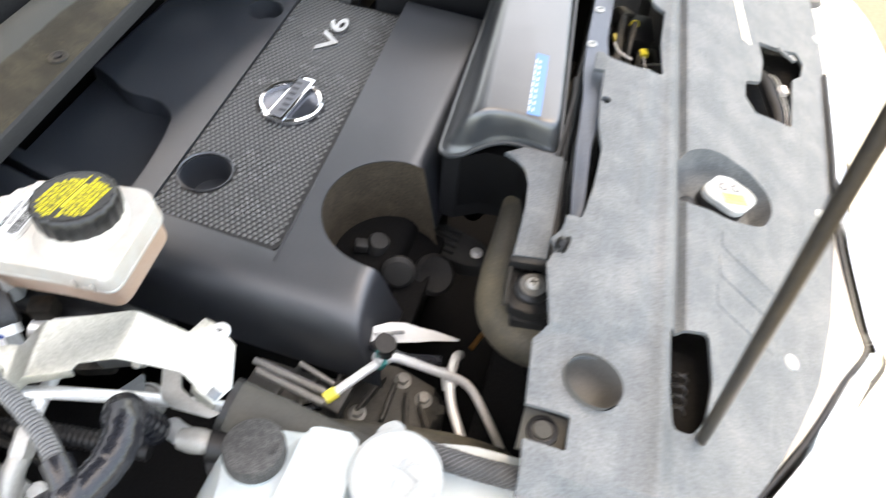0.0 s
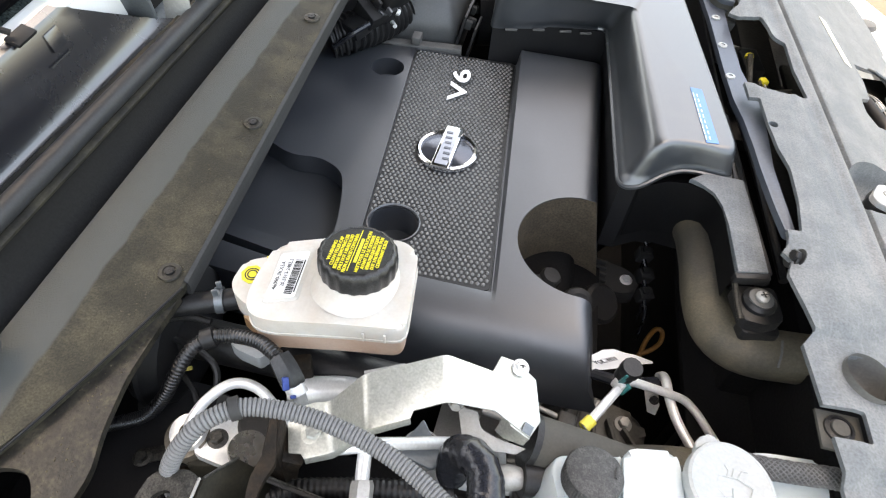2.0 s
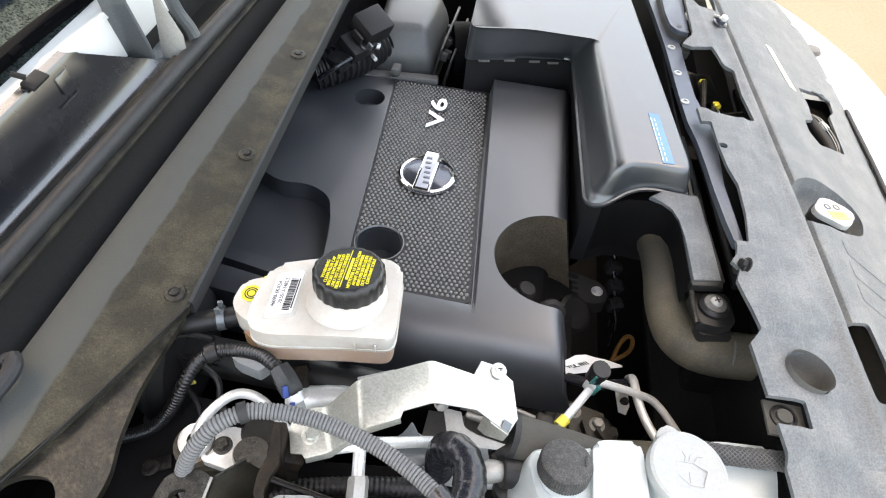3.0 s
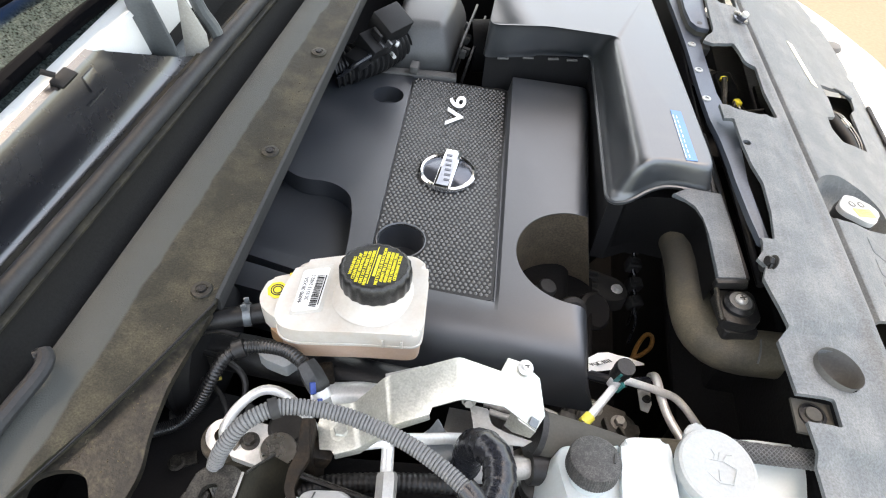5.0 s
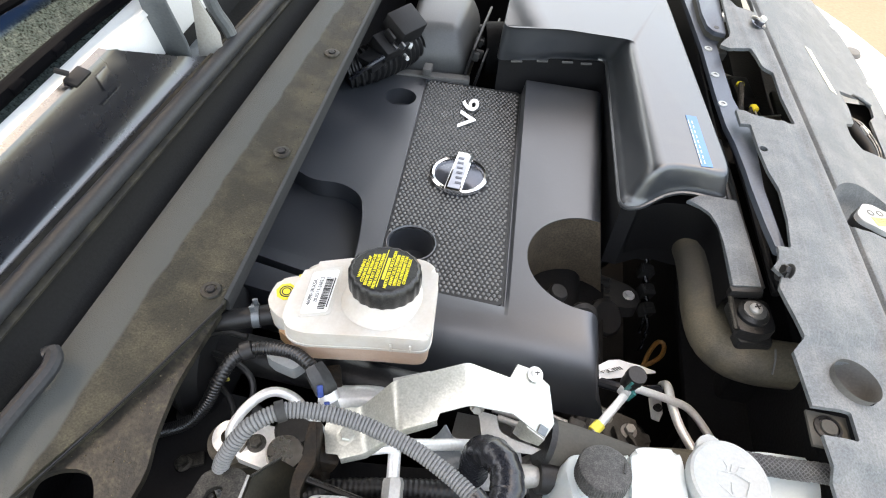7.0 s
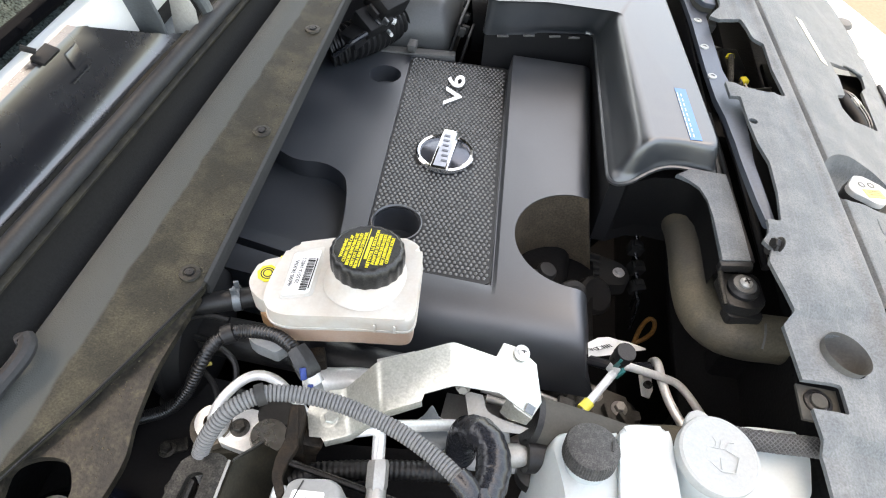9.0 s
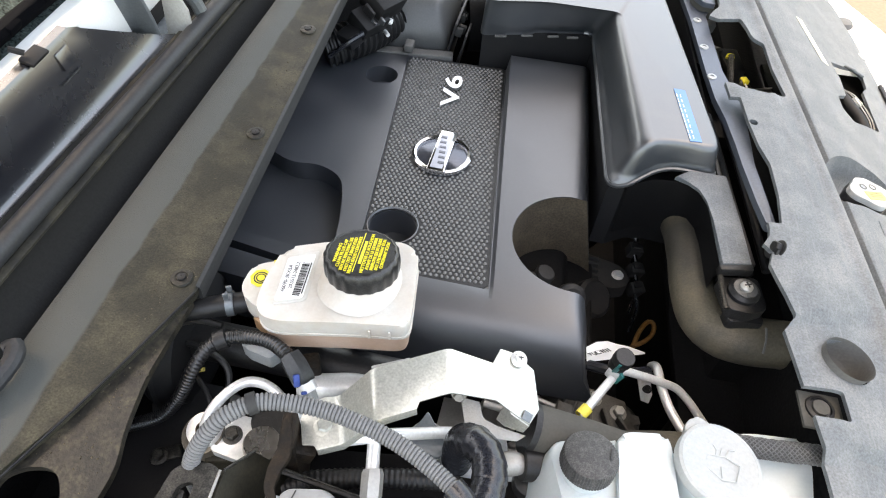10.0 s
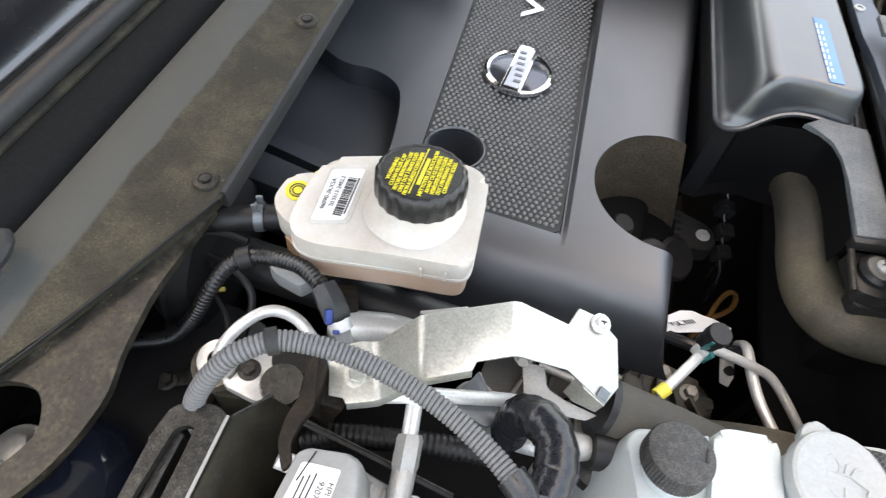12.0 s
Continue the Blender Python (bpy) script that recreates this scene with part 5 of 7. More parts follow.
    for ra in (0.0042, 0.0064):
        part("symbol_ring", lathe([(ra - 0.0006, 0.0004), (ra + 0.0006, 0.0004), (ra + 0.0006, 0.0010), (ra - 0.0006, 0.0010)], (-0.1275, -0.2880, 1.0106), seg=28, close=False), M_INK, sy)
    part("yellow_tab", box((-0.1165, -0.2665, 1.0115), (0.010, 0.006, 0.002), (0, 0, 25), bevel=0.0005), M_YELLOW, r)
    part("mount_tab", prism(rounded([(-0.138, -0.336), (-0.128, -0.342), (-0.106, -0.347), (-0.096, -0.334), (-0.102, -0.322), (-0.122, -0.326)], 0.003), 0.950, 0.968, 0.002), M_CAPWHITE, r, "white mounting tab")
    part("foot", lathe([(0.012, 0), (0.012, 0.04)], (-0.03, -0.29, 0.935), seg=20), M_BLACK, r)
    part("foot", lathe([(0.012, 0), (0.012, 0.04)], (-0.08, -0.30, 0.935), seg=20), M_BLACK, r)
    return r


brake_reservoir()


def reservoir_hose():
    h = thing("reservoir_hose", "black rubber hose clamped to the reservoir", "hose", (-0.18, -0.31, 0.98))
    part("tube", tube([(-0.136, -0.2980, 0.985), (-0.165, -0.3080, 0.983), (-0.19, -0.316, 0.98), (-0.225, -0.322, 0.972), (-0.26, -0.325, 0.95)], 0.0105, seg=16), M_RUBBER, h)
    cl = part("clamp", tube([(-0.1530, -0.3035, 0.984), (-0.1600, -0.306, 0.984)], 0.0125, smooth=False, seg=20), M_HINGE, h, "grey spring clamp")
    for dy in (-0.004, 0.005):
        part("ear", box((-0.157, -0.304 + dy, 0.9995), (0.005, 0.0025, 0.009), (0, 0, 20), bevel=0.0006), M_HINGE, cl)
    return h


reservoir_hose()


def master_cylinder():
    m = thing("brake_master_cylinder", "cast aluminium brake master cylinder under the reservoir", "master cylinder", (-0.03, -0.32, 0.9))
    part("body", tube([(-0.20, -0.315, 0.925), (-0.10, -0.318, 0.925), (0.03, -0.322, 0.922)], 0.021, smooth=False, seg=20), M_BLACK, m)
    part("outlet", tube([(-0.078, -0.352, 0.930), (-0.052, -0.349, 0.934), (-0.026, -0.346, 0.938), (0.004, -0.348, 0.938)], 0.0140, seg=16), M_ALU, m)
    part("flange", prism(rounded([(-0.085, -0.362), (-0.03, -0.372), (0.0, -0.36), (-0.01, -0.33), (-0.08, -0.33)], 0.006), 0.905, 0.918, 0.002), M_GREYMETAL, m)
    part("sensor_plug", box((-0.072, -0.338, 0.950), (0.022, 0.018, 0.022), (0, 0, 20), bevel=0.003), M_RUST, m)
    return m


master_cylinder()


# ---- plated bracket ----
def plated_bracket():
    b = thing("steel_bracket", "zinc-plated bent steel bracket bolted over the pipes", "bracket", (0.05, -0.38, 0.98))
    A, B, C, D = (0.0010, -0.3765, 1.039), (0.0600, -0.3465, 1.0415), (0.0680, -0.3850, 1.0385), (0.0155, -0.4192, 1.039)
    R1, R2 = (0.0436, -0.4040, 1.039), (0.0447, -0.3975, 1.039)
    E, F = (-0.0244, -0.3903, 1.008), (-0.0100, -0.4300, 1.008)
    tab = [(-0.0356, -0.3922, 1.0055), (-0.0500, -0.4005, 1.004), (-0.0505, -0.4148, 1.004), (-0.0430, -0.4350, 1.003), (-0.0335, -0.4340, 1.0035), (-0.0300, -0.4375, 1.0035)]
    I, J, K, Lp, Mq, N, O, P = (0.0990, -0.3440, 1.0255), (0.1040, -0.3285, 1.0250), (0.1180, -0.3300, 1.0235), (0.1350, -0.3400, 1.0180), (0.1440, -0.3680, 1.0030), (0.1370, -0.3825, 1.0010), (0.1210, -0.3780, 1.0090), (0.1060, -0.3725, 1.0150)
    part("plate", bent([[A, B, C, R2, R1, D], [A, D, F, E], [E, F] + tab[::-1], [B, I, J, K, Lp, Mq, N, O, P, C]], 0.0022, 0.0042), M_ZINC, b)
    drop = lambda p, dz, dy=-0.0015: (p[0] + 0.0012, p[1] + dy, p[2] - dz)
    part("front_flange", bent([[D, R1, drop(R1, 0.0075), drop(D, 0.0085)]], 0.0016, 0.001), M_ZINC, b)
    part("lower_flange", bent([[D, F, drop(F, 0.0075), drop(D, 0.0085)], [F, tab[-1], drop(tab[-1], 0.0065), drop(F, 0.0075)]], 0.0016, 0.0015), M_ZINC, b)
    part("right_flange", bent([[(0.1140, -0.3704, 1.0105), (0.1205, -0.3785, 1.0075), (0.1370, -0.3830, 0.9995), (0.1335, -0.3850, 0.9890), (0.1174, -0.3825, 0.9890), (0.1093, -0.3772, 0.9890)]], 0.0018, 0.001), M_ZINC, b, "dull inner flange")
    bo = part("bolt", hexbolt((0.1205, -0.3345, 1.0225), 0.0050, 0.0060, (10, 12, 0)), M_ALU, b, "bright flanged bolt")
    for a in (10, 100):
        part("slot", box((0.1217, -0.3356, 1.0285), (0.005, 0.0010, 0.0006), (10, 12, a)), M_INK, bo)
    up = (Vector(Mq) - Vector(O)).cross(Vector(N) - Vector(O))
    up = up if up.z > 0 else -up
    stamp = box((0, 0, 0), (0.0080, 0.0085, 0.0010), (0, 0, 25), bevel=0.0003)
    stamp.transform(Matrix.Translation((Vector(N) * 0.40 + Vector(O) * 0.32 + Vector(Mq) * 0.28) + up.normalized() * 0.0005) @ up.to_track_quat("Z", "Y").to_matrix().to_4x4())
    part("square_hole", stamp, M_HINGE, b)
    part("nut", hexbolt((0.0745, -0.374, 1.018), 0.0045, 0.007, (60, 0, 0)), M_CAST, b)
    part("tab_bolt", hexbolt((-0.0290, -0.4170, 1.0045), 0.0065, 0.005), M_ZINC, b)
    part("inner_leg", bent([[(0.0762, -0.3627, 0.990), (0.0935, -0.3640, 0.990), (0.0985, -0.3760, 0.985), (0.0847, -0.3862, 0.980)], [(0.0847, -0.3862, 0.980), (0.0985, -0.3760, 0.985), (0.1120, -0.3800, 0.983), (0.1375, -0.3833, 0.981), (0.1300, -0.3890, 0.979), (0.0978, -0.3910, 0.978)]], 0.003, 0.003), M_CAST, b, "dull grey inner leg")
    part("grey_plate", prism(rounded([(0.0462, -0.3738), (0.0492, -0.3651), (0.062, -0.3837), (0.0691, -0.3914), (0.0706, -0.4012), (0.0655, -0.4081), (0.0369, -0.4010), (0.0382, -0.3868)], 0.004, 3), 0.955, 0.959, 0.001), M_HINGE, b, "flat grey plate")
    part("rear_leg", sheet([[(0.0, -0.372, 1.03), (0.03, -0.358, 1.03), (0.03, -0.352, 0.93), (0.0, -0.366, 0.93)]], 0.003, 0.0008), M_CAST, b)
    return b


plated_bracket()


def puck(name, at, r, h, m, label, cat, rot=(0, 0, 0)):
    p = thing(name, label, cat, at)
    part("body", lathe([(r * 0.97, 0), (r, h * 0.15), (r, h * 0.85), (r * 0.93, h)], at, rot, seg=32), m, p)
    part("rim", lathe([(r * 0.9, h), (r * 0.85, h + 0.0015), (r * 0.78, h), (0, h - 0.0005)], at, rot, seg=32, close=False), m, p)
    return p


puck("pipe_bush", (0.052, -0.383, 0.925), 0.018, 0.012, M_CAST, "round grey metal bush below the plated bracket", "bush")


# ---- hoses and pipes ----
def ribbed(pitch_rings=4, depth=0.16):
    return lambda i, f: 1.0 if i % pitch_rings < pitch_rings // 2 else 1.0 - depth


def pipe_thing(name, label, cat, pts, r, m, extra=(), step=0.004, seg=14, rf=None, partname="tube"):
    t = thing(name, label, cat, pts[0])
    part(partname, tube(pts, r, step, seg, rf), m, t)
    for nm, pp, rr, mm in extra:
        part(nm, tube(pp, rr, 0.004, 16), mm, t)
    return t


CONDUIT = [(-0.113, -0.480, 0.985), (-0.1140, -0.4770, 1.008), (-0.1130, -0.4720, 1.027), (-0.107, -0.4645, 1.043), (-0.099, -0.456, 1.055), (-0.090, -0.447, 1.062), (-0.072, -0.434, 1.064), (-0.049, -0.4280, 1.061), (-0.020, -0.4270, 1.057), (0.010, -0.4320, 1.054), (0.037, -0.4400, 1.052), (0.066, -0.4540, 1.050), (0.088, -0.4690, 1.050)]
cd = pipe_thing("corrugated_conduit", "grey corrugated plastic cable conduit arching over the pipes", "conduit", CONDUIT, 0.0067, M_CONDUIT, step=0.0006, seg=14, rf=lambda i, f: (0.97, 1.0, 1.0, 0.96, 0.80)[i % 5])
# Black tube just above the groove bottoms: paints the shade between ribs.
part("groove_shade", tube(CONDUIT, 0.0055, 0.004, 12), M_INK, cd)
part("cable_clip", tube([(-0.0765, -0.4365, 1.0640), (-0.0705, -0.4330, 1.0642)], 0.0084, smooth=False, seg=18), M_LIP, cd, "dark grey cable clip")
part("end_tape", tube([(0.080, -0.463, 1.050), (0.089, -0.470, 1.048), (0.096, -0.480, 1.042), (0.100, -0.495, 1.034)], 0.0092, seg=14), M_TAPE, cd, "black tape wrapping")

hn = thing("taped_harness", "thick wiring harness wrapped in glossy black tape", "harness", (0.105, -0.45, 0.95))
part("loop", tube([(0.082, -0.405, 0.950), (0.0815, -0.409, 0.995), (0.0850, -0.413, 1.018), (0.0925, -0.419, 1.031), (0.1010, -0.428, 1.036), (0.1055, -0.440, 1.037), (0.1060, -0.454, 1.037), (0.1030, -0.468, 1.038), (0.100, -0.480, 1.036), (0.100, -0.495, 1.028)], 0.0132, 0.0016, 18, rf=lambda i, f: 0.97 + 0.06 * (i % 7) / 6 + 0.02 * math.sin(i * 0.37)), M_TAPE, hn)
part("trunk", tube([(0.0965, -0.466, 1.042), (0.098, -0.480, 1.038), (0.100, -0.50, 1.026), (0.104, -0.54, 1.00), (0.108, -0.60, 0.96)], 0.0158, 0.0016, 18, rf=lambda i, f: (0.72 + 0.24 * min(1.0, i / 10)) * (1 + 0.05 * (i % 9) / 8 + 0.05 * math.sin(i * 0.33))), M_TAPE, hn, "thick taped trunk")
part("cable", tube([(0.094, -0.478, 1.034), (0.080, -0.483, 1.026), (0.066, -0.498, 1.012), (0.062, -0.545, 0.99)], 0.0075, seg=12), M_TAPE, hn)

HOSE2 = [(-0.076, -0.3600, 0.9975), (-0.088, -0.3520, 0.998), (-0.104, -0.3440, 0.995), (-0.126, -0.3410, 0.990), (-0.1450, -0.3450, 0.988), (-0.1600, -0.3560, 0.982), (-0.1700, -0.3730, 0.968), (-0.1830, -0.3870, 0.940), (-0.205, -0.3960, 0.910), (-0.240, -0.3990, 0.882), (-0.27, -0.40, 0.86)]
h2 = pipe_thing("wrapped_hose", "black hose in a ribbed sleeve with an angled end fitting", "hose", HOSE2, 0.0066, M_MESH, step=0.0009, rf=ribbed(4, 0.12))
part("collar", tube([(-0.144, -0.3440, 0.988), (-0.153, -0.3490, 0.986)], 0.0092, smooth=False, seg=18), M_RUBBER, h2)
fit_ = part("end_fitting", tube([(-0.0790, -0.3570, 1.0000), (-0.0715, -0.3640, 0.9965), (-0.0625, -0.3725, 0.9890), (-0.0610, -0.3740, 0.9875)], 0.0112, smooth=False, seg=6, rf=lambda i, f: 0.88 if i in (0, 3) else 1.0), M_FITTING, h2, "black hexagonal fitting with a blue paint mark")
part("paint_mark", box((-0.0660, -0.3785, 0.9975), (0.0055, 0.011, 0.004), (38, 12, 28), bevel=0.001), M_BLUEMARK, fit_)
part("white_collar", tube([(-0.0615, -0.3735, 0.9880), (-0.0565, -0.3785, 0.9825)], 0.0088, smooth=False, seg=18), M_ALU, h2)
part("paint_mark", box((-0.0585, -0.3845, 0.9890), (0.005, 0.003, 0.004), (38, 12, 28), bevel=0.001), M_BLUEMARK, h2)
part("stub", tube([(-0.0580, -0.3770, 0.984), (-0.0530, -0.3830, 0.972), (-0.050, -0.388, 0.955)], 0.0062, seg=12), M_CAPWHITE, h2)

pipe_thing("bent_metal_pipe", "bare bent aluminium pipe rising from the valve block", "pipe", [(-0.1450, -0.4170, 0.930), (-0.1445, -0.4130, 0.952), (-0.1385, -0.3990, 0.963), (-0.1290, -0.3830, 0.966), (-0.1190, -0.3735, 0.966), (-0.1080, -0.3700, 0.963), (-0.0960, -0.3710, 0.957), (-0.0840, -0.3775, 0.950), (-0.06, -0.392, 0.93)], 0.0048, M_ALU)
pipe_thing("cross_pipe", "bare aluminium pipe running under the bracket", "pipe", [(-0.010, -0.425, 1.004), (0.0080, -0.4200, 1.006), (0.0232, -0.4135, 1.003), (0.0440, -0.4030, 0.990), (0.0680, -0.3895, 0.972), (0.0950, -0.3740, 0.947), (0.1100, -0.3650, 0.933), (0.1200, -0.3630, 0.922), (0.1250, -0.3680, 0.905), (0.1270, -0.3720, 0.880), (0.1280, -0.3750, 0.80), (0.128, -0.376, 0.74)], 0.0052, M_ALU)

nutp = thing("pipe_with_union", "bare metal pipe with a large hexagonal union nut", "pipe", (0.015, -0.44, 0.95))
part("upper_tube", tube([(0.009, -0.402, 1.000), (0.0130, -0.4230, 0.999), (0.0165, -0.4450, 0.996)], 0.0055, seg=14), M_ALU, nutp)
part("union_nut", tube([(0.0165, -0.4415, 0.9975), (0.0172, -0.4445, 0.9965), (0.0190, -0.4600, 0.9900), (0.0194, -0.4635, 0.9885)], 0.0090, smooth=False, seg=6, rf=lambda i, f: 0.86 if i in (0, 3) else 1.0), M_CAST, nutp, "hexagonal union nut")
part("lower_tube", tube([(0.0194, -0.4620, 0.9890), (0.0205, -0.4740, 0.985), (0.0225, -0.490, 0.970), (0.024, -0.505, 0.94)], 0.0080, seg=14), M_CAST, nutp)

sl = thing("insulated_pipe", "dusty dark grey foam sleeve round a pipe", "pipe sleeve", (0.18, -0.37, 0.95))
part("sleeve", tube([(0.1400, -0.3740, 0.9785), (0.158, -0.3743, 0.9750), (0.20, -0.3755, 0.966), (0.27, -0.378, 0.948)], 0.0220, 0.01, 24), M_SLEEVE, sl)
part("end_band", tube([(0.1370, -0.3740, 0.9790), (0.1425, -0.3740, 0.9775)], 0.0232, smooth=False, seg=24), M_BLACK, sl)
pipe_thing("lower_hose", "dusty black coolant hose lying low in the bay", "hose", [(0.20, -0.36, 0.900), (0.26, -0.345, 0.90), (0.32, -0.33, 0.885), (0.37, -0.32, 0.86)], 0.024, M_HOSE, step=0.01, seg=20)

hp = thing("hose_joint", "black hose pushed over a bright metal bead", "hose", (0.14, -0.41, 0.93))
part("bead", tube([(0.112, -0.408, 0.968), (0.124, -0.406, 0.969), (0.131, -0.405, 0.970), (0.138, -0.404, 0.970)], 0.0100, seg=18, rf=lambda i, f: 0.8 + 0.25 * math.sin(math.pi * f)), M_CAST, hp)
part("hose", tube([(0.137, -0.404, 0.970), (0.150, -0.402, 0.968), (0.185, -0.400, 0.965)], 0.0145, seg=18), M_RUBBER, hp)

st = thing("bracket_stay", "dark metal stay with a rubber foot beside the tank", "stay", (0.15, -0.42, 0.94))
part("strap", sheet([[(0.1480, -0.3930, 0.985), (0.1570, -0.3940, 0.985), (0.1540, -0.4080, 0.958), (0.1450, -0.4060, 0.958)]], 0.003, 0.0006), M_GREYMETAL, st)
part("rubber_foot", lathe([(0.015, 0), (0.0155, 0.004), (0.0145, 0.013), (0.010, 0.016)], (0.1480, -0.4100, 0.940), (0, 0, 0), seg=24), M_RUBBER, st)

# refrigerant lines
ac = thing("refrigerant_line", "aluminium refrigerant line with a capped service port", "pipe", (0.23, -0.28, 0.9))
part("tube", tube([(0.1960, -0.3250, 0.922), (0.2017, -0.3180, 0.9235), (0.2200, -0.2900, 0.924), (0.2330, -0.2705, 0.9215), (0.2420, -0.2635, 0.918), (0.2530, -0.2605, 0.912), (0.2850, -0.2530, 0.893), (0.3080, -0.2480, 0.878), (0.3200, -0.2510, 0.871), (0.3330, -0.2610, 0.864), (0.3600, -0.2850, 0.845), (0.38, -0.30, 0.82)], 0.0046, seg=14), M_ALU, ac)
part("yellow_band", tube([(0.1960, -0.3250, 0.922), (0.2030, -0.3160, 0.9236)], 0.0060, smooth=False, seg=14), M_YTAPE, ac, "yellow tape band")
part("port_block", box((0.2305, -0.2710, 0.9235), (0.016, 0.013, 0.012), (0, 20, 45), bevel=0.002), M_ALU, ac)
cp = part("port_cap", lathe([(0.0092, 0), (0.0098, 0.012), (0.0090, 0.0135), (0.0106, 0.015), (0.0108, 0.0235), (0.0098, 0.026), (0, 0.026)], (0.2310, -0.2655, 0.9275), (6, 6, 0), seg=14), M_BLACK, ac, "black service port cap marked with teal paint")
part("paint_mark", box((0.2290, -0.2755, 0.9400), (0.0050, 0.0022, 0.022), (8, 6, -4), bevel=0.0006), M_TEAL, cp)
part("paint_mark", box((0.2320, -0.2735, 0.9245), (0.004, 0.014, 0.0135), (0, 25, 25), bevel=0.0006), M_TEAL, ac)
part("clip_bracket", sheet([[(0.2790, -0.2240, 0.842), (0.2960, -0.2180, 0.836), (0.3020, -0.2290, 0.822), (0.2980, -0.2400, 0.818), (0.2880, -0.2400, 0.822)]], 0.002, 0.0006), M_ALU, ac)
part("clip_bolt", hexbolt((0.2930, -0.2300, 0.833), 0.004, 0.004), M_BLACK, ac)
pipe_thing("return_line", "bare aluminium return line dropping beside the radiator", "pipe", [(0.2960, -0.2050, 0.845), (0.2945, -0.2160, 0.864), (0.2940, -0.2300, 0.873), (0.2960, -0.2500, 0.875), (0.3060, -0.2740, 0.870), (0.3290, -0.3070, 0.860), (0.345, -0.33, 0.84)], 0.0052, M_ALU)

tg = thing("paper_tag", "white printed tag tied to the cable near the cover", "tag", (0.22, -0.24, 0.9))
bm = bmesh.new()
upper = [bm.verts.new(p) for p in ((0.2060, -0.2300, 0.9000), (0.2190, -0.2165, 0.8935), (0.2330, -0.2080, 0.8860), (0.2470, -0.2030, 0.8760), (0.2620, -0.1960, 0.8650), (0.2900, -0.1850, 0.8420))]
lower = [bm.verts.new(p) for p in ((0.2085, -0.2440, 0.8930), (0.2230, -0.2360, 0.8860), (0.2380, -0.2265, 0.8780), (0.2510, -0.2170, 0.8690), (0.2640, -0.2060, 0.8600), (0.2905, -0.1870, 0.8410))]
for k in range(5):
    bm.faces.new((upper[k], upper[k + 1], lower[k + 1], lower[k]))
bmesh.ops.recalc_face_normals(bm, faces=bm.faces[:])
bmesh.ops.solidify(bm, geom=bm.faces[:], thickness=0.0008)
part("tag", bm, M_LABEL, tg, "curled white paper tag with black print")
ink = Matrix.Translation((0.2160, -0.2325, 0.8937)) @ Vector((0.0155, 0.0095, -0.0070)).to_track_quat("X", "Z").to_matrix().to_4x4() @ pose(0, 0, 0, 24, 0, 180)
lettering("QA", 0.0095, ink @ pose(0.0035, 0.0, 0.0006), M_INK, tg, 0.0001)
for dx, w in ((-0.0060, 0.0062), (-0.0060, 0.0044)):
    b = box((dx, 0, 0.0008 if w > 0.005 else 0.0011), (w, w, 0.0003))
    b.transform(ink)
    part("print_bar", b, M_INK if w > 0.005 else M_LABEL, tg)
for k in range(4):
    b = box((-0.0125 - k * 0.0036, -0.0005, 0.0010 + 0.0003 * k), (0.0018, 0.0062, 0.0003))
    b.transform(ink)
    part("print_bar", b, M_INK, tg)
part("cable", tube([(0.180, -0.235, 0.875), (0.205, -0.243, 0.886), (0.245, -0.250, 0.892), (0.28, -0.235, 0.88)], 0.006, seg=10), M_TAPE, tg)


# ---- tanks near the headlamp ----
def coolant_tank():
    t = thing("coolant_tank", "pale bluish-white plastic tank with a black ribbed cap", "tank", (0.2, -0.43, 0.85))
    up = rounded([(0.1600, -0.3890), (0.2080, -0.3800), (0.2120, -0.3780), (0.2120, -0.52), (0.176, -0.52), (0.1665, -0.4360), (0.1555, -0.4020)], 0.008, 4)
    down = rounded([(0.1530, -0.3920), (0.2080, -0.3800), (0.2120, -0.3780), (0.2120, -0.52), (0.138, -0.52), (0.1400, -0.4500), (0.1440, -0.4080)], 0.008, 4)
    mid = lambda f: [(a[0] * (1 - f) + b[0] * f, a[1] * (1 - f) + b[1] * f) for a, b in zip(down, up)]
    sections = []
    for z, f, shrink in ((0.80, 0.0, 0.0), (0.960, 0.15, 0.0), (0.985, 0.75, 0.0), (0.9935, 1.0, 0.0), (0.9965, 1.0, 0.05)):
        sections.append([(x + (0.190 - x) * shrink, y + (-0.445 - y) * shrink, z) for x, y in mid(f)])
    part("shell", loft(sections), M_TANK_COOL, t, angle=60)
    part("raised_shell", prism(rounded([(0.2105, -0.3800), (0.2190, -0.3745), (0.2495, -0.3705), (0.2545, -0.3790), (0.2565, -0.41), (0.2590, -0.44), (0.262, -0.52), (0.2105, -0.52)], 0.007), 0.80, 1.0045, 0.006, 4), M_TANK_COOL, t)
    part("neck", lathe([(0.019, 0), (0.019, 0.008)], (0.1850, -0.4110, 0.9965), seg=32), M_TANK_COOL, t)
    cap = part("cap", lathe([(0.0215, 0.0), (0.0228, 0.001), (0.0228, 0.013), (0.0218, 0.0158), (0.0200, 0.0168), (0, 0.0164)], (0.1850, -0.4090, 1.0035), (-9, 0, 0), seg=180, ribs=60, amp=0.0006), M_CAPWORN, t, "worn black ribbed cap")
    part("notch", box((0.2010, -0.4040, 1.0200), (0.0016, 0.010, 0.0012), (-9, 0, -8)), M_INK, cap)
    return t


coolant_tank()


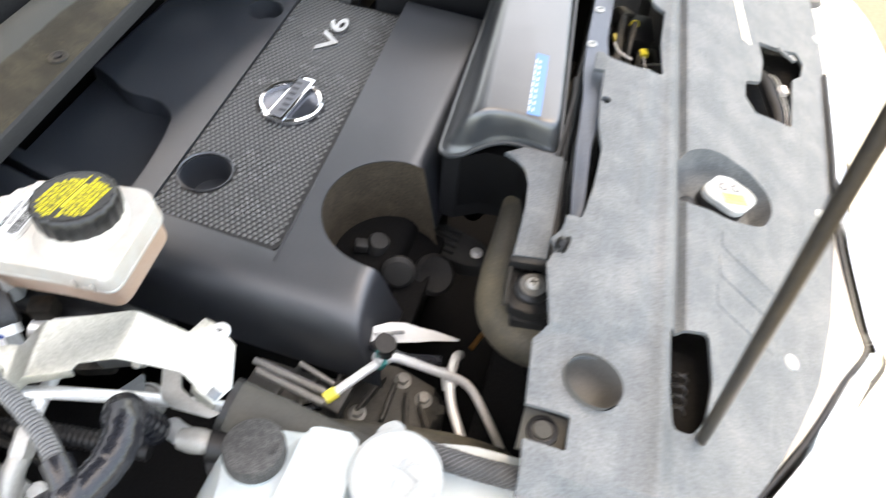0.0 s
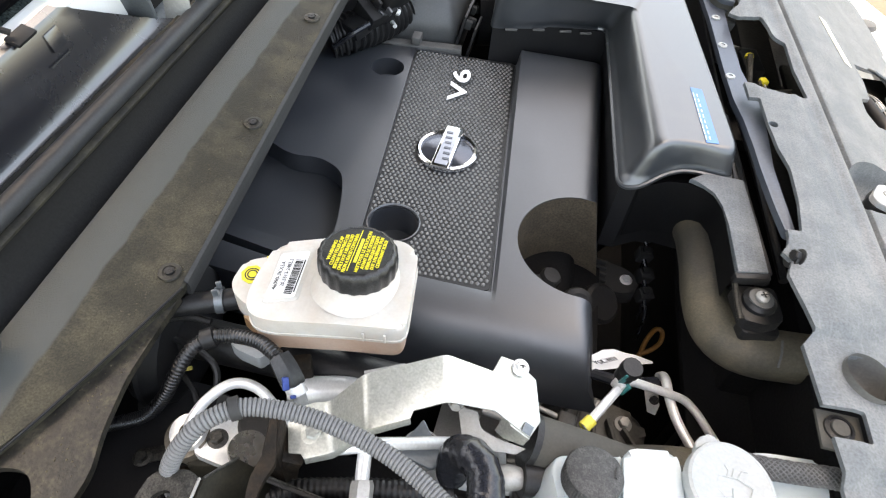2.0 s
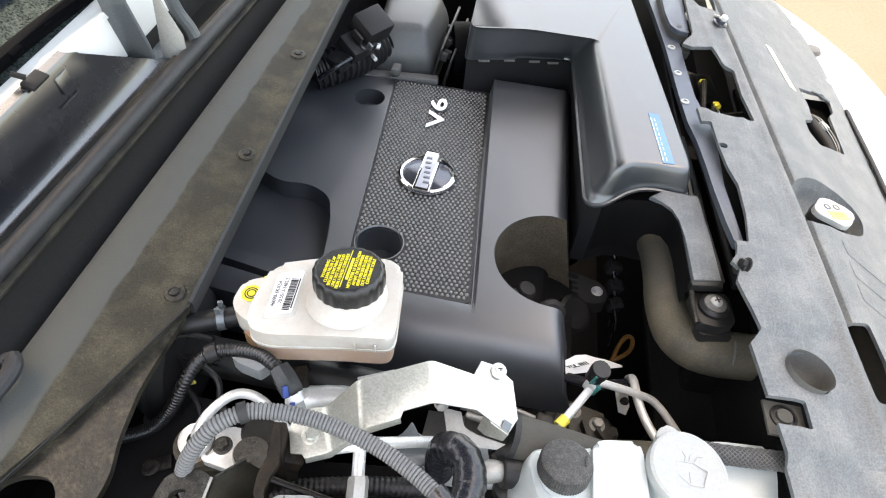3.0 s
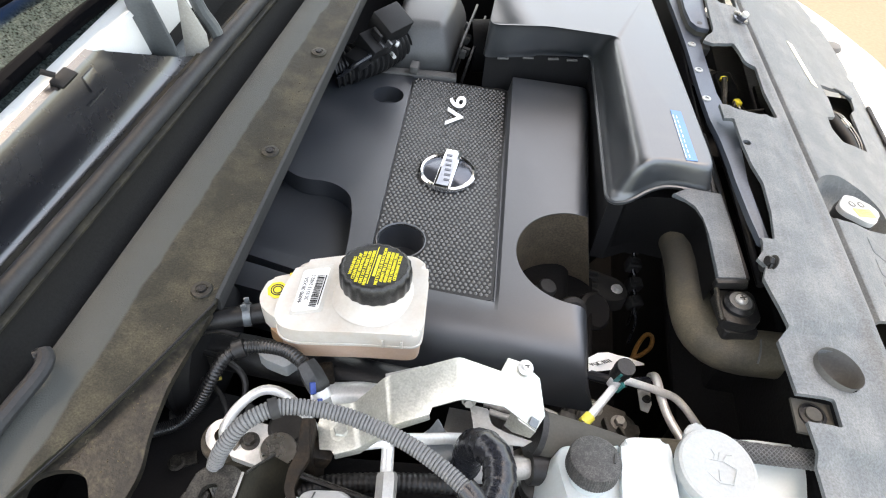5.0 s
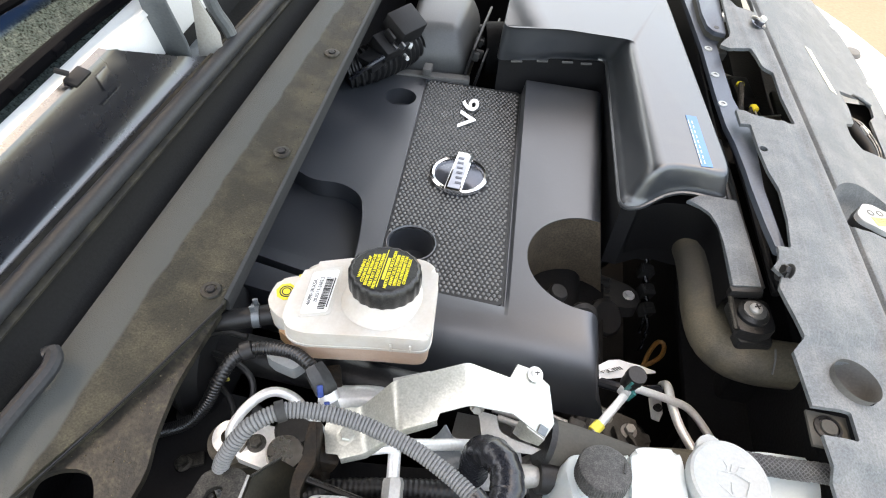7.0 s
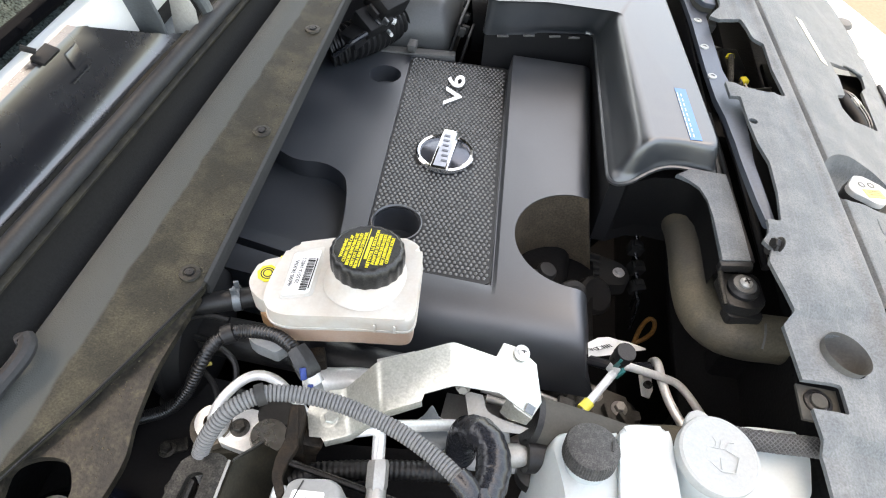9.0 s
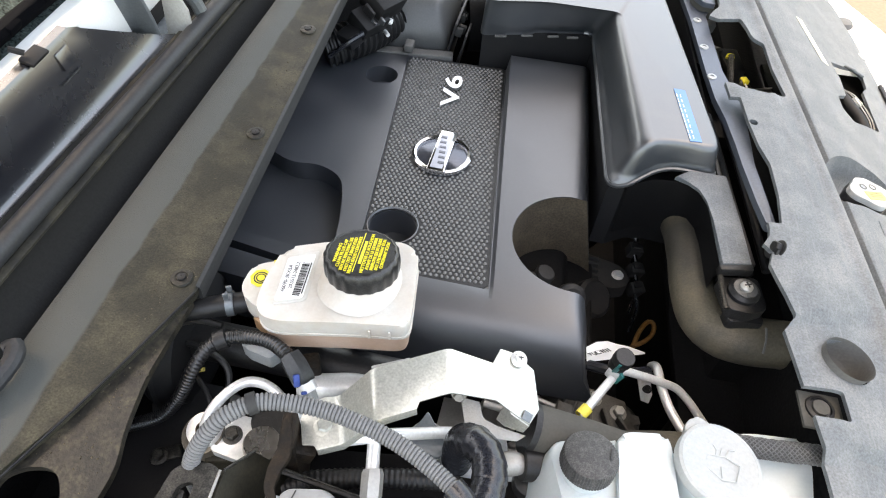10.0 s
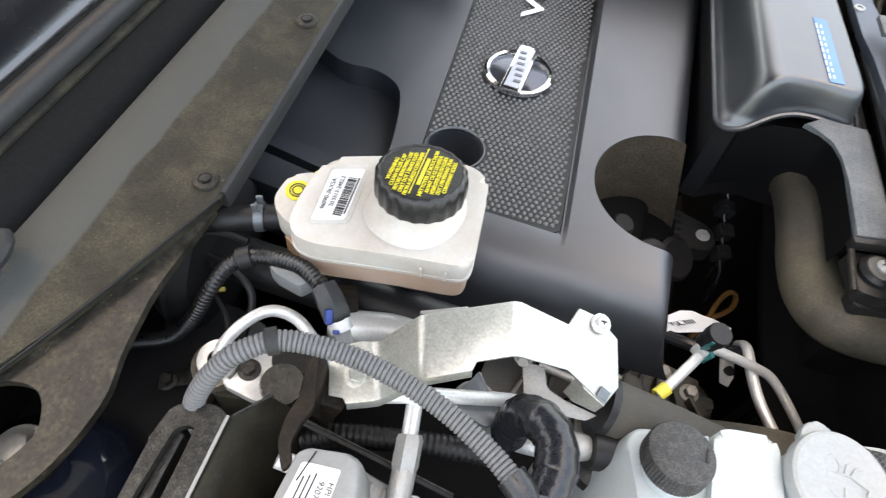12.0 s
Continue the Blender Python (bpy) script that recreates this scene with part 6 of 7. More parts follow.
def washer_filler():
    w = thing("washer_filler", "white washer fluid filler neck with a hinged round cap", "filler", (0.29, -0.39, 0.9))
    cx, cy, cz = 0.2885, -0.3925, 1.0090
    cap = part("cap", lathe([(0.031, -0.006), (0.0340, -0.004), (0.0345, 0.002), (0.0335, 0.0055), (0.0310, 0.0065), (0.0300, 0.0060), (0, 0.0060)], (cx, cy, cz), (0, 4, 0), seg=56), M_CAPWHITE, w, "grey-white round cap with an embossed washer symbol")
    part("tab", prism(rounded([(0.262, -0.370), (0.268, -0.356), (0.280, -0.353), (0.286, -0.362), (0.28, -0.375)], 0.005), 1.006, 1.0130, 0.002), M_CAPWHITE, cap)
    z = cz + 0.0062
    m = pose(cx, cy, 0, 0, 0, -8)

    def line(pts, r=0.0007):
        return tube([tuple(m @ Vector((x, y, z))) for x, y in pts], r, smooth=False, seg=6)

    glass = line([(-0.012, -0.006), (-0.010, 0.004), (0.004, 0.006), (0.016, 0.002), (0.013, -0.012), (0.002, -0.014), (-0.012, -0.006)])
    jets = [line([(-0.004, 0.004), (-0.003, 0.010), (-0.006, 0.014)]), line([(0.0, 0.006), (0.001, 0.013)]), line([(0.004, 0.006), (0.007, 0.013), (0.011, 0.014)]), line([(-0.012, 0.008), (-0.012, 0.013), (-0.009, 0.0155)]), line([(0.002, -0.012), (0.001, -0.003)])]
    part("symbol", join(glass, *jets), M_CAPWHITE, cap)
    part("neck", lathe([(0.026, -0.12), (0.030, -0.02), (0.031, 0.0)], (cx, cy, cz - 0.004), seg=36), M_TANK_COOL, w)
    part("body", prism(rounded([(0.300, -0.352), (0.335, -0.343), (0.383, -0.340), (0.384, -0.366), (0.378, -0.40), (0.34, -0.425), (0.300, -0.43)], 0.008), 0.90, 0.9800, 0.006, 3), M_TANK_COOL, w)
    return w


washer_filler()


BRAID = [(0.285, -0.3620, 0.985), (0.300, -0.3640, 0.995), (0.326, -0.3650, 0.998), (0.350, -0.3640, 0.998), (0.3780, -0.3610, 0.996), (0.41, -0.355, 0.985)]
bh = pipe_thing("braided_hose", "grey braided rubber hose beside the washer filler", "hose", BRAID, 0.0084, M_BRAID, step=0.0015, seg=16)


def braid(path, r, strands, twist):
    """Thin strands wound round a hose in both directions."""
    out = []
    for sense in (1, -1):
        for k in range(strands):
            pts = []
            up = None
            for i, p in enumerate(path):
                d = (path[min(i + 1, len(path) - 1)] - path[max(i - 1, 0)]).normalized()
                if up is None:
                    up = d.orthogonal().normalized()
                up = (up - d * up.dot(d)).normalized()
                a = sense * twist * i + 2 * math.pi * k / strands
                lift = r + 0.0003 * math.sin(i * 1.3 + k + sense)
                pts.append(tuple(p + (up * math.cos(a) + d.cross(up) * math.sin(a)) * lift))
            out.append(tube(pts, 0.0005, smooth=False, seg=4))
    return join(*out)


tagged(part("braid", braid(smooth_path(BRAID, 0.0015), 0.0085, 13, 0.17), M_BRAIDTHREAD, bh), "grey woven braid", kind="stuff")


# ---- valve block, frame and bracket at the near corner ----
vb = thing("valve_block", "bright cast valve block on a brown-stained cylinder", "valve block", (-0.125, -0.415, 0.88))
part("cylinder", lathe([(0.0200, -0.060), (0.0200, -0.004), (0.0185, 0)], (-0.1470, -0.4190, 0.944), (12, -6, 0), seg=36), M_STAINED, vb, "brown-stained cylinder")
part("ring", lathe([(0.0068, 0.003), (0.0150, 0.003), (0.0158, 0.0), (0.0158, -0.005), (0.0068, -0.005)], (-0.1450, -0.4165, 0.9480), (12, -6, 0), seg=36, close=False), M_ALU, vb, "bright flat ring")
part("plate", prism(rounded([(-0.142, -0.405), (-0.110, -0.394), (-0.093, -0.410), (-0.090, -0.428), (-0.104, -0.437), (-0.135, -0.432)], 0.005), 0.934, 0.944, 0.002), M_ALU, vb)
part("bolt", hexbolt((-0.1197, -0.4155, 0.9440), 0.0062, 0.007), M_GREYMETAL, vb)
part("silver_plug", lathe([(0.0165, -0.03), (0.0172, 0.0), (0.0160, 0.003), (0, 0.0035)], (-0.0905, -0.4195, 0.946), (0, 8, 0), seg=36), M_CASTMETAL, vb)
part("dark_plug", lathe([(0.019, -0.03), (0.019, 0.0), (0.016, 0.003), (0.0, 0.002)], (-0.0900, -0.3950, 0.944), seg=32), M_BLACK, vb)
part("lower_block", box((-0.110, -0.416, 0.905), (0.070, 0.034, 0.055), (0, 0, 12), bevel=0.004), M_OLIVE, vb)

fr = thing("slotted_frame", "worn black metal frame plate with a long slot", "frame", (-0.11, -0.52, 0.98))
pl = part("plate", prism(rounded([(-0.1235, -0.4780), (-0.1149, -0.4735), (-0.0992, -0.4700), (-0.0898, -0.4735), (-0.0892, -0.5220), (-0.0890, -0.62), (-0.127, -0.62), (-0.1252, -0.531), (-0.1260, -0.495)], 0.004), 1.022, 1.0285, 0.0015), M_GREYMETAL, fr)
carve(pl, [prism(rounded([(-0.1153, -0.4910), (-0.1100, -0.4865), (-0.1039, -0.4865), (-0.1030, -0.5240), (-0.102, -0.61), (-0.1195, -0.61), (-0.1176, -0.5286)], 0.003), 0.9, 1.1)])
part("bright_edge", tube([(-0.0896, -0.4740, 1.0283), (-0.0894, -0.500, 1.0283), (-0.0892, -0.530, 1.0283), (-0.0890, -0.60, 1.0283)], 0.0012, seg=8), M_CAST, fr)
part("side_wall", sheet([[(-0.0868, -0.474, 1.026), (-0.0868, -0.62, 1.026), (-0.052, -0.62, 0.89), (-0.052, -0.466, 0.90)], [(-0.0868, -0.474, 1.026), (-0.077, -0.448, 1.005), (-0.054, -0.440, 0.95), (-0.052, -0.466, 0.90)]], 0.003, 0.0008), M_OLIVE, fr, "grimy brown side wall")
part("end_edge", tube([(-0.0872, -0.4735, 1.0275), (-0.082, -0.460, 1.016), (-0.0765, -0.4475, 1.0055)], 0.0012, seg=8), M_GREYMETAL, fr)
part("foot", box((-0.120, -0.515, 0.985), (0.006, 0.05, 0.075), (0, 10, 0), bevel=0.002), M_GREYMETAL, fr)
part("bolt", hexbolt((-0.131, -0.494, 1.000), 0.006, 0.006, (0, -30, 0)), M_GREYMETAL, fr)

rb = thing("rusty_arm", "rusty brown steel arm bent over the valve block", "bracket", (-0.05, -0.46, 0.98))
arm = [(-0.0560, -0.4160), (-0.0600, -0.4230), (-0.0560, -0.4440), (-0.0590, -0.4620), (-0.0575, -0.4770), (-0.0480, -0.4930), (-0.0440, -0.4860), (-0.0500, -0.4760), (-0.0490, -0.4640), (-0.0450, -0.4510), (-0.0490, -0.4380)]
part("arm", prism(rounded(arm, 0.004), 1.014, 1.0200, 0.0015), M_RUST, rb)
part("leg", box((-0.0545, -0.430, 0.965), (0.012, 0.030, 0.104), (0, 0, 8), bevel=0.002), M_RUST, rb)
part("knuckle", box((-0.046, -0.432, 0.985), (0.022, 0.018, 0.022), (0, 20, 8), bevel=0.004), M_RUST, rb)

ab = thing("actuator_box", "grey cast actuator box with a white printed label", "actuator", (-0.02, -0.52, 0.9))
top = rounded([(-0.0442, -0.4785), (-0.0385, -0.4738), (-0.0110, -0.4700), (-0.0045, -0.4740), (0.0010, -0.4900), (-0.0050, -0.62), (-0.056, -0.62)], 0.003, 3)
rings = []
for z, gx in ((0.88, 0.008), (0.96, 0.006), (1.012, 0.001), (1.0175, -0.0015), (1.019, -0.004)):
    rings.append([(x + (gx if x > -0.03 else -0.2 * gx), y + (0.3 * gx if y > -0.5 else 0), z) for x, y in top])
part("housing", loft(rings), M_HOUSING, ab)
lb = part("label", prism(rounded([(-0.0385, -0.4835), (-0.0147, -0.4815), (-0.0150, -0.5580), (-0.0450, -0.5580)], 0.002), 1.0192, 1.0199), M_LABEL, ab, "white label with black print")
lm = pose(-0.0305, -0.5125, 1.0203, 0, 0, -94)
lettering("HPI US1022", 0.0052, lm @ pose(-0.0105, 0.0118, 0), M_INK, lb, 0.0001)
lettering("9207 13LA", 0.0052, lm @ pose(-0.0105, 0.0062, 0), M_INK, lb, 0.0001)
for k in range(3):
    b = box((-0.009 - 0.001 * k, 0.0012 - 0.0032 * k, 0), (0.032 - 0.006 * k, 0.0009, 0.0003))
    b.transform(lm)
    part("print_bar", b, M_INK, lb)
for k in range(12):
    b = box((0.026 + 0.0013 * k, 0.0, 0), (0.0007 if k % 3 else 0.0010, 0.012, 0.0003))
    b.transform(lm)
    part("code_bar", b, M_INK, lb)
part("lid_seam", tube([(-0.0330, -0.4755, 1.0195), (-0.0375, -0.495, 1.0197)], 0.0006, smooth=False, seg=6), M_INK, ab)
part("side_screw", lathe([(0.006, 0), (0.006, 0.012)], (-0.0435, -0.4850, 1.009), (0, -70, 0), seg=20), M_ALU, ab)
plug = part("plug_housing", box((0.022, -0.540, 0.951), (0.078, 0.085, 0.044), (0, 3, -8), bevel=0.004), M_CAPWORN, ab, "black multi-pin plug")
for x, y, sx, sy, sz in ((0.000, -0.507, 0.026, 0.022, 0.016), (0.026, -0.503, 0.022, 0.020, 0.014), (0.050, -0.512, 0.018, 0.026, 0.012), (0.014, -0.532, 0.056, 0.014, 0.012), (0.014, -0.555, 0.060, 0.016, 0.016)):
    part("plug_rib", box((x, y, 0.977), (sx, sy, sz), (0, 3, -8), bevel=0.002), M_CAPWORN, plug)
part("pin_window", box((-0.003, -0.509, 0.9855), (0.013, 0.009, 0.003), (0, 3, -8), bevel=0.0006), M_INK, plug)
part("pin", box((-0.003, -0.511, 0.9865), (0.006, 0.004, 0.003), (0, 3, -8), bevel=0.0006), M_YELLOW, plug)
part("connector_shell", box((0.006, -0.480, 0.968), (0.040, 0.020, 0.018), (0, 8, -10), bevel=0.003), M_HOUSING, ab, "grey connector shell")
for k in range(4):
    part("shell_rib", box((-0.008 + 0.009 * k, -0.480 - 0.0012 * k, 0.9785 - 0.0012 * k), (0.004, 0.016, 0.004), (0, 8, -10), bevel=0.001), M_HOUSING, ab)
part("screw_head", hexbolt((0.031, -0.478, 0.962), 0.006, 0.006), M_ALU, ab)
part("plug_lock", box((0.0345, -0.5120, 0.982), (0.009, 0.016, 0.008), (0, 4, -28), bevel=0.0025), M_YELLOW, ab, "yellow plug lock")
part("plug_lock", box((0.0590, -0.5060, 0.975), (0.010, 0.016, 0.010), (0, 4, -28), bevel=0.0025), M_RED, ab, "red plug lock")

dk = thing("dark_stay_bar", "black steel stay bar with a worn bright edge", "bar", (-0.03, -0.45, 0.96))
part("bar", sheet([[(-0.062, -0.448, 0.981), (0.055, -0.460, 0.960), (0.055, -0.452, 0.925), (-0.062, -0.438, 0.945)]], 0.004, 0.0008), M_BLACK, dk)
part("worn_edge", tube([(-0.062, -0.448, 0.982), (-0.02, -0.4525, 0.974), (0.055, -0.4605, 0.9605)], 0.0010, seg=6), M_GREYMETAL, dk)
el = thing("coolant_elbow", "bare aluminium elbow pipe with swaged beads", "pipe", (0.08, -0.39, 0.9))
part("tube", tube([(0.066, -0.384, 0.885), (0.080, -0.391, 0.908), (0.096, -0.395, 0.918), (0.116, -0.395, 0.924), (0.145, -0.390, 0.926)], 0.0095, seg=18), M_ALU, el)
for x in (0.128, 0.138):
    part("bead", tube([(x, -0.393, 0.925), (x + 0.0045, -0.392, 0.9255)], 0.0112, smooth=False, seg=18), M_ALU, el)


# ---- far end of the bay ----
def air_cleaner():
    a = thing("air_cleaner", "dark grey plastic air cleaner housing behind the engine", "air cleaner", (-0.08, 0.35, 0.85))
    bm = loft([[(x, y, z) for x, y in pts] for z, pts in ((0.84, [(-0.15, 0.285), (-0.035, 0.300), (-0.030, 0.46), (-0.15, 0.46)]), (0.93, [(-0.145, 0.283), (-0.034, 0.298), (-0.030, 0.46), (-0.15, 0.46)]), (0.975, [(-0.130, 0.315), (-0.055, 0.322), (-0.050, 0.45), (-0.14, 0.45)]))])
    bmesh.ops.bevel(bm, geom=bm.edges[:], offset=0.012, segments=3, profile=0.5, affect="EDGES", clamp_overlap=True)
    part("housing", bm, M_CLEANER, a)
    for x, h in ((-0.027, 0.105), (-0.008, 0.085)):
        part("flange", box((x, 0.355, 0.912 + (h - 0.105) * 0.5), (0.0045, 0.15, h), (0, 12, -4), bevel=0.0015), M_BLACK, a, "thin black flange plate")
    for k in range(6):
        part("clip", box((-0.019 + 0.004 * (k % 2), 0.290 + 0.022 * k, 0.945 - 0.008 * (k % 2)), (0.014, 0.008, 0.014), (0, 12, 0), bevel=0.0015), M_LIP, a)
    part("coupler", tube([(-0.012, 0.36, 0.92), (0.03, 0.37, 0.92)], 0.045, smooth=False, seg=24), M_DEEP, a)
    return a


air_cleaner()

bl = thing("intake_bellows", "black ribbed rubber intake bellows", "bellows", (-0.17, 0.25, 0.9))
part("bellows", tube([(-0.215, 0.205, 0.935), (-0.185, 0.225, 0.94), (-0.155, 0.262, 0.94), (-0.13, 0.31, 0.94)], 0.030, 0.0025, 24, rf=ribbed(4, 0.14)), M_RUBBER, bl)
part("clamp", tube([(-0.150, 0.262, 0.966), (-0.135, 0.258, 0.968), (-0.120, 0.262, 0.962)], 0.005, seg=8), M_ALU, bl, "bright metal clamp")
part("clamp_screw", lathe([(0.0032, 0), (0.0032, 0.016)], (-0.128, 0.245, 0.955), (80, 0, 30), seg=10), M_ALU, bl)

rbx = thing("relay_box", "black plastic relay box above the bellows", "relay box", (-0.13, 0.24, 0.97))
part("body", box((-0.132, 0.255, 1.000), (0.044, 0.052, 0.036), (0, 28, -32), bevel=0.003), M_DARKSIDE, rbx)
part("base", box((-0.150, 0.232, 0.978), (0.040, 0.050, 0.026), (0, 28, -32), bevel=0.003), M_DARKSIDE, rbx)
for k in range(3):
    part("socket", box((-0.125 - 0.014 * k, 0.214 + 0.004 * k, 0.990 - 0.008 * k), (0.010, 0.004, 0.010), (0, 28, -32), bevel=0.001), M_BOX, rbx)
part("latch", box((-0.146, 0.222, 0.998), (0.020, 0.005, 0.014), (0, 28, -32), bevel=0.001), M_BLACK, rbx)
part("plug", box((-0.172, 0.205, 0.962), (0.030, 0.030, 0.022), (10, 0, -30), bevel=0.003), M_BLACK, rbx)
part("wire", tube([(-0.150, 0.200, 0.975), (-0.170, 0.185, 0.965), (-0.20, 0.18, 0.94)], 0.004, seg=8), M_TAPE, rbx)

solo("grey_support_bar", box((-0.092, 0.268, 0.905), (0.14, 0.018, 0.016), (0, 0, 6), bevel=0.003), M_COWL_GREY, "pale grey bar behind the engine cover", "bar")

# ---- gap between engine and radiator ----
oc = thing("oil_filler_cap", "amber-brown oil filler cap deep beside the engine", "cap", (0.256, 0.078, 0.75))
part("cap", lathe([(0.018, 0), (0.018, 0.02), (0.014, 0.026), (0, 0.026)], (0.2560, 0.0780, 0.776), (10, 20, 0), seg=24, ribs=8, amp=0.002), M_BROWNCAP, oc)
part("stem", lathe([(0.016, -0.05), (0.015, 0.0)], (0.2560, 0.0780, 0.776), (10, 20, 0), seg=20), M_DEEP, oc)

mb = thing("engine_mount_bracket", "black ribbed engine bracket with a bright bolt", "bracket", (0.25, -0.03, 0.76))
part("arm", prism(rounded([(0.205, 0.005), (0.240, -0.002), (0.275, -0.012), (0.290, -0.028), (0.285, -0.050), (0.262, -0.056), (0.215, -0.050), (0.200, -0.030)], 0.008), 0.770, 0.794, 0.004), M_LIP, mb)
for k in range(4):
    part("rib", box((0.226, -0.008 - 0.011 * k, 0.797), (0.036, 0.004, 0.008), (0, 0, -8), bevel=0.001), M_LIP, mb)
part("bolt", hexbolt((0.272, -0.031, 0.794), 0.006, 0.006), M_ALU, mb)

yl = thing("dipstick_loop", "amber plastic dipstick loop", "dipstick", (0.32, -0.08, 0.70))
part("loop", tube([(0.312, -0.100, 0.725), (0.318, -0.082, 0.735), (0.329, -0.066, 0.742), (0.338, -0.068, 0.742), (0.337, -0.082, 0.736), (0.325, -0.094, 0.730), (0.312, -0.100, 0.725)], 0.0035, seg=8), M_BROWNCAP, yl)
part("stem", tube([(0.312, -0.100, 0.725), (0.300, -0.120, 0.70)], 0.004, smooth=False, seg=8), M_BROWNCAP, yl)

for i, (x, y, z) in enumerate(((0.298, 0.055, 0.80), (0.299, 0.025, 0.79), (0.302, -0.005, 0.78), (0.304, -0.032, 0.77))):
    wp = thing("wiring_plug", "black wiring plug in the gap beside the engine", "plug", (x, y, z), group="wiring plugs beside the engine")
    part("body", box((x, y, z), (0.022, 0.018, 0.02), (5 * i, 10, 8 * i), bevel=0.003), M_LIP, wp)
    part("latch", box((x, y, z + 0.012), (0.012, 0.010, 0.004), (5 * i, 10, 8 * i), bevel=0.001), M_LIP, wp)
    part("wire", tube([(x, y - 0.008, z), (x + 0.006, y - 0.022, z - 0.014), (x + 0.004, y - 0.04, z - 0.05)], 0.003, seg=8), M_TAPE, wp)

rt = thing("radiator_side_tank", "black ribbed radiator side tank under the hose", "radiator tank", (0.40, -0.20, 0.40))
part("tank", box((0.405, -0.180, 0.66), (0.075, 0.034, 0.42), bevel=0.006), M_DEEP, rt)
for x in (0.366, 0.384, 0.402, 0.420):
    part("rib", box((x, -0.201, 0.63), (0.005, 0.012, 0.35), bevel=0.0012), M_LIP, rt)
part("drain_clip", box((0.386, -0.212, 0.76), (0.012, 0.010, 0.022), bevel=0.002), M_BLACK, rt)

# ---- latch and lamp parts seen through the support cover ----
la = thing("hood_latch", "hood latch with yellow-tipped levers in its opening", "latch", (0.40, 0.2, 0.9))
# Added near-black floor, so that the latch opening looks deeply shaded.
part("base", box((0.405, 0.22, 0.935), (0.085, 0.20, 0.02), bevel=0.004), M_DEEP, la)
part("plate", box((0.425, 0.165, 0.965), (0.055, 0.012, 0.03), (10, 0, 8), bevel=0.002), M_COWL_GREY, la)
part("lever", tube([(0.392, 0.180, 0.955), (0.385, 0.205, 0.985), (0.384, 0.240, 1.000)], 0.0042, seg=10), M_GREYMETAL, la)
part("lever_tip", lathe([(0.0065, 0), (0.005, 0.005), (0.0, 0.007)], (0.384, 0.240, 0.996), (-50, 0, 0), seg=12), M_YELLOW, la, "yellow tip")
part("lever", tube([(0.405, 0.17, 0.955), (0.400, 0.195, 0.980), (0.402, 0.205, 0.985)], 0.0038, seg=10), M_GREYMETAL, la)
part("lever_tip", box((0.404, 0.203, 0.985), (0.010, 0.012, 0.008), (0, 0, 20), bevel=0.002), M_YELLOW, la, "yellow tip")
part("lock_plate", prism([(0.4028, 0.1701), (0.4523, 0.1902), (0.450, 0.2148), (0.4022, 0.1952)], 0.966, 0.972, 0.0015), M_CASTDARK, la, "worn steel lock plate")
part("plate_edge", tube([(0.4022, 0.1952, 0.973), (0.450, 0.2148, 0.973)], 0.0012, smooth=False, seg=6), M_CAST, la)
part("yellow_clip", box((0.3674, 0.2343, 0.975), (0.008, 0.016, 0.008), (0, 0, 15), bevel=0.002), M_PALEYELLOW, la, "pale yellow clip")
part("release_rod", tube([(0.366, 0.215, 0.982), (0.374, 0.195, 0.985), (0.392, 0.186, 0.984)], 0.0016, seg=6), M_ALU, la)
part("spring", tube([(0.404, 0.200, 0.985), (0.414, 0.170, 0.978), (0.418, 0.150, 0.975)], 0.0013, seg=6), M_ALU, la)
part("striker_tube", lathe([(0.016, -0.02), (0.017, 0.02), (0.014, 0.024), (0, 0.022)], (0.372, 0.290, 0.965), (70, 0, 20), seg=24), M_GREYMETAL, la)
part("spool", lathe([(0.012, -0.012), (0.012, 0.012)], (0.378, 0.172, 0.965), (0, 90, 40), seg=20), M_BLACK, la)

hl = thing("horn_bracket", "black bracket, with pale blocks for the light seen below the lamp opening", "bracket", (0.58, 0.24, 0.88))
part("strap", tube([(0.572, 0.290, 0.935), (0.574, 0.262, 0.946), (0.580, 0.232, 0.948), (0.590, 0.204, 0.944), (0.596, 0.176, 0.934)], 0.0085, seg=12), M_DARKSIDE, hl)
for k in (0, 1):
    part("trim_line", tube([(0.580 + 0.005 * k, 0.285, 0.944), (0.583 + 0.005 * k, 0.258, 0.954), (0.589 + 0.005 * k, 0.230, 0.955), (0.598 + 0.004 * k, 0.203, 0.950), (0.603 + 0.003 * k, 0.178, 0.940)], 0.0009, seg=6), M_CAST, hl)
part("grey_tab", box((0.590, 0.300, 0.968), (0.024, 0.028, 0.003), (-25, 20, -12), bevel=0.0008), M_SUPPORT, hl)
# Pale blocks added for the bright light that shows from beneath.
part("pale_piece", box((0.557, 0.290, 0.945), (0.010, 0.014, 0.008), (0, 10, 20), bevel=0.003), M_CAPWHITE, hl)
part("pale_piece", box((0.600, 0.262, 0.940), (0.010, 0.016, 0.008), (0, 10, 20), bevel=0.002), M_LABEL, hl)
part("pale_piece", box((0.572, 0.186, 0.940), (0.010, 0.010, 0.008), (0, 10, 30), bevel=0.003), M_CAPWHITE, hl)
part("pale_piece", box((0.590, 0.172, 0.936), (0.010, 0.010, 0.008), (0, 10, 30), bevel=0.002), M_LABEL, hl)
# Added near-black sheet: closes the lamp opening with painted shade.
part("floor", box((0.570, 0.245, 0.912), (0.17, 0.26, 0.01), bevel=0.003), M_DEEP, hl)

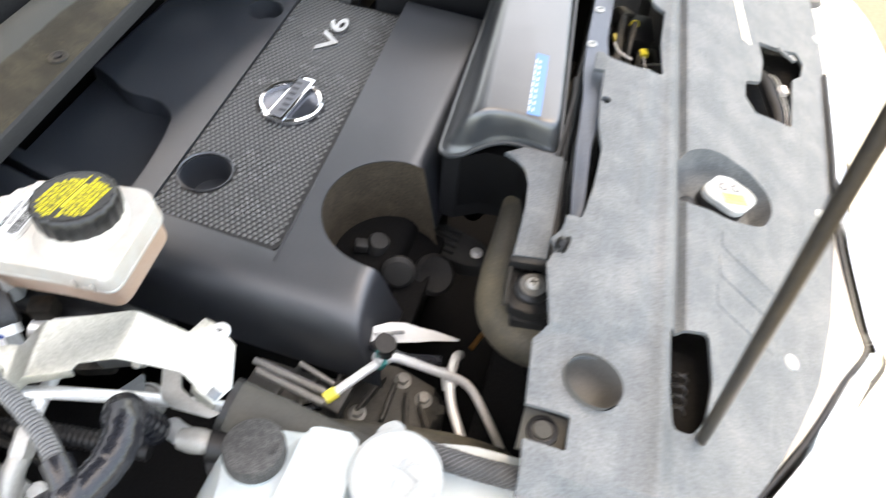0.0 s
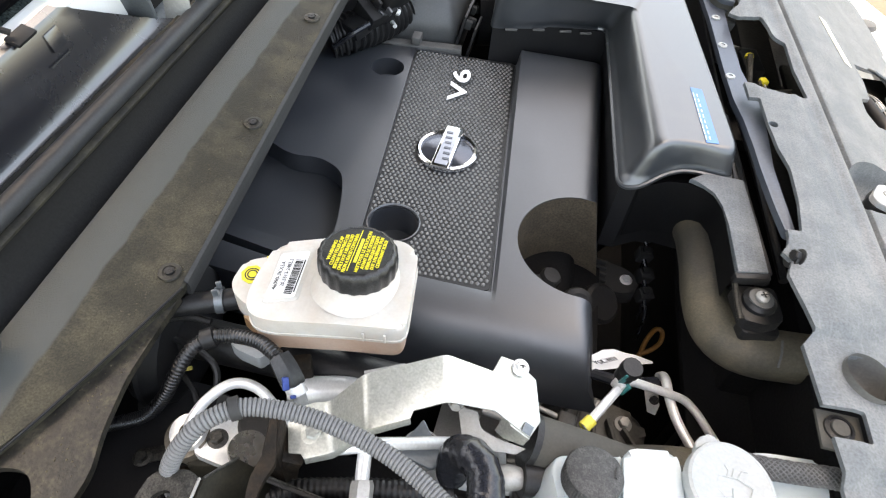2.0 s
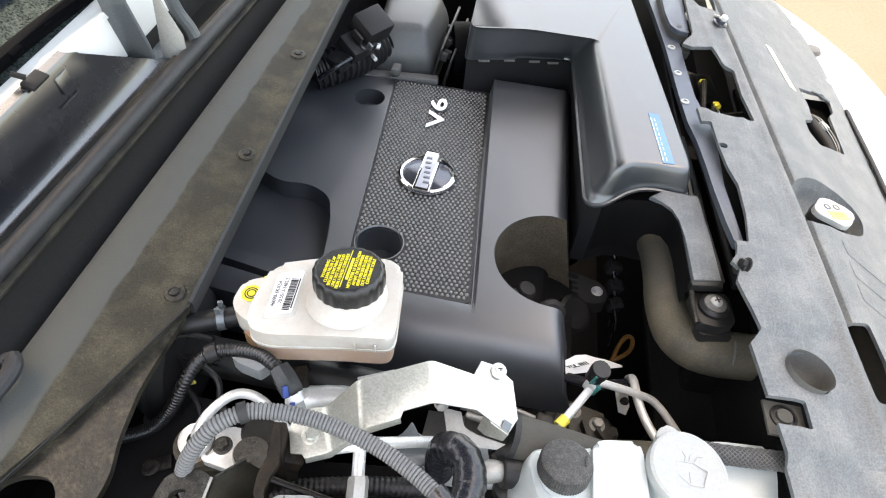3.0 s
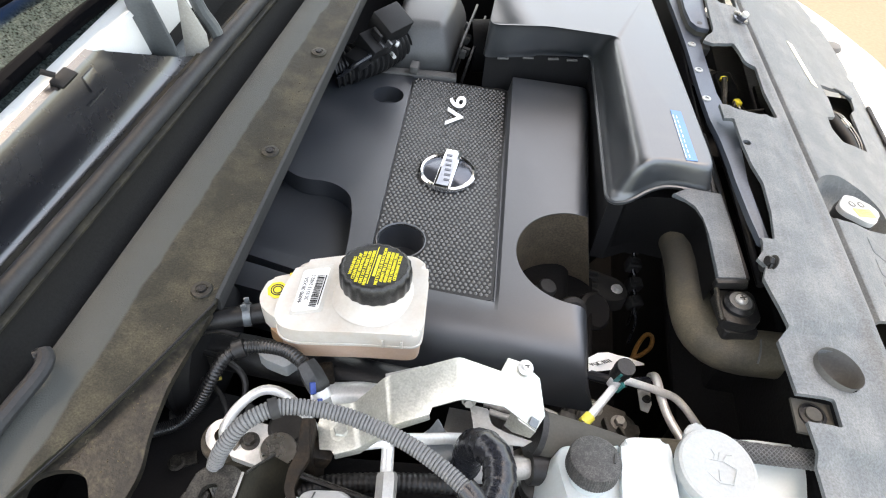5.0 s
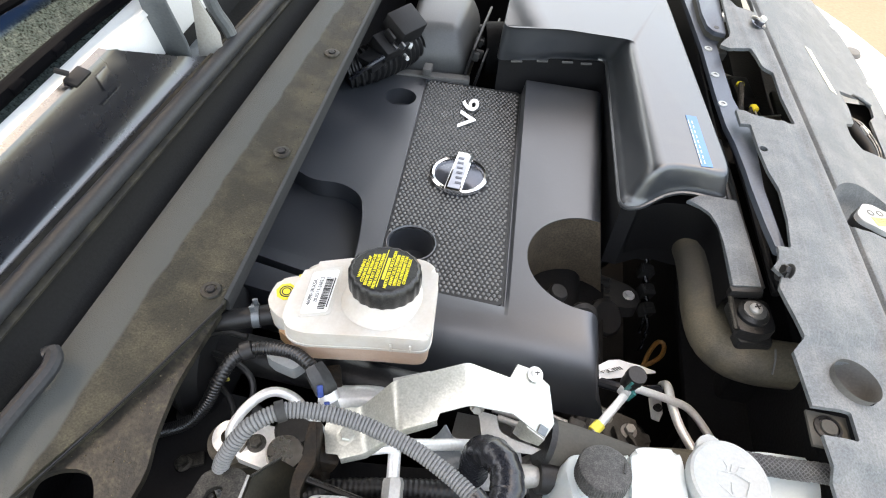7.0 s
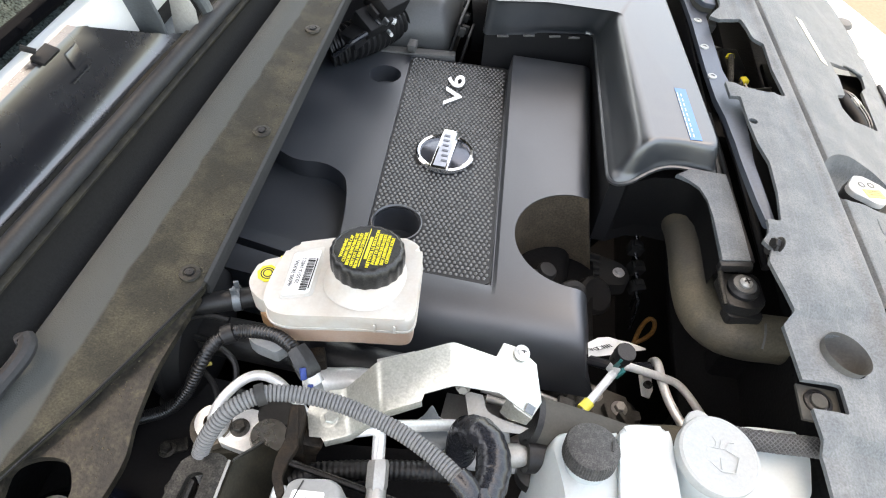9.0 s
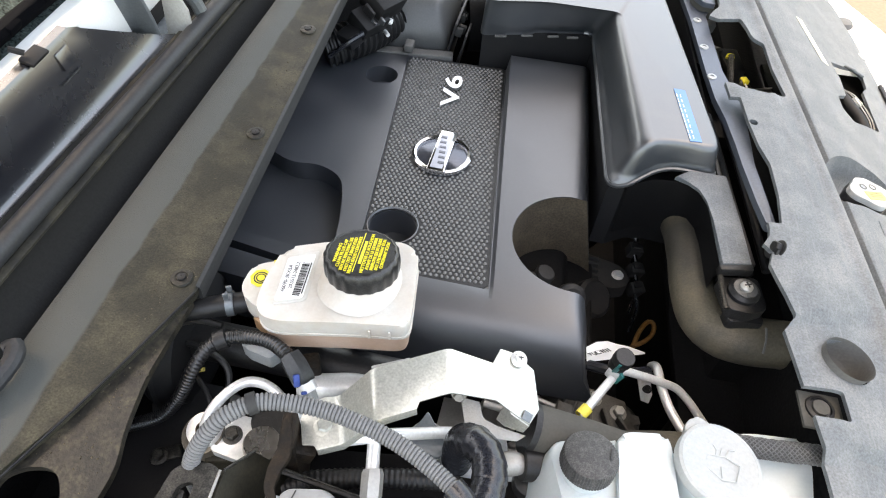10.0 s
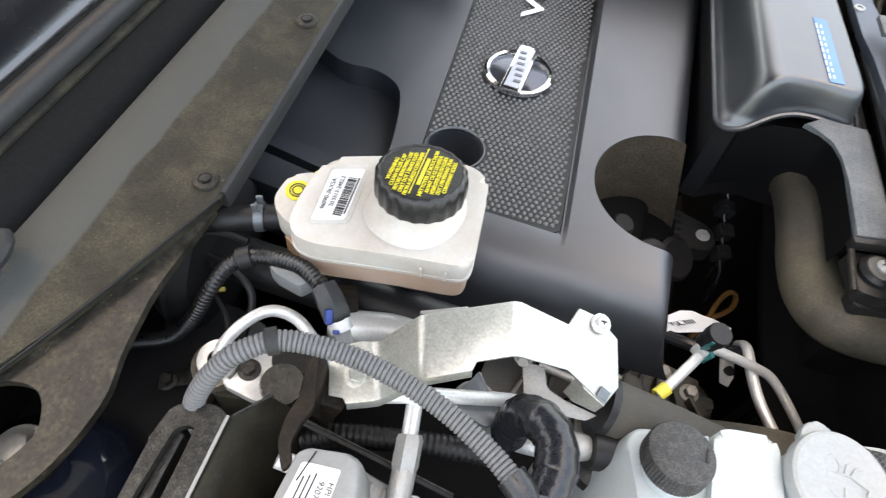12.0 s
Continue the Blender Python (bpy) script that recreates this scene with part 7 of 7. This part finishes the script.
rc = thing("coolant_filler", "white radiator pressure cap with a yellow centre in its well", "filler", (0.513, -0.012, 0.96))
part("neck", lathe([(0.022, -0.03), (0.022, 0.0)], (0.5130, -0.0140, 0.985), seg=28), M_CAST, rc)
tilt = pose(0.5157, -0.0110, 0.986, 0, 12, 20)
ears = [((0.0235 + 0.0075 * math.cos(2 * a) ** 2 * (1 if math.cos(a) ** 2 > 0.5 else 0.25)) * math.cos(a), (0.0235 + 0.0075 * math.cos(2 * a) ** 2 * (1 if math.cos(a) ** 2 > 0.5 else 0.25)) * math.sin(a)) for a in span(0, 2 * math.pi * 47 / 48, 48)]
bm = prism(ears, 0.004, 0.0110, 0.0015)
bm.transform(tilt)
cpw = part("cap", bm, M_CAPWHITE, rc)
bm = prism([(x * 1.03, y * 1.03) for x, y in ears], -0.006, 0.0042, 0.001)
bm.transform(tilt)
part("skirt", bm, M_BLACK, rc, "black cap underside")
bm = box((0.002, -0.007, 0.0113), (0.028, 0.014, 0.0006))
bm.transform(tilt)
part("yellow_print", bm, M_PALEYELLOW, cpw, "faded yellow print")
for dx in (-0.007, 0.008):
    bm = lathe([(0.0035, 0.0112), (0.0047, 0.0112), (0.0047, 0.0117), (0.0035, 0.0117)], (dx, 0.008, 0), seg=20, close=False)
    bm.transform(tilt)
    part("print_ring", bm, M_COWL_GREY, cpw)
for k in range(3):
    bm = box((0.002, -0.003 - 0.003 * k, 0.0118), (0.018, 0.0008, 0.0003))
    bm.transform(tilt)
    part("print_bar", bm, M_COWL_GREY, cpw)
part("drain_plug", lathe([(0.010, 0), (0.010, 0.008), (0.007, 0.010)], (0.4780, -0.0330, 0.982), seg=20), M_BLACK, rc)

hb = thing("headlamp_stop", "grey rubber hood stop on the front edge", "hood stop", (0.655, 0.53, 0.9))
part("stem", lathe([(0.012, 0), (0.012, 0.012)], (0.652, 0.53, 0.905), seg=20), M_CAST, hb)
part("pad", lathe([(0.016, 0), (0.017, 0.008), (0.013, 0.014), (0, 0.015)], (0.652, 0.53, 0.916), seg=24), M_COWL_GREY, hb)

bolt2 = thing("striker_bolt", "bright threaded bolt on the support cover", "bolt", (0.4075, 0.348, 1.030))
zb = support_z(0.4075, 0.348)
part("stud", lathe([(0.0055, 0), (0.0055, 0.012), (0.003, 0.014), (0, 0.014)], (0.4075, 0.348, zb), (0, 20, 0), seg=12), M_ALU, bolt2)
part("nut", hexbolt((0.4075, 0.348, zb), 0.0085, 0.007, (0, 15, 0)), M_CHROME_DARK, bolt2)
part("clamp", tube([(0.401, 0.366, zb + 0.002), (0.404, 0.358, zb + 0.005), (0.412, 0.352, zb + 0.004), (0.414, 0.338, zb + 0.001)], 0.0026, seg=8), M_CAST, bolt2)
solo("pale_piece", box((0.3900, 0.452, 0.995), (0.022, 0.026, 0.010), (0, 8, -15), bevel=0.004), M_LABEL, "white plastic clip inside the far opening", "clip")

# prop rod
ROD = [(0.5065, -0.2860, 0.975), (0.5055, -0.2862, 1.000), (0.4700, -0.2920, 1.190), (0.4490, -0.2955, 1.300), (0.4020, -0.3030, 1.550), (0.3100, -0.3180, 2.030)]
pr = thing("hood_prop_rod", "dark painted steel hood prop rod rising from the support", "prop rod", (0.492, -0.285, 0.99))
part("rod", tube(ROD, 0.0047, step=0.02, seg=14), M_ROD, pr)
part("pivot", lathe([(0.010, 0), (0.010, 0.008)], (0.505, -0.287, 0.972), seg=20), M_BLACK, pr)

# ---- apron shelf below the cowl end ----
ap = thing("strut_tower", "dark painted strut tower below the cowl end", "strut tower", (-0.2, -0.47, 0.8), kind="structure")
part("shelf", prism(rounded([(-0.33, -0.33), (-0.16, -0.335), (-0.115, -0.38), (-0.125, -0.47), (-0.16, -0.62), (-0.33, -0.62)], 0.02), 0.80, 0.862, 0.008), M_DARKSIDE, ap)
part("dome", lathe([(0.080, -0.06), (0.078, 0.0), (0.070, 0.030), (0.055, 0.045), (0.02, 0.050), (0, 0.050)], (-0.235, -0.545, 0.872), seg=48), M_DARKBLUE, ap, "glossy navy painted dome")
part("seam", tube([(-0.155, -0.43, 0.895), (-0.150, -0.47, 0.90), (-0.148, -0.51, 0.905), (-0.150, -0.56, 0.905), (-0.16, -0.60, 0.90)], 0.004, seg=8), M_RUST, ap)
part("weld_wall", sheet([[(-0.170, -0.42, 0.86), (-0.150, -0.46, 0.93), (-0.146, -0.53, 0.94), (-0.15, -0.60, 0.93), (-0.16, -0.60, 0.80), (-0.16, -0.45, 0.80)]], 0.004), M_BLACK, ap)
part("strut_nut", join(hexbolt((-0.240, -0.520, 0.948), 0.011, 0.012), lathe([(0.019, -0.004), (0.019, 0.0)], (-0.240, -0.520, 0.948), seg=32)), M_CAST, ap, "large zinc strut nut")
part("strut_post", lathe([(0.018, 0), (0.018, 0.035)], (-0.240, -0.520, 0.912), seg=20), M_DEEP, ap)
part("grommet", lathe([(0.014, 0), (0.013, 0.004), (0.008, 0.006), (0, 0.005)], (-0.228, -0.366, 0.862), seg=28), M_COWL_GREY, ap, "pale round grommet")
part("grommet", lathe([(0.014, 0), (0.013, 0.004), (0.008, 0.006), (0, 0.005)], (-0.160, -0.356, 0.862), seg=24), M_COWL_GREY, ap)
part("bolt", join(hexbolt((-0.203, -0.425, 0.880), 0.006, 0.006), box((-0.198, -0.420, 0.877), (0.026, 0.014, 0.004), (0, 0, 25), bevel=0.001)), M_GREYMETAL, ap)
pipe_thing("thin_tube", "thin black tube clipped below the cowl", "tube", [(-0.215, -0.330, 0.965), (-0.185, -0.322, 0.972), (-0.160, -0.322, 0.970)], 0.0035, M_BLACK, seg=8)
pipe_thing("harness_branch", "black taped wires under the conduit", "harness", [(-0.060, -0.452, 0.945), (-0.038, -0.444, 0.950), (0.004, -0.434, 0.950), (0.045, -0.427, 0.95), (0.085, -0.420, 0.945)], 0.009, M_RUBBER, step=0.0012, seg=12, rf=ribbed(4, 0.08))
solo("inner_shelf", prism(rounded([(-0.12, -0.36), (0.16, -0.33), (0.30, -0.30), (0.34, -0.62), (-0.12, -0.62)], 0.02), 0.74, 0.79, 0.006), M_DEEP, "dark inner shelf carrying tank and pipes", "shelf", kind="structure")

# ---- gearbox housing low between engine and pipes ----
gb = thing("gearbox_housing", "grimy grey cast gearbox housing low beside the engine", "gearbox", (0.16, -0.27, 0.70))
part("housing", prism(rounded([(0.06, -0.205), (0.20, -0.215), (0.232, -0.245), (0.225, -0.31), (0.16, -0.34), (0.05, -0.33)], 0.02), 0.60, 0.742, 0.012, 3), M_CAST, gb)
for k in range(4):
    part("rib", box((0.10 + 0.032 * k, -0.268, 0.742), (0.006, 0.085, 0.022), (0, 0, 12 * (k - 1.5)), bevel=0.0015), M_CAST, gb)
part("boss", lathe([(0.020, 0), (0.018, 0.020), (0.010, 0.022), (0.010, 0.010), (0, 0.010)], (0.190, -0.262, 0.735), (8, 12, 0), seg=28), M_CAST, gb)
part("bolt", hexbolt((0.150, -0.290, 0.748), 0.008, 0.010), M_CAST, gb)
part("bolt", hexbolt((0.212, -0.296, 0.744), 0.007, 0.009), M_RUST, gb)
part("breather", tube([(0.19, -0.235, 0.74), (0.20, -0.238, 0.775), (0.222, -0.250, 0.785), (0.245, -0.258, 0.76)], 0.006, seg=12), M_BLACK, gb)
part("bell_housing", prism(rounded([(0.170, -0.236), (0.225, -0.216), (0.292, -0.232), (0.300, -0.268), (0.245, -0.296), (0.180, -0.300)], 0.014), 0.68, 0.792, 0.010, 3), M_CASTDARK, gb, "dark cast bell housing")
for k in range(5):
    part("housing_rib", box((0.190 + 0.022 * k, -0.258 - 0.003 * k, 0.796), (0.005, 0.056 - 0.005 * k, 0.016), (0, 0, 18 * (k - 2)), bevel=0.0015), M_CASTDARK, gb)
for x, y in ((0.205, -0.285), (0.270, -0.246), (0.240, -0.232)):
    part("bolt", hexbolt((x, y, 0.792), 0.007, 0.009), M_CAST, gb)
for k, (a, b) in enumerate((((0.096, -0.2895, 0.862), (0.1875, -0.2975, 0.858)), ((0.103, -0.2985, 0.860), (0.1855, -0.3080, 0.856)), ((0.140, -0.2755, 0.858), (0.189, -0.2850, 0.852)))):
    part("shift_rail", tube([a, b], 0.0042 if k < 2 else 0.0030, smooth=False, seg=12), M_CAST, gb, "dull cast rail")
part("rail_block", box((0.190, -0.2960, 0.845), (0.020, 0.034, 0.030), (0, 6, -8), bevel=0.003), M_CASTDARK, gb)
wc = thing("wiring_connector", "grey wiring connector on the gearbox housing", "plug", (0.12, -0.30, 0.75))
part("body", box((0.118, -0.305, 0.765), (0.040, 0.024, 0.030), (10, 0, 25), bevel=0.003), M_COWL_GREY, wc)
part("lock", box((0.118, -0.305, 0.782), (0.018, 0.012, 0.006), (10, 0, 25), bevel=0.001), M_CAST, wc)
part("wire", tube([(0.135, -0.297, 0.768), (0.16, -0.285, 0.775), (0.185, -0.290, 0.76), (0.20, -0.32, 0.74)], 0.005, seg=10), M_TAPE, wc)
# loose coil in the black pocket of the support
sp = thing("stay_spring", "thin bright spring at the foot of the prop rod", "spring", (0.490, -0.245, 0.96))
part("coil", tube([(0.4895 + 0.006 * math.cos(a), -0.262 + 0.0016 * a, 0.982 + 0.006 * math.sin(a)) for a in span(0, 25, 70)], 0.0012, smooth=False, seg=6), M_BLACK, sp)
# Added near-black sheet in place of the pocket's shaded depth.
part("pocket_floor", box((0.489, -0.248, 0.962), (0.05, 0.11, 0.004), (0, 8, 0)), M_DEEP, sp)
# more of the latch mechanism
for (x, y, z, sx, sy, sz, rz, mt) in ((0.395, 0.262, 0.968, 0.030, 0.05, 0.03, 12, M_BLACK), (0.430, 0.190, 0.958, 0.02, 0.05, 0.02, 8, M_GREYMETAL), (0.372, 0.235, 0.972, 0.012, 0.09, 0.02, 3, M_GREYMETAL), (0.412, 0.236, 0.952, 0.03, 0.03, 0.02, 20, M_BLACK), (0.398, 0.142, 0.962, 0.045, 0.012, 0.016, 40, M_CAST)):
    part("mechanism", box((x, y, z), (sx, sy, sz), (6, 4, rz), bevel=0.003), mt, la)

# ---- wires and clips in the dark corner by the strut tower ----
cw = thing("corner_wires", "thin black wires and a clip beside the strut tower", "wiring", (-0.15, -0.37, 0.93))
part("wire", tube([(-0.205, -0.330, 0.940), (-0.175, -0.338, 0.945), (-0.150, -0.352, 0.935), (-0.148, -0.385, 0.91)], 0.0035, seg=8), M_RUBBER, cw)
part("wire", tube([(-0.215, -0.345, 0.915), (-0.185, -0.356, 0.92), (-0.165, -0.375, 0.91), (-0.158, -0.41, 0.885)], 0.003, seg=8), M_RUBBER, cw)
part("clip", box((-0.176, -0.337, 0.948), (0.012, 0.010, 0.010), (0, 0, 20), bevel=0.002), M_GREYMETAL, cw)
part("brown_tag", box((-0.186, -0.352, 0.925), (0.018, 0.004, 0.003), (10, 0, 25), bevel=0.001), M_PALEYELLOW, cw)
bw = thing("booster_body", "dark round brake booster shell behind the master cylinder", "booster", (-0.20, -0.30, 0.90))
part("shell", lathe([(0.075, 0.0), (0.078, 0.012), (0.070, 0.030), (0.040, 0.040), (0.0, 0.042)], (-0.235, -0.300, 0.900), (0, 90, 0), seg=48), M_DARKSIDE, bw)
part("rim", lathe([(0.079, 0.008), (0.081, 0.012), (0.079, 0.016)], (-0.235, -0.300, 0.900), (0, 90, 0), seg=48, close=False), M_BLACK, bw)

# ---- loose grit on the cowl ----
random.seed(11)
verts, faces = [], []
while len(verts) < 620 * 6:
    y = random.uniform(-0.62, 0.45)
    if y < -0.315:
        edge = interp(-y, [(0.311, -0.190), (0.375, -0.211), (0.44, -0.235), (0.56, -0.290), (0.62, -0.315)])
        x, z = random.uniform(edge, -0.190 - 0.35 * max(0.0, -0.50 - y)), 0.9982
        if (x + 0.235) ** 2 + (y + 0.52) ** 2 < 0.042 ** 2:
            continue
        if random.random() < 0.3:
            x, z = random.uniform(edge - 0.03, edge - 0.004), 1.0043 + cowl_rise(y)
    else:
        if random.random() > 0.35:
            continue
        x, z = random.uniform(-0.222, -0.186), 1.0041 + cowl_rise(y)
    r = random.uniform(0.0004, 0.0013) * (1.6 if random.random() < 0.08 else 1)
    a0, k = random.uniform(0, 6.28), len(verts)
    for q in range(5):
        a = a0 + q * 1.2566
        rr = r * random.uniform(0.6, 1.2)
        verts.append((x + rr * math.cos(a), y + rr * math.sin(a), z))
    verts.append((x, y, z + r * 0.6))
    faces += [(k + q, k + (q + 1) % 5, k + 5) for q in range(5)]
me = bpy.data.meshes.new("grit")
me.from_pydata(verts, [], faces)
me.materials.append(M_GRIT)
tagged(new("grit", me), "dry brown grit scattered over the cowl panel", "grit", kind="stuff")
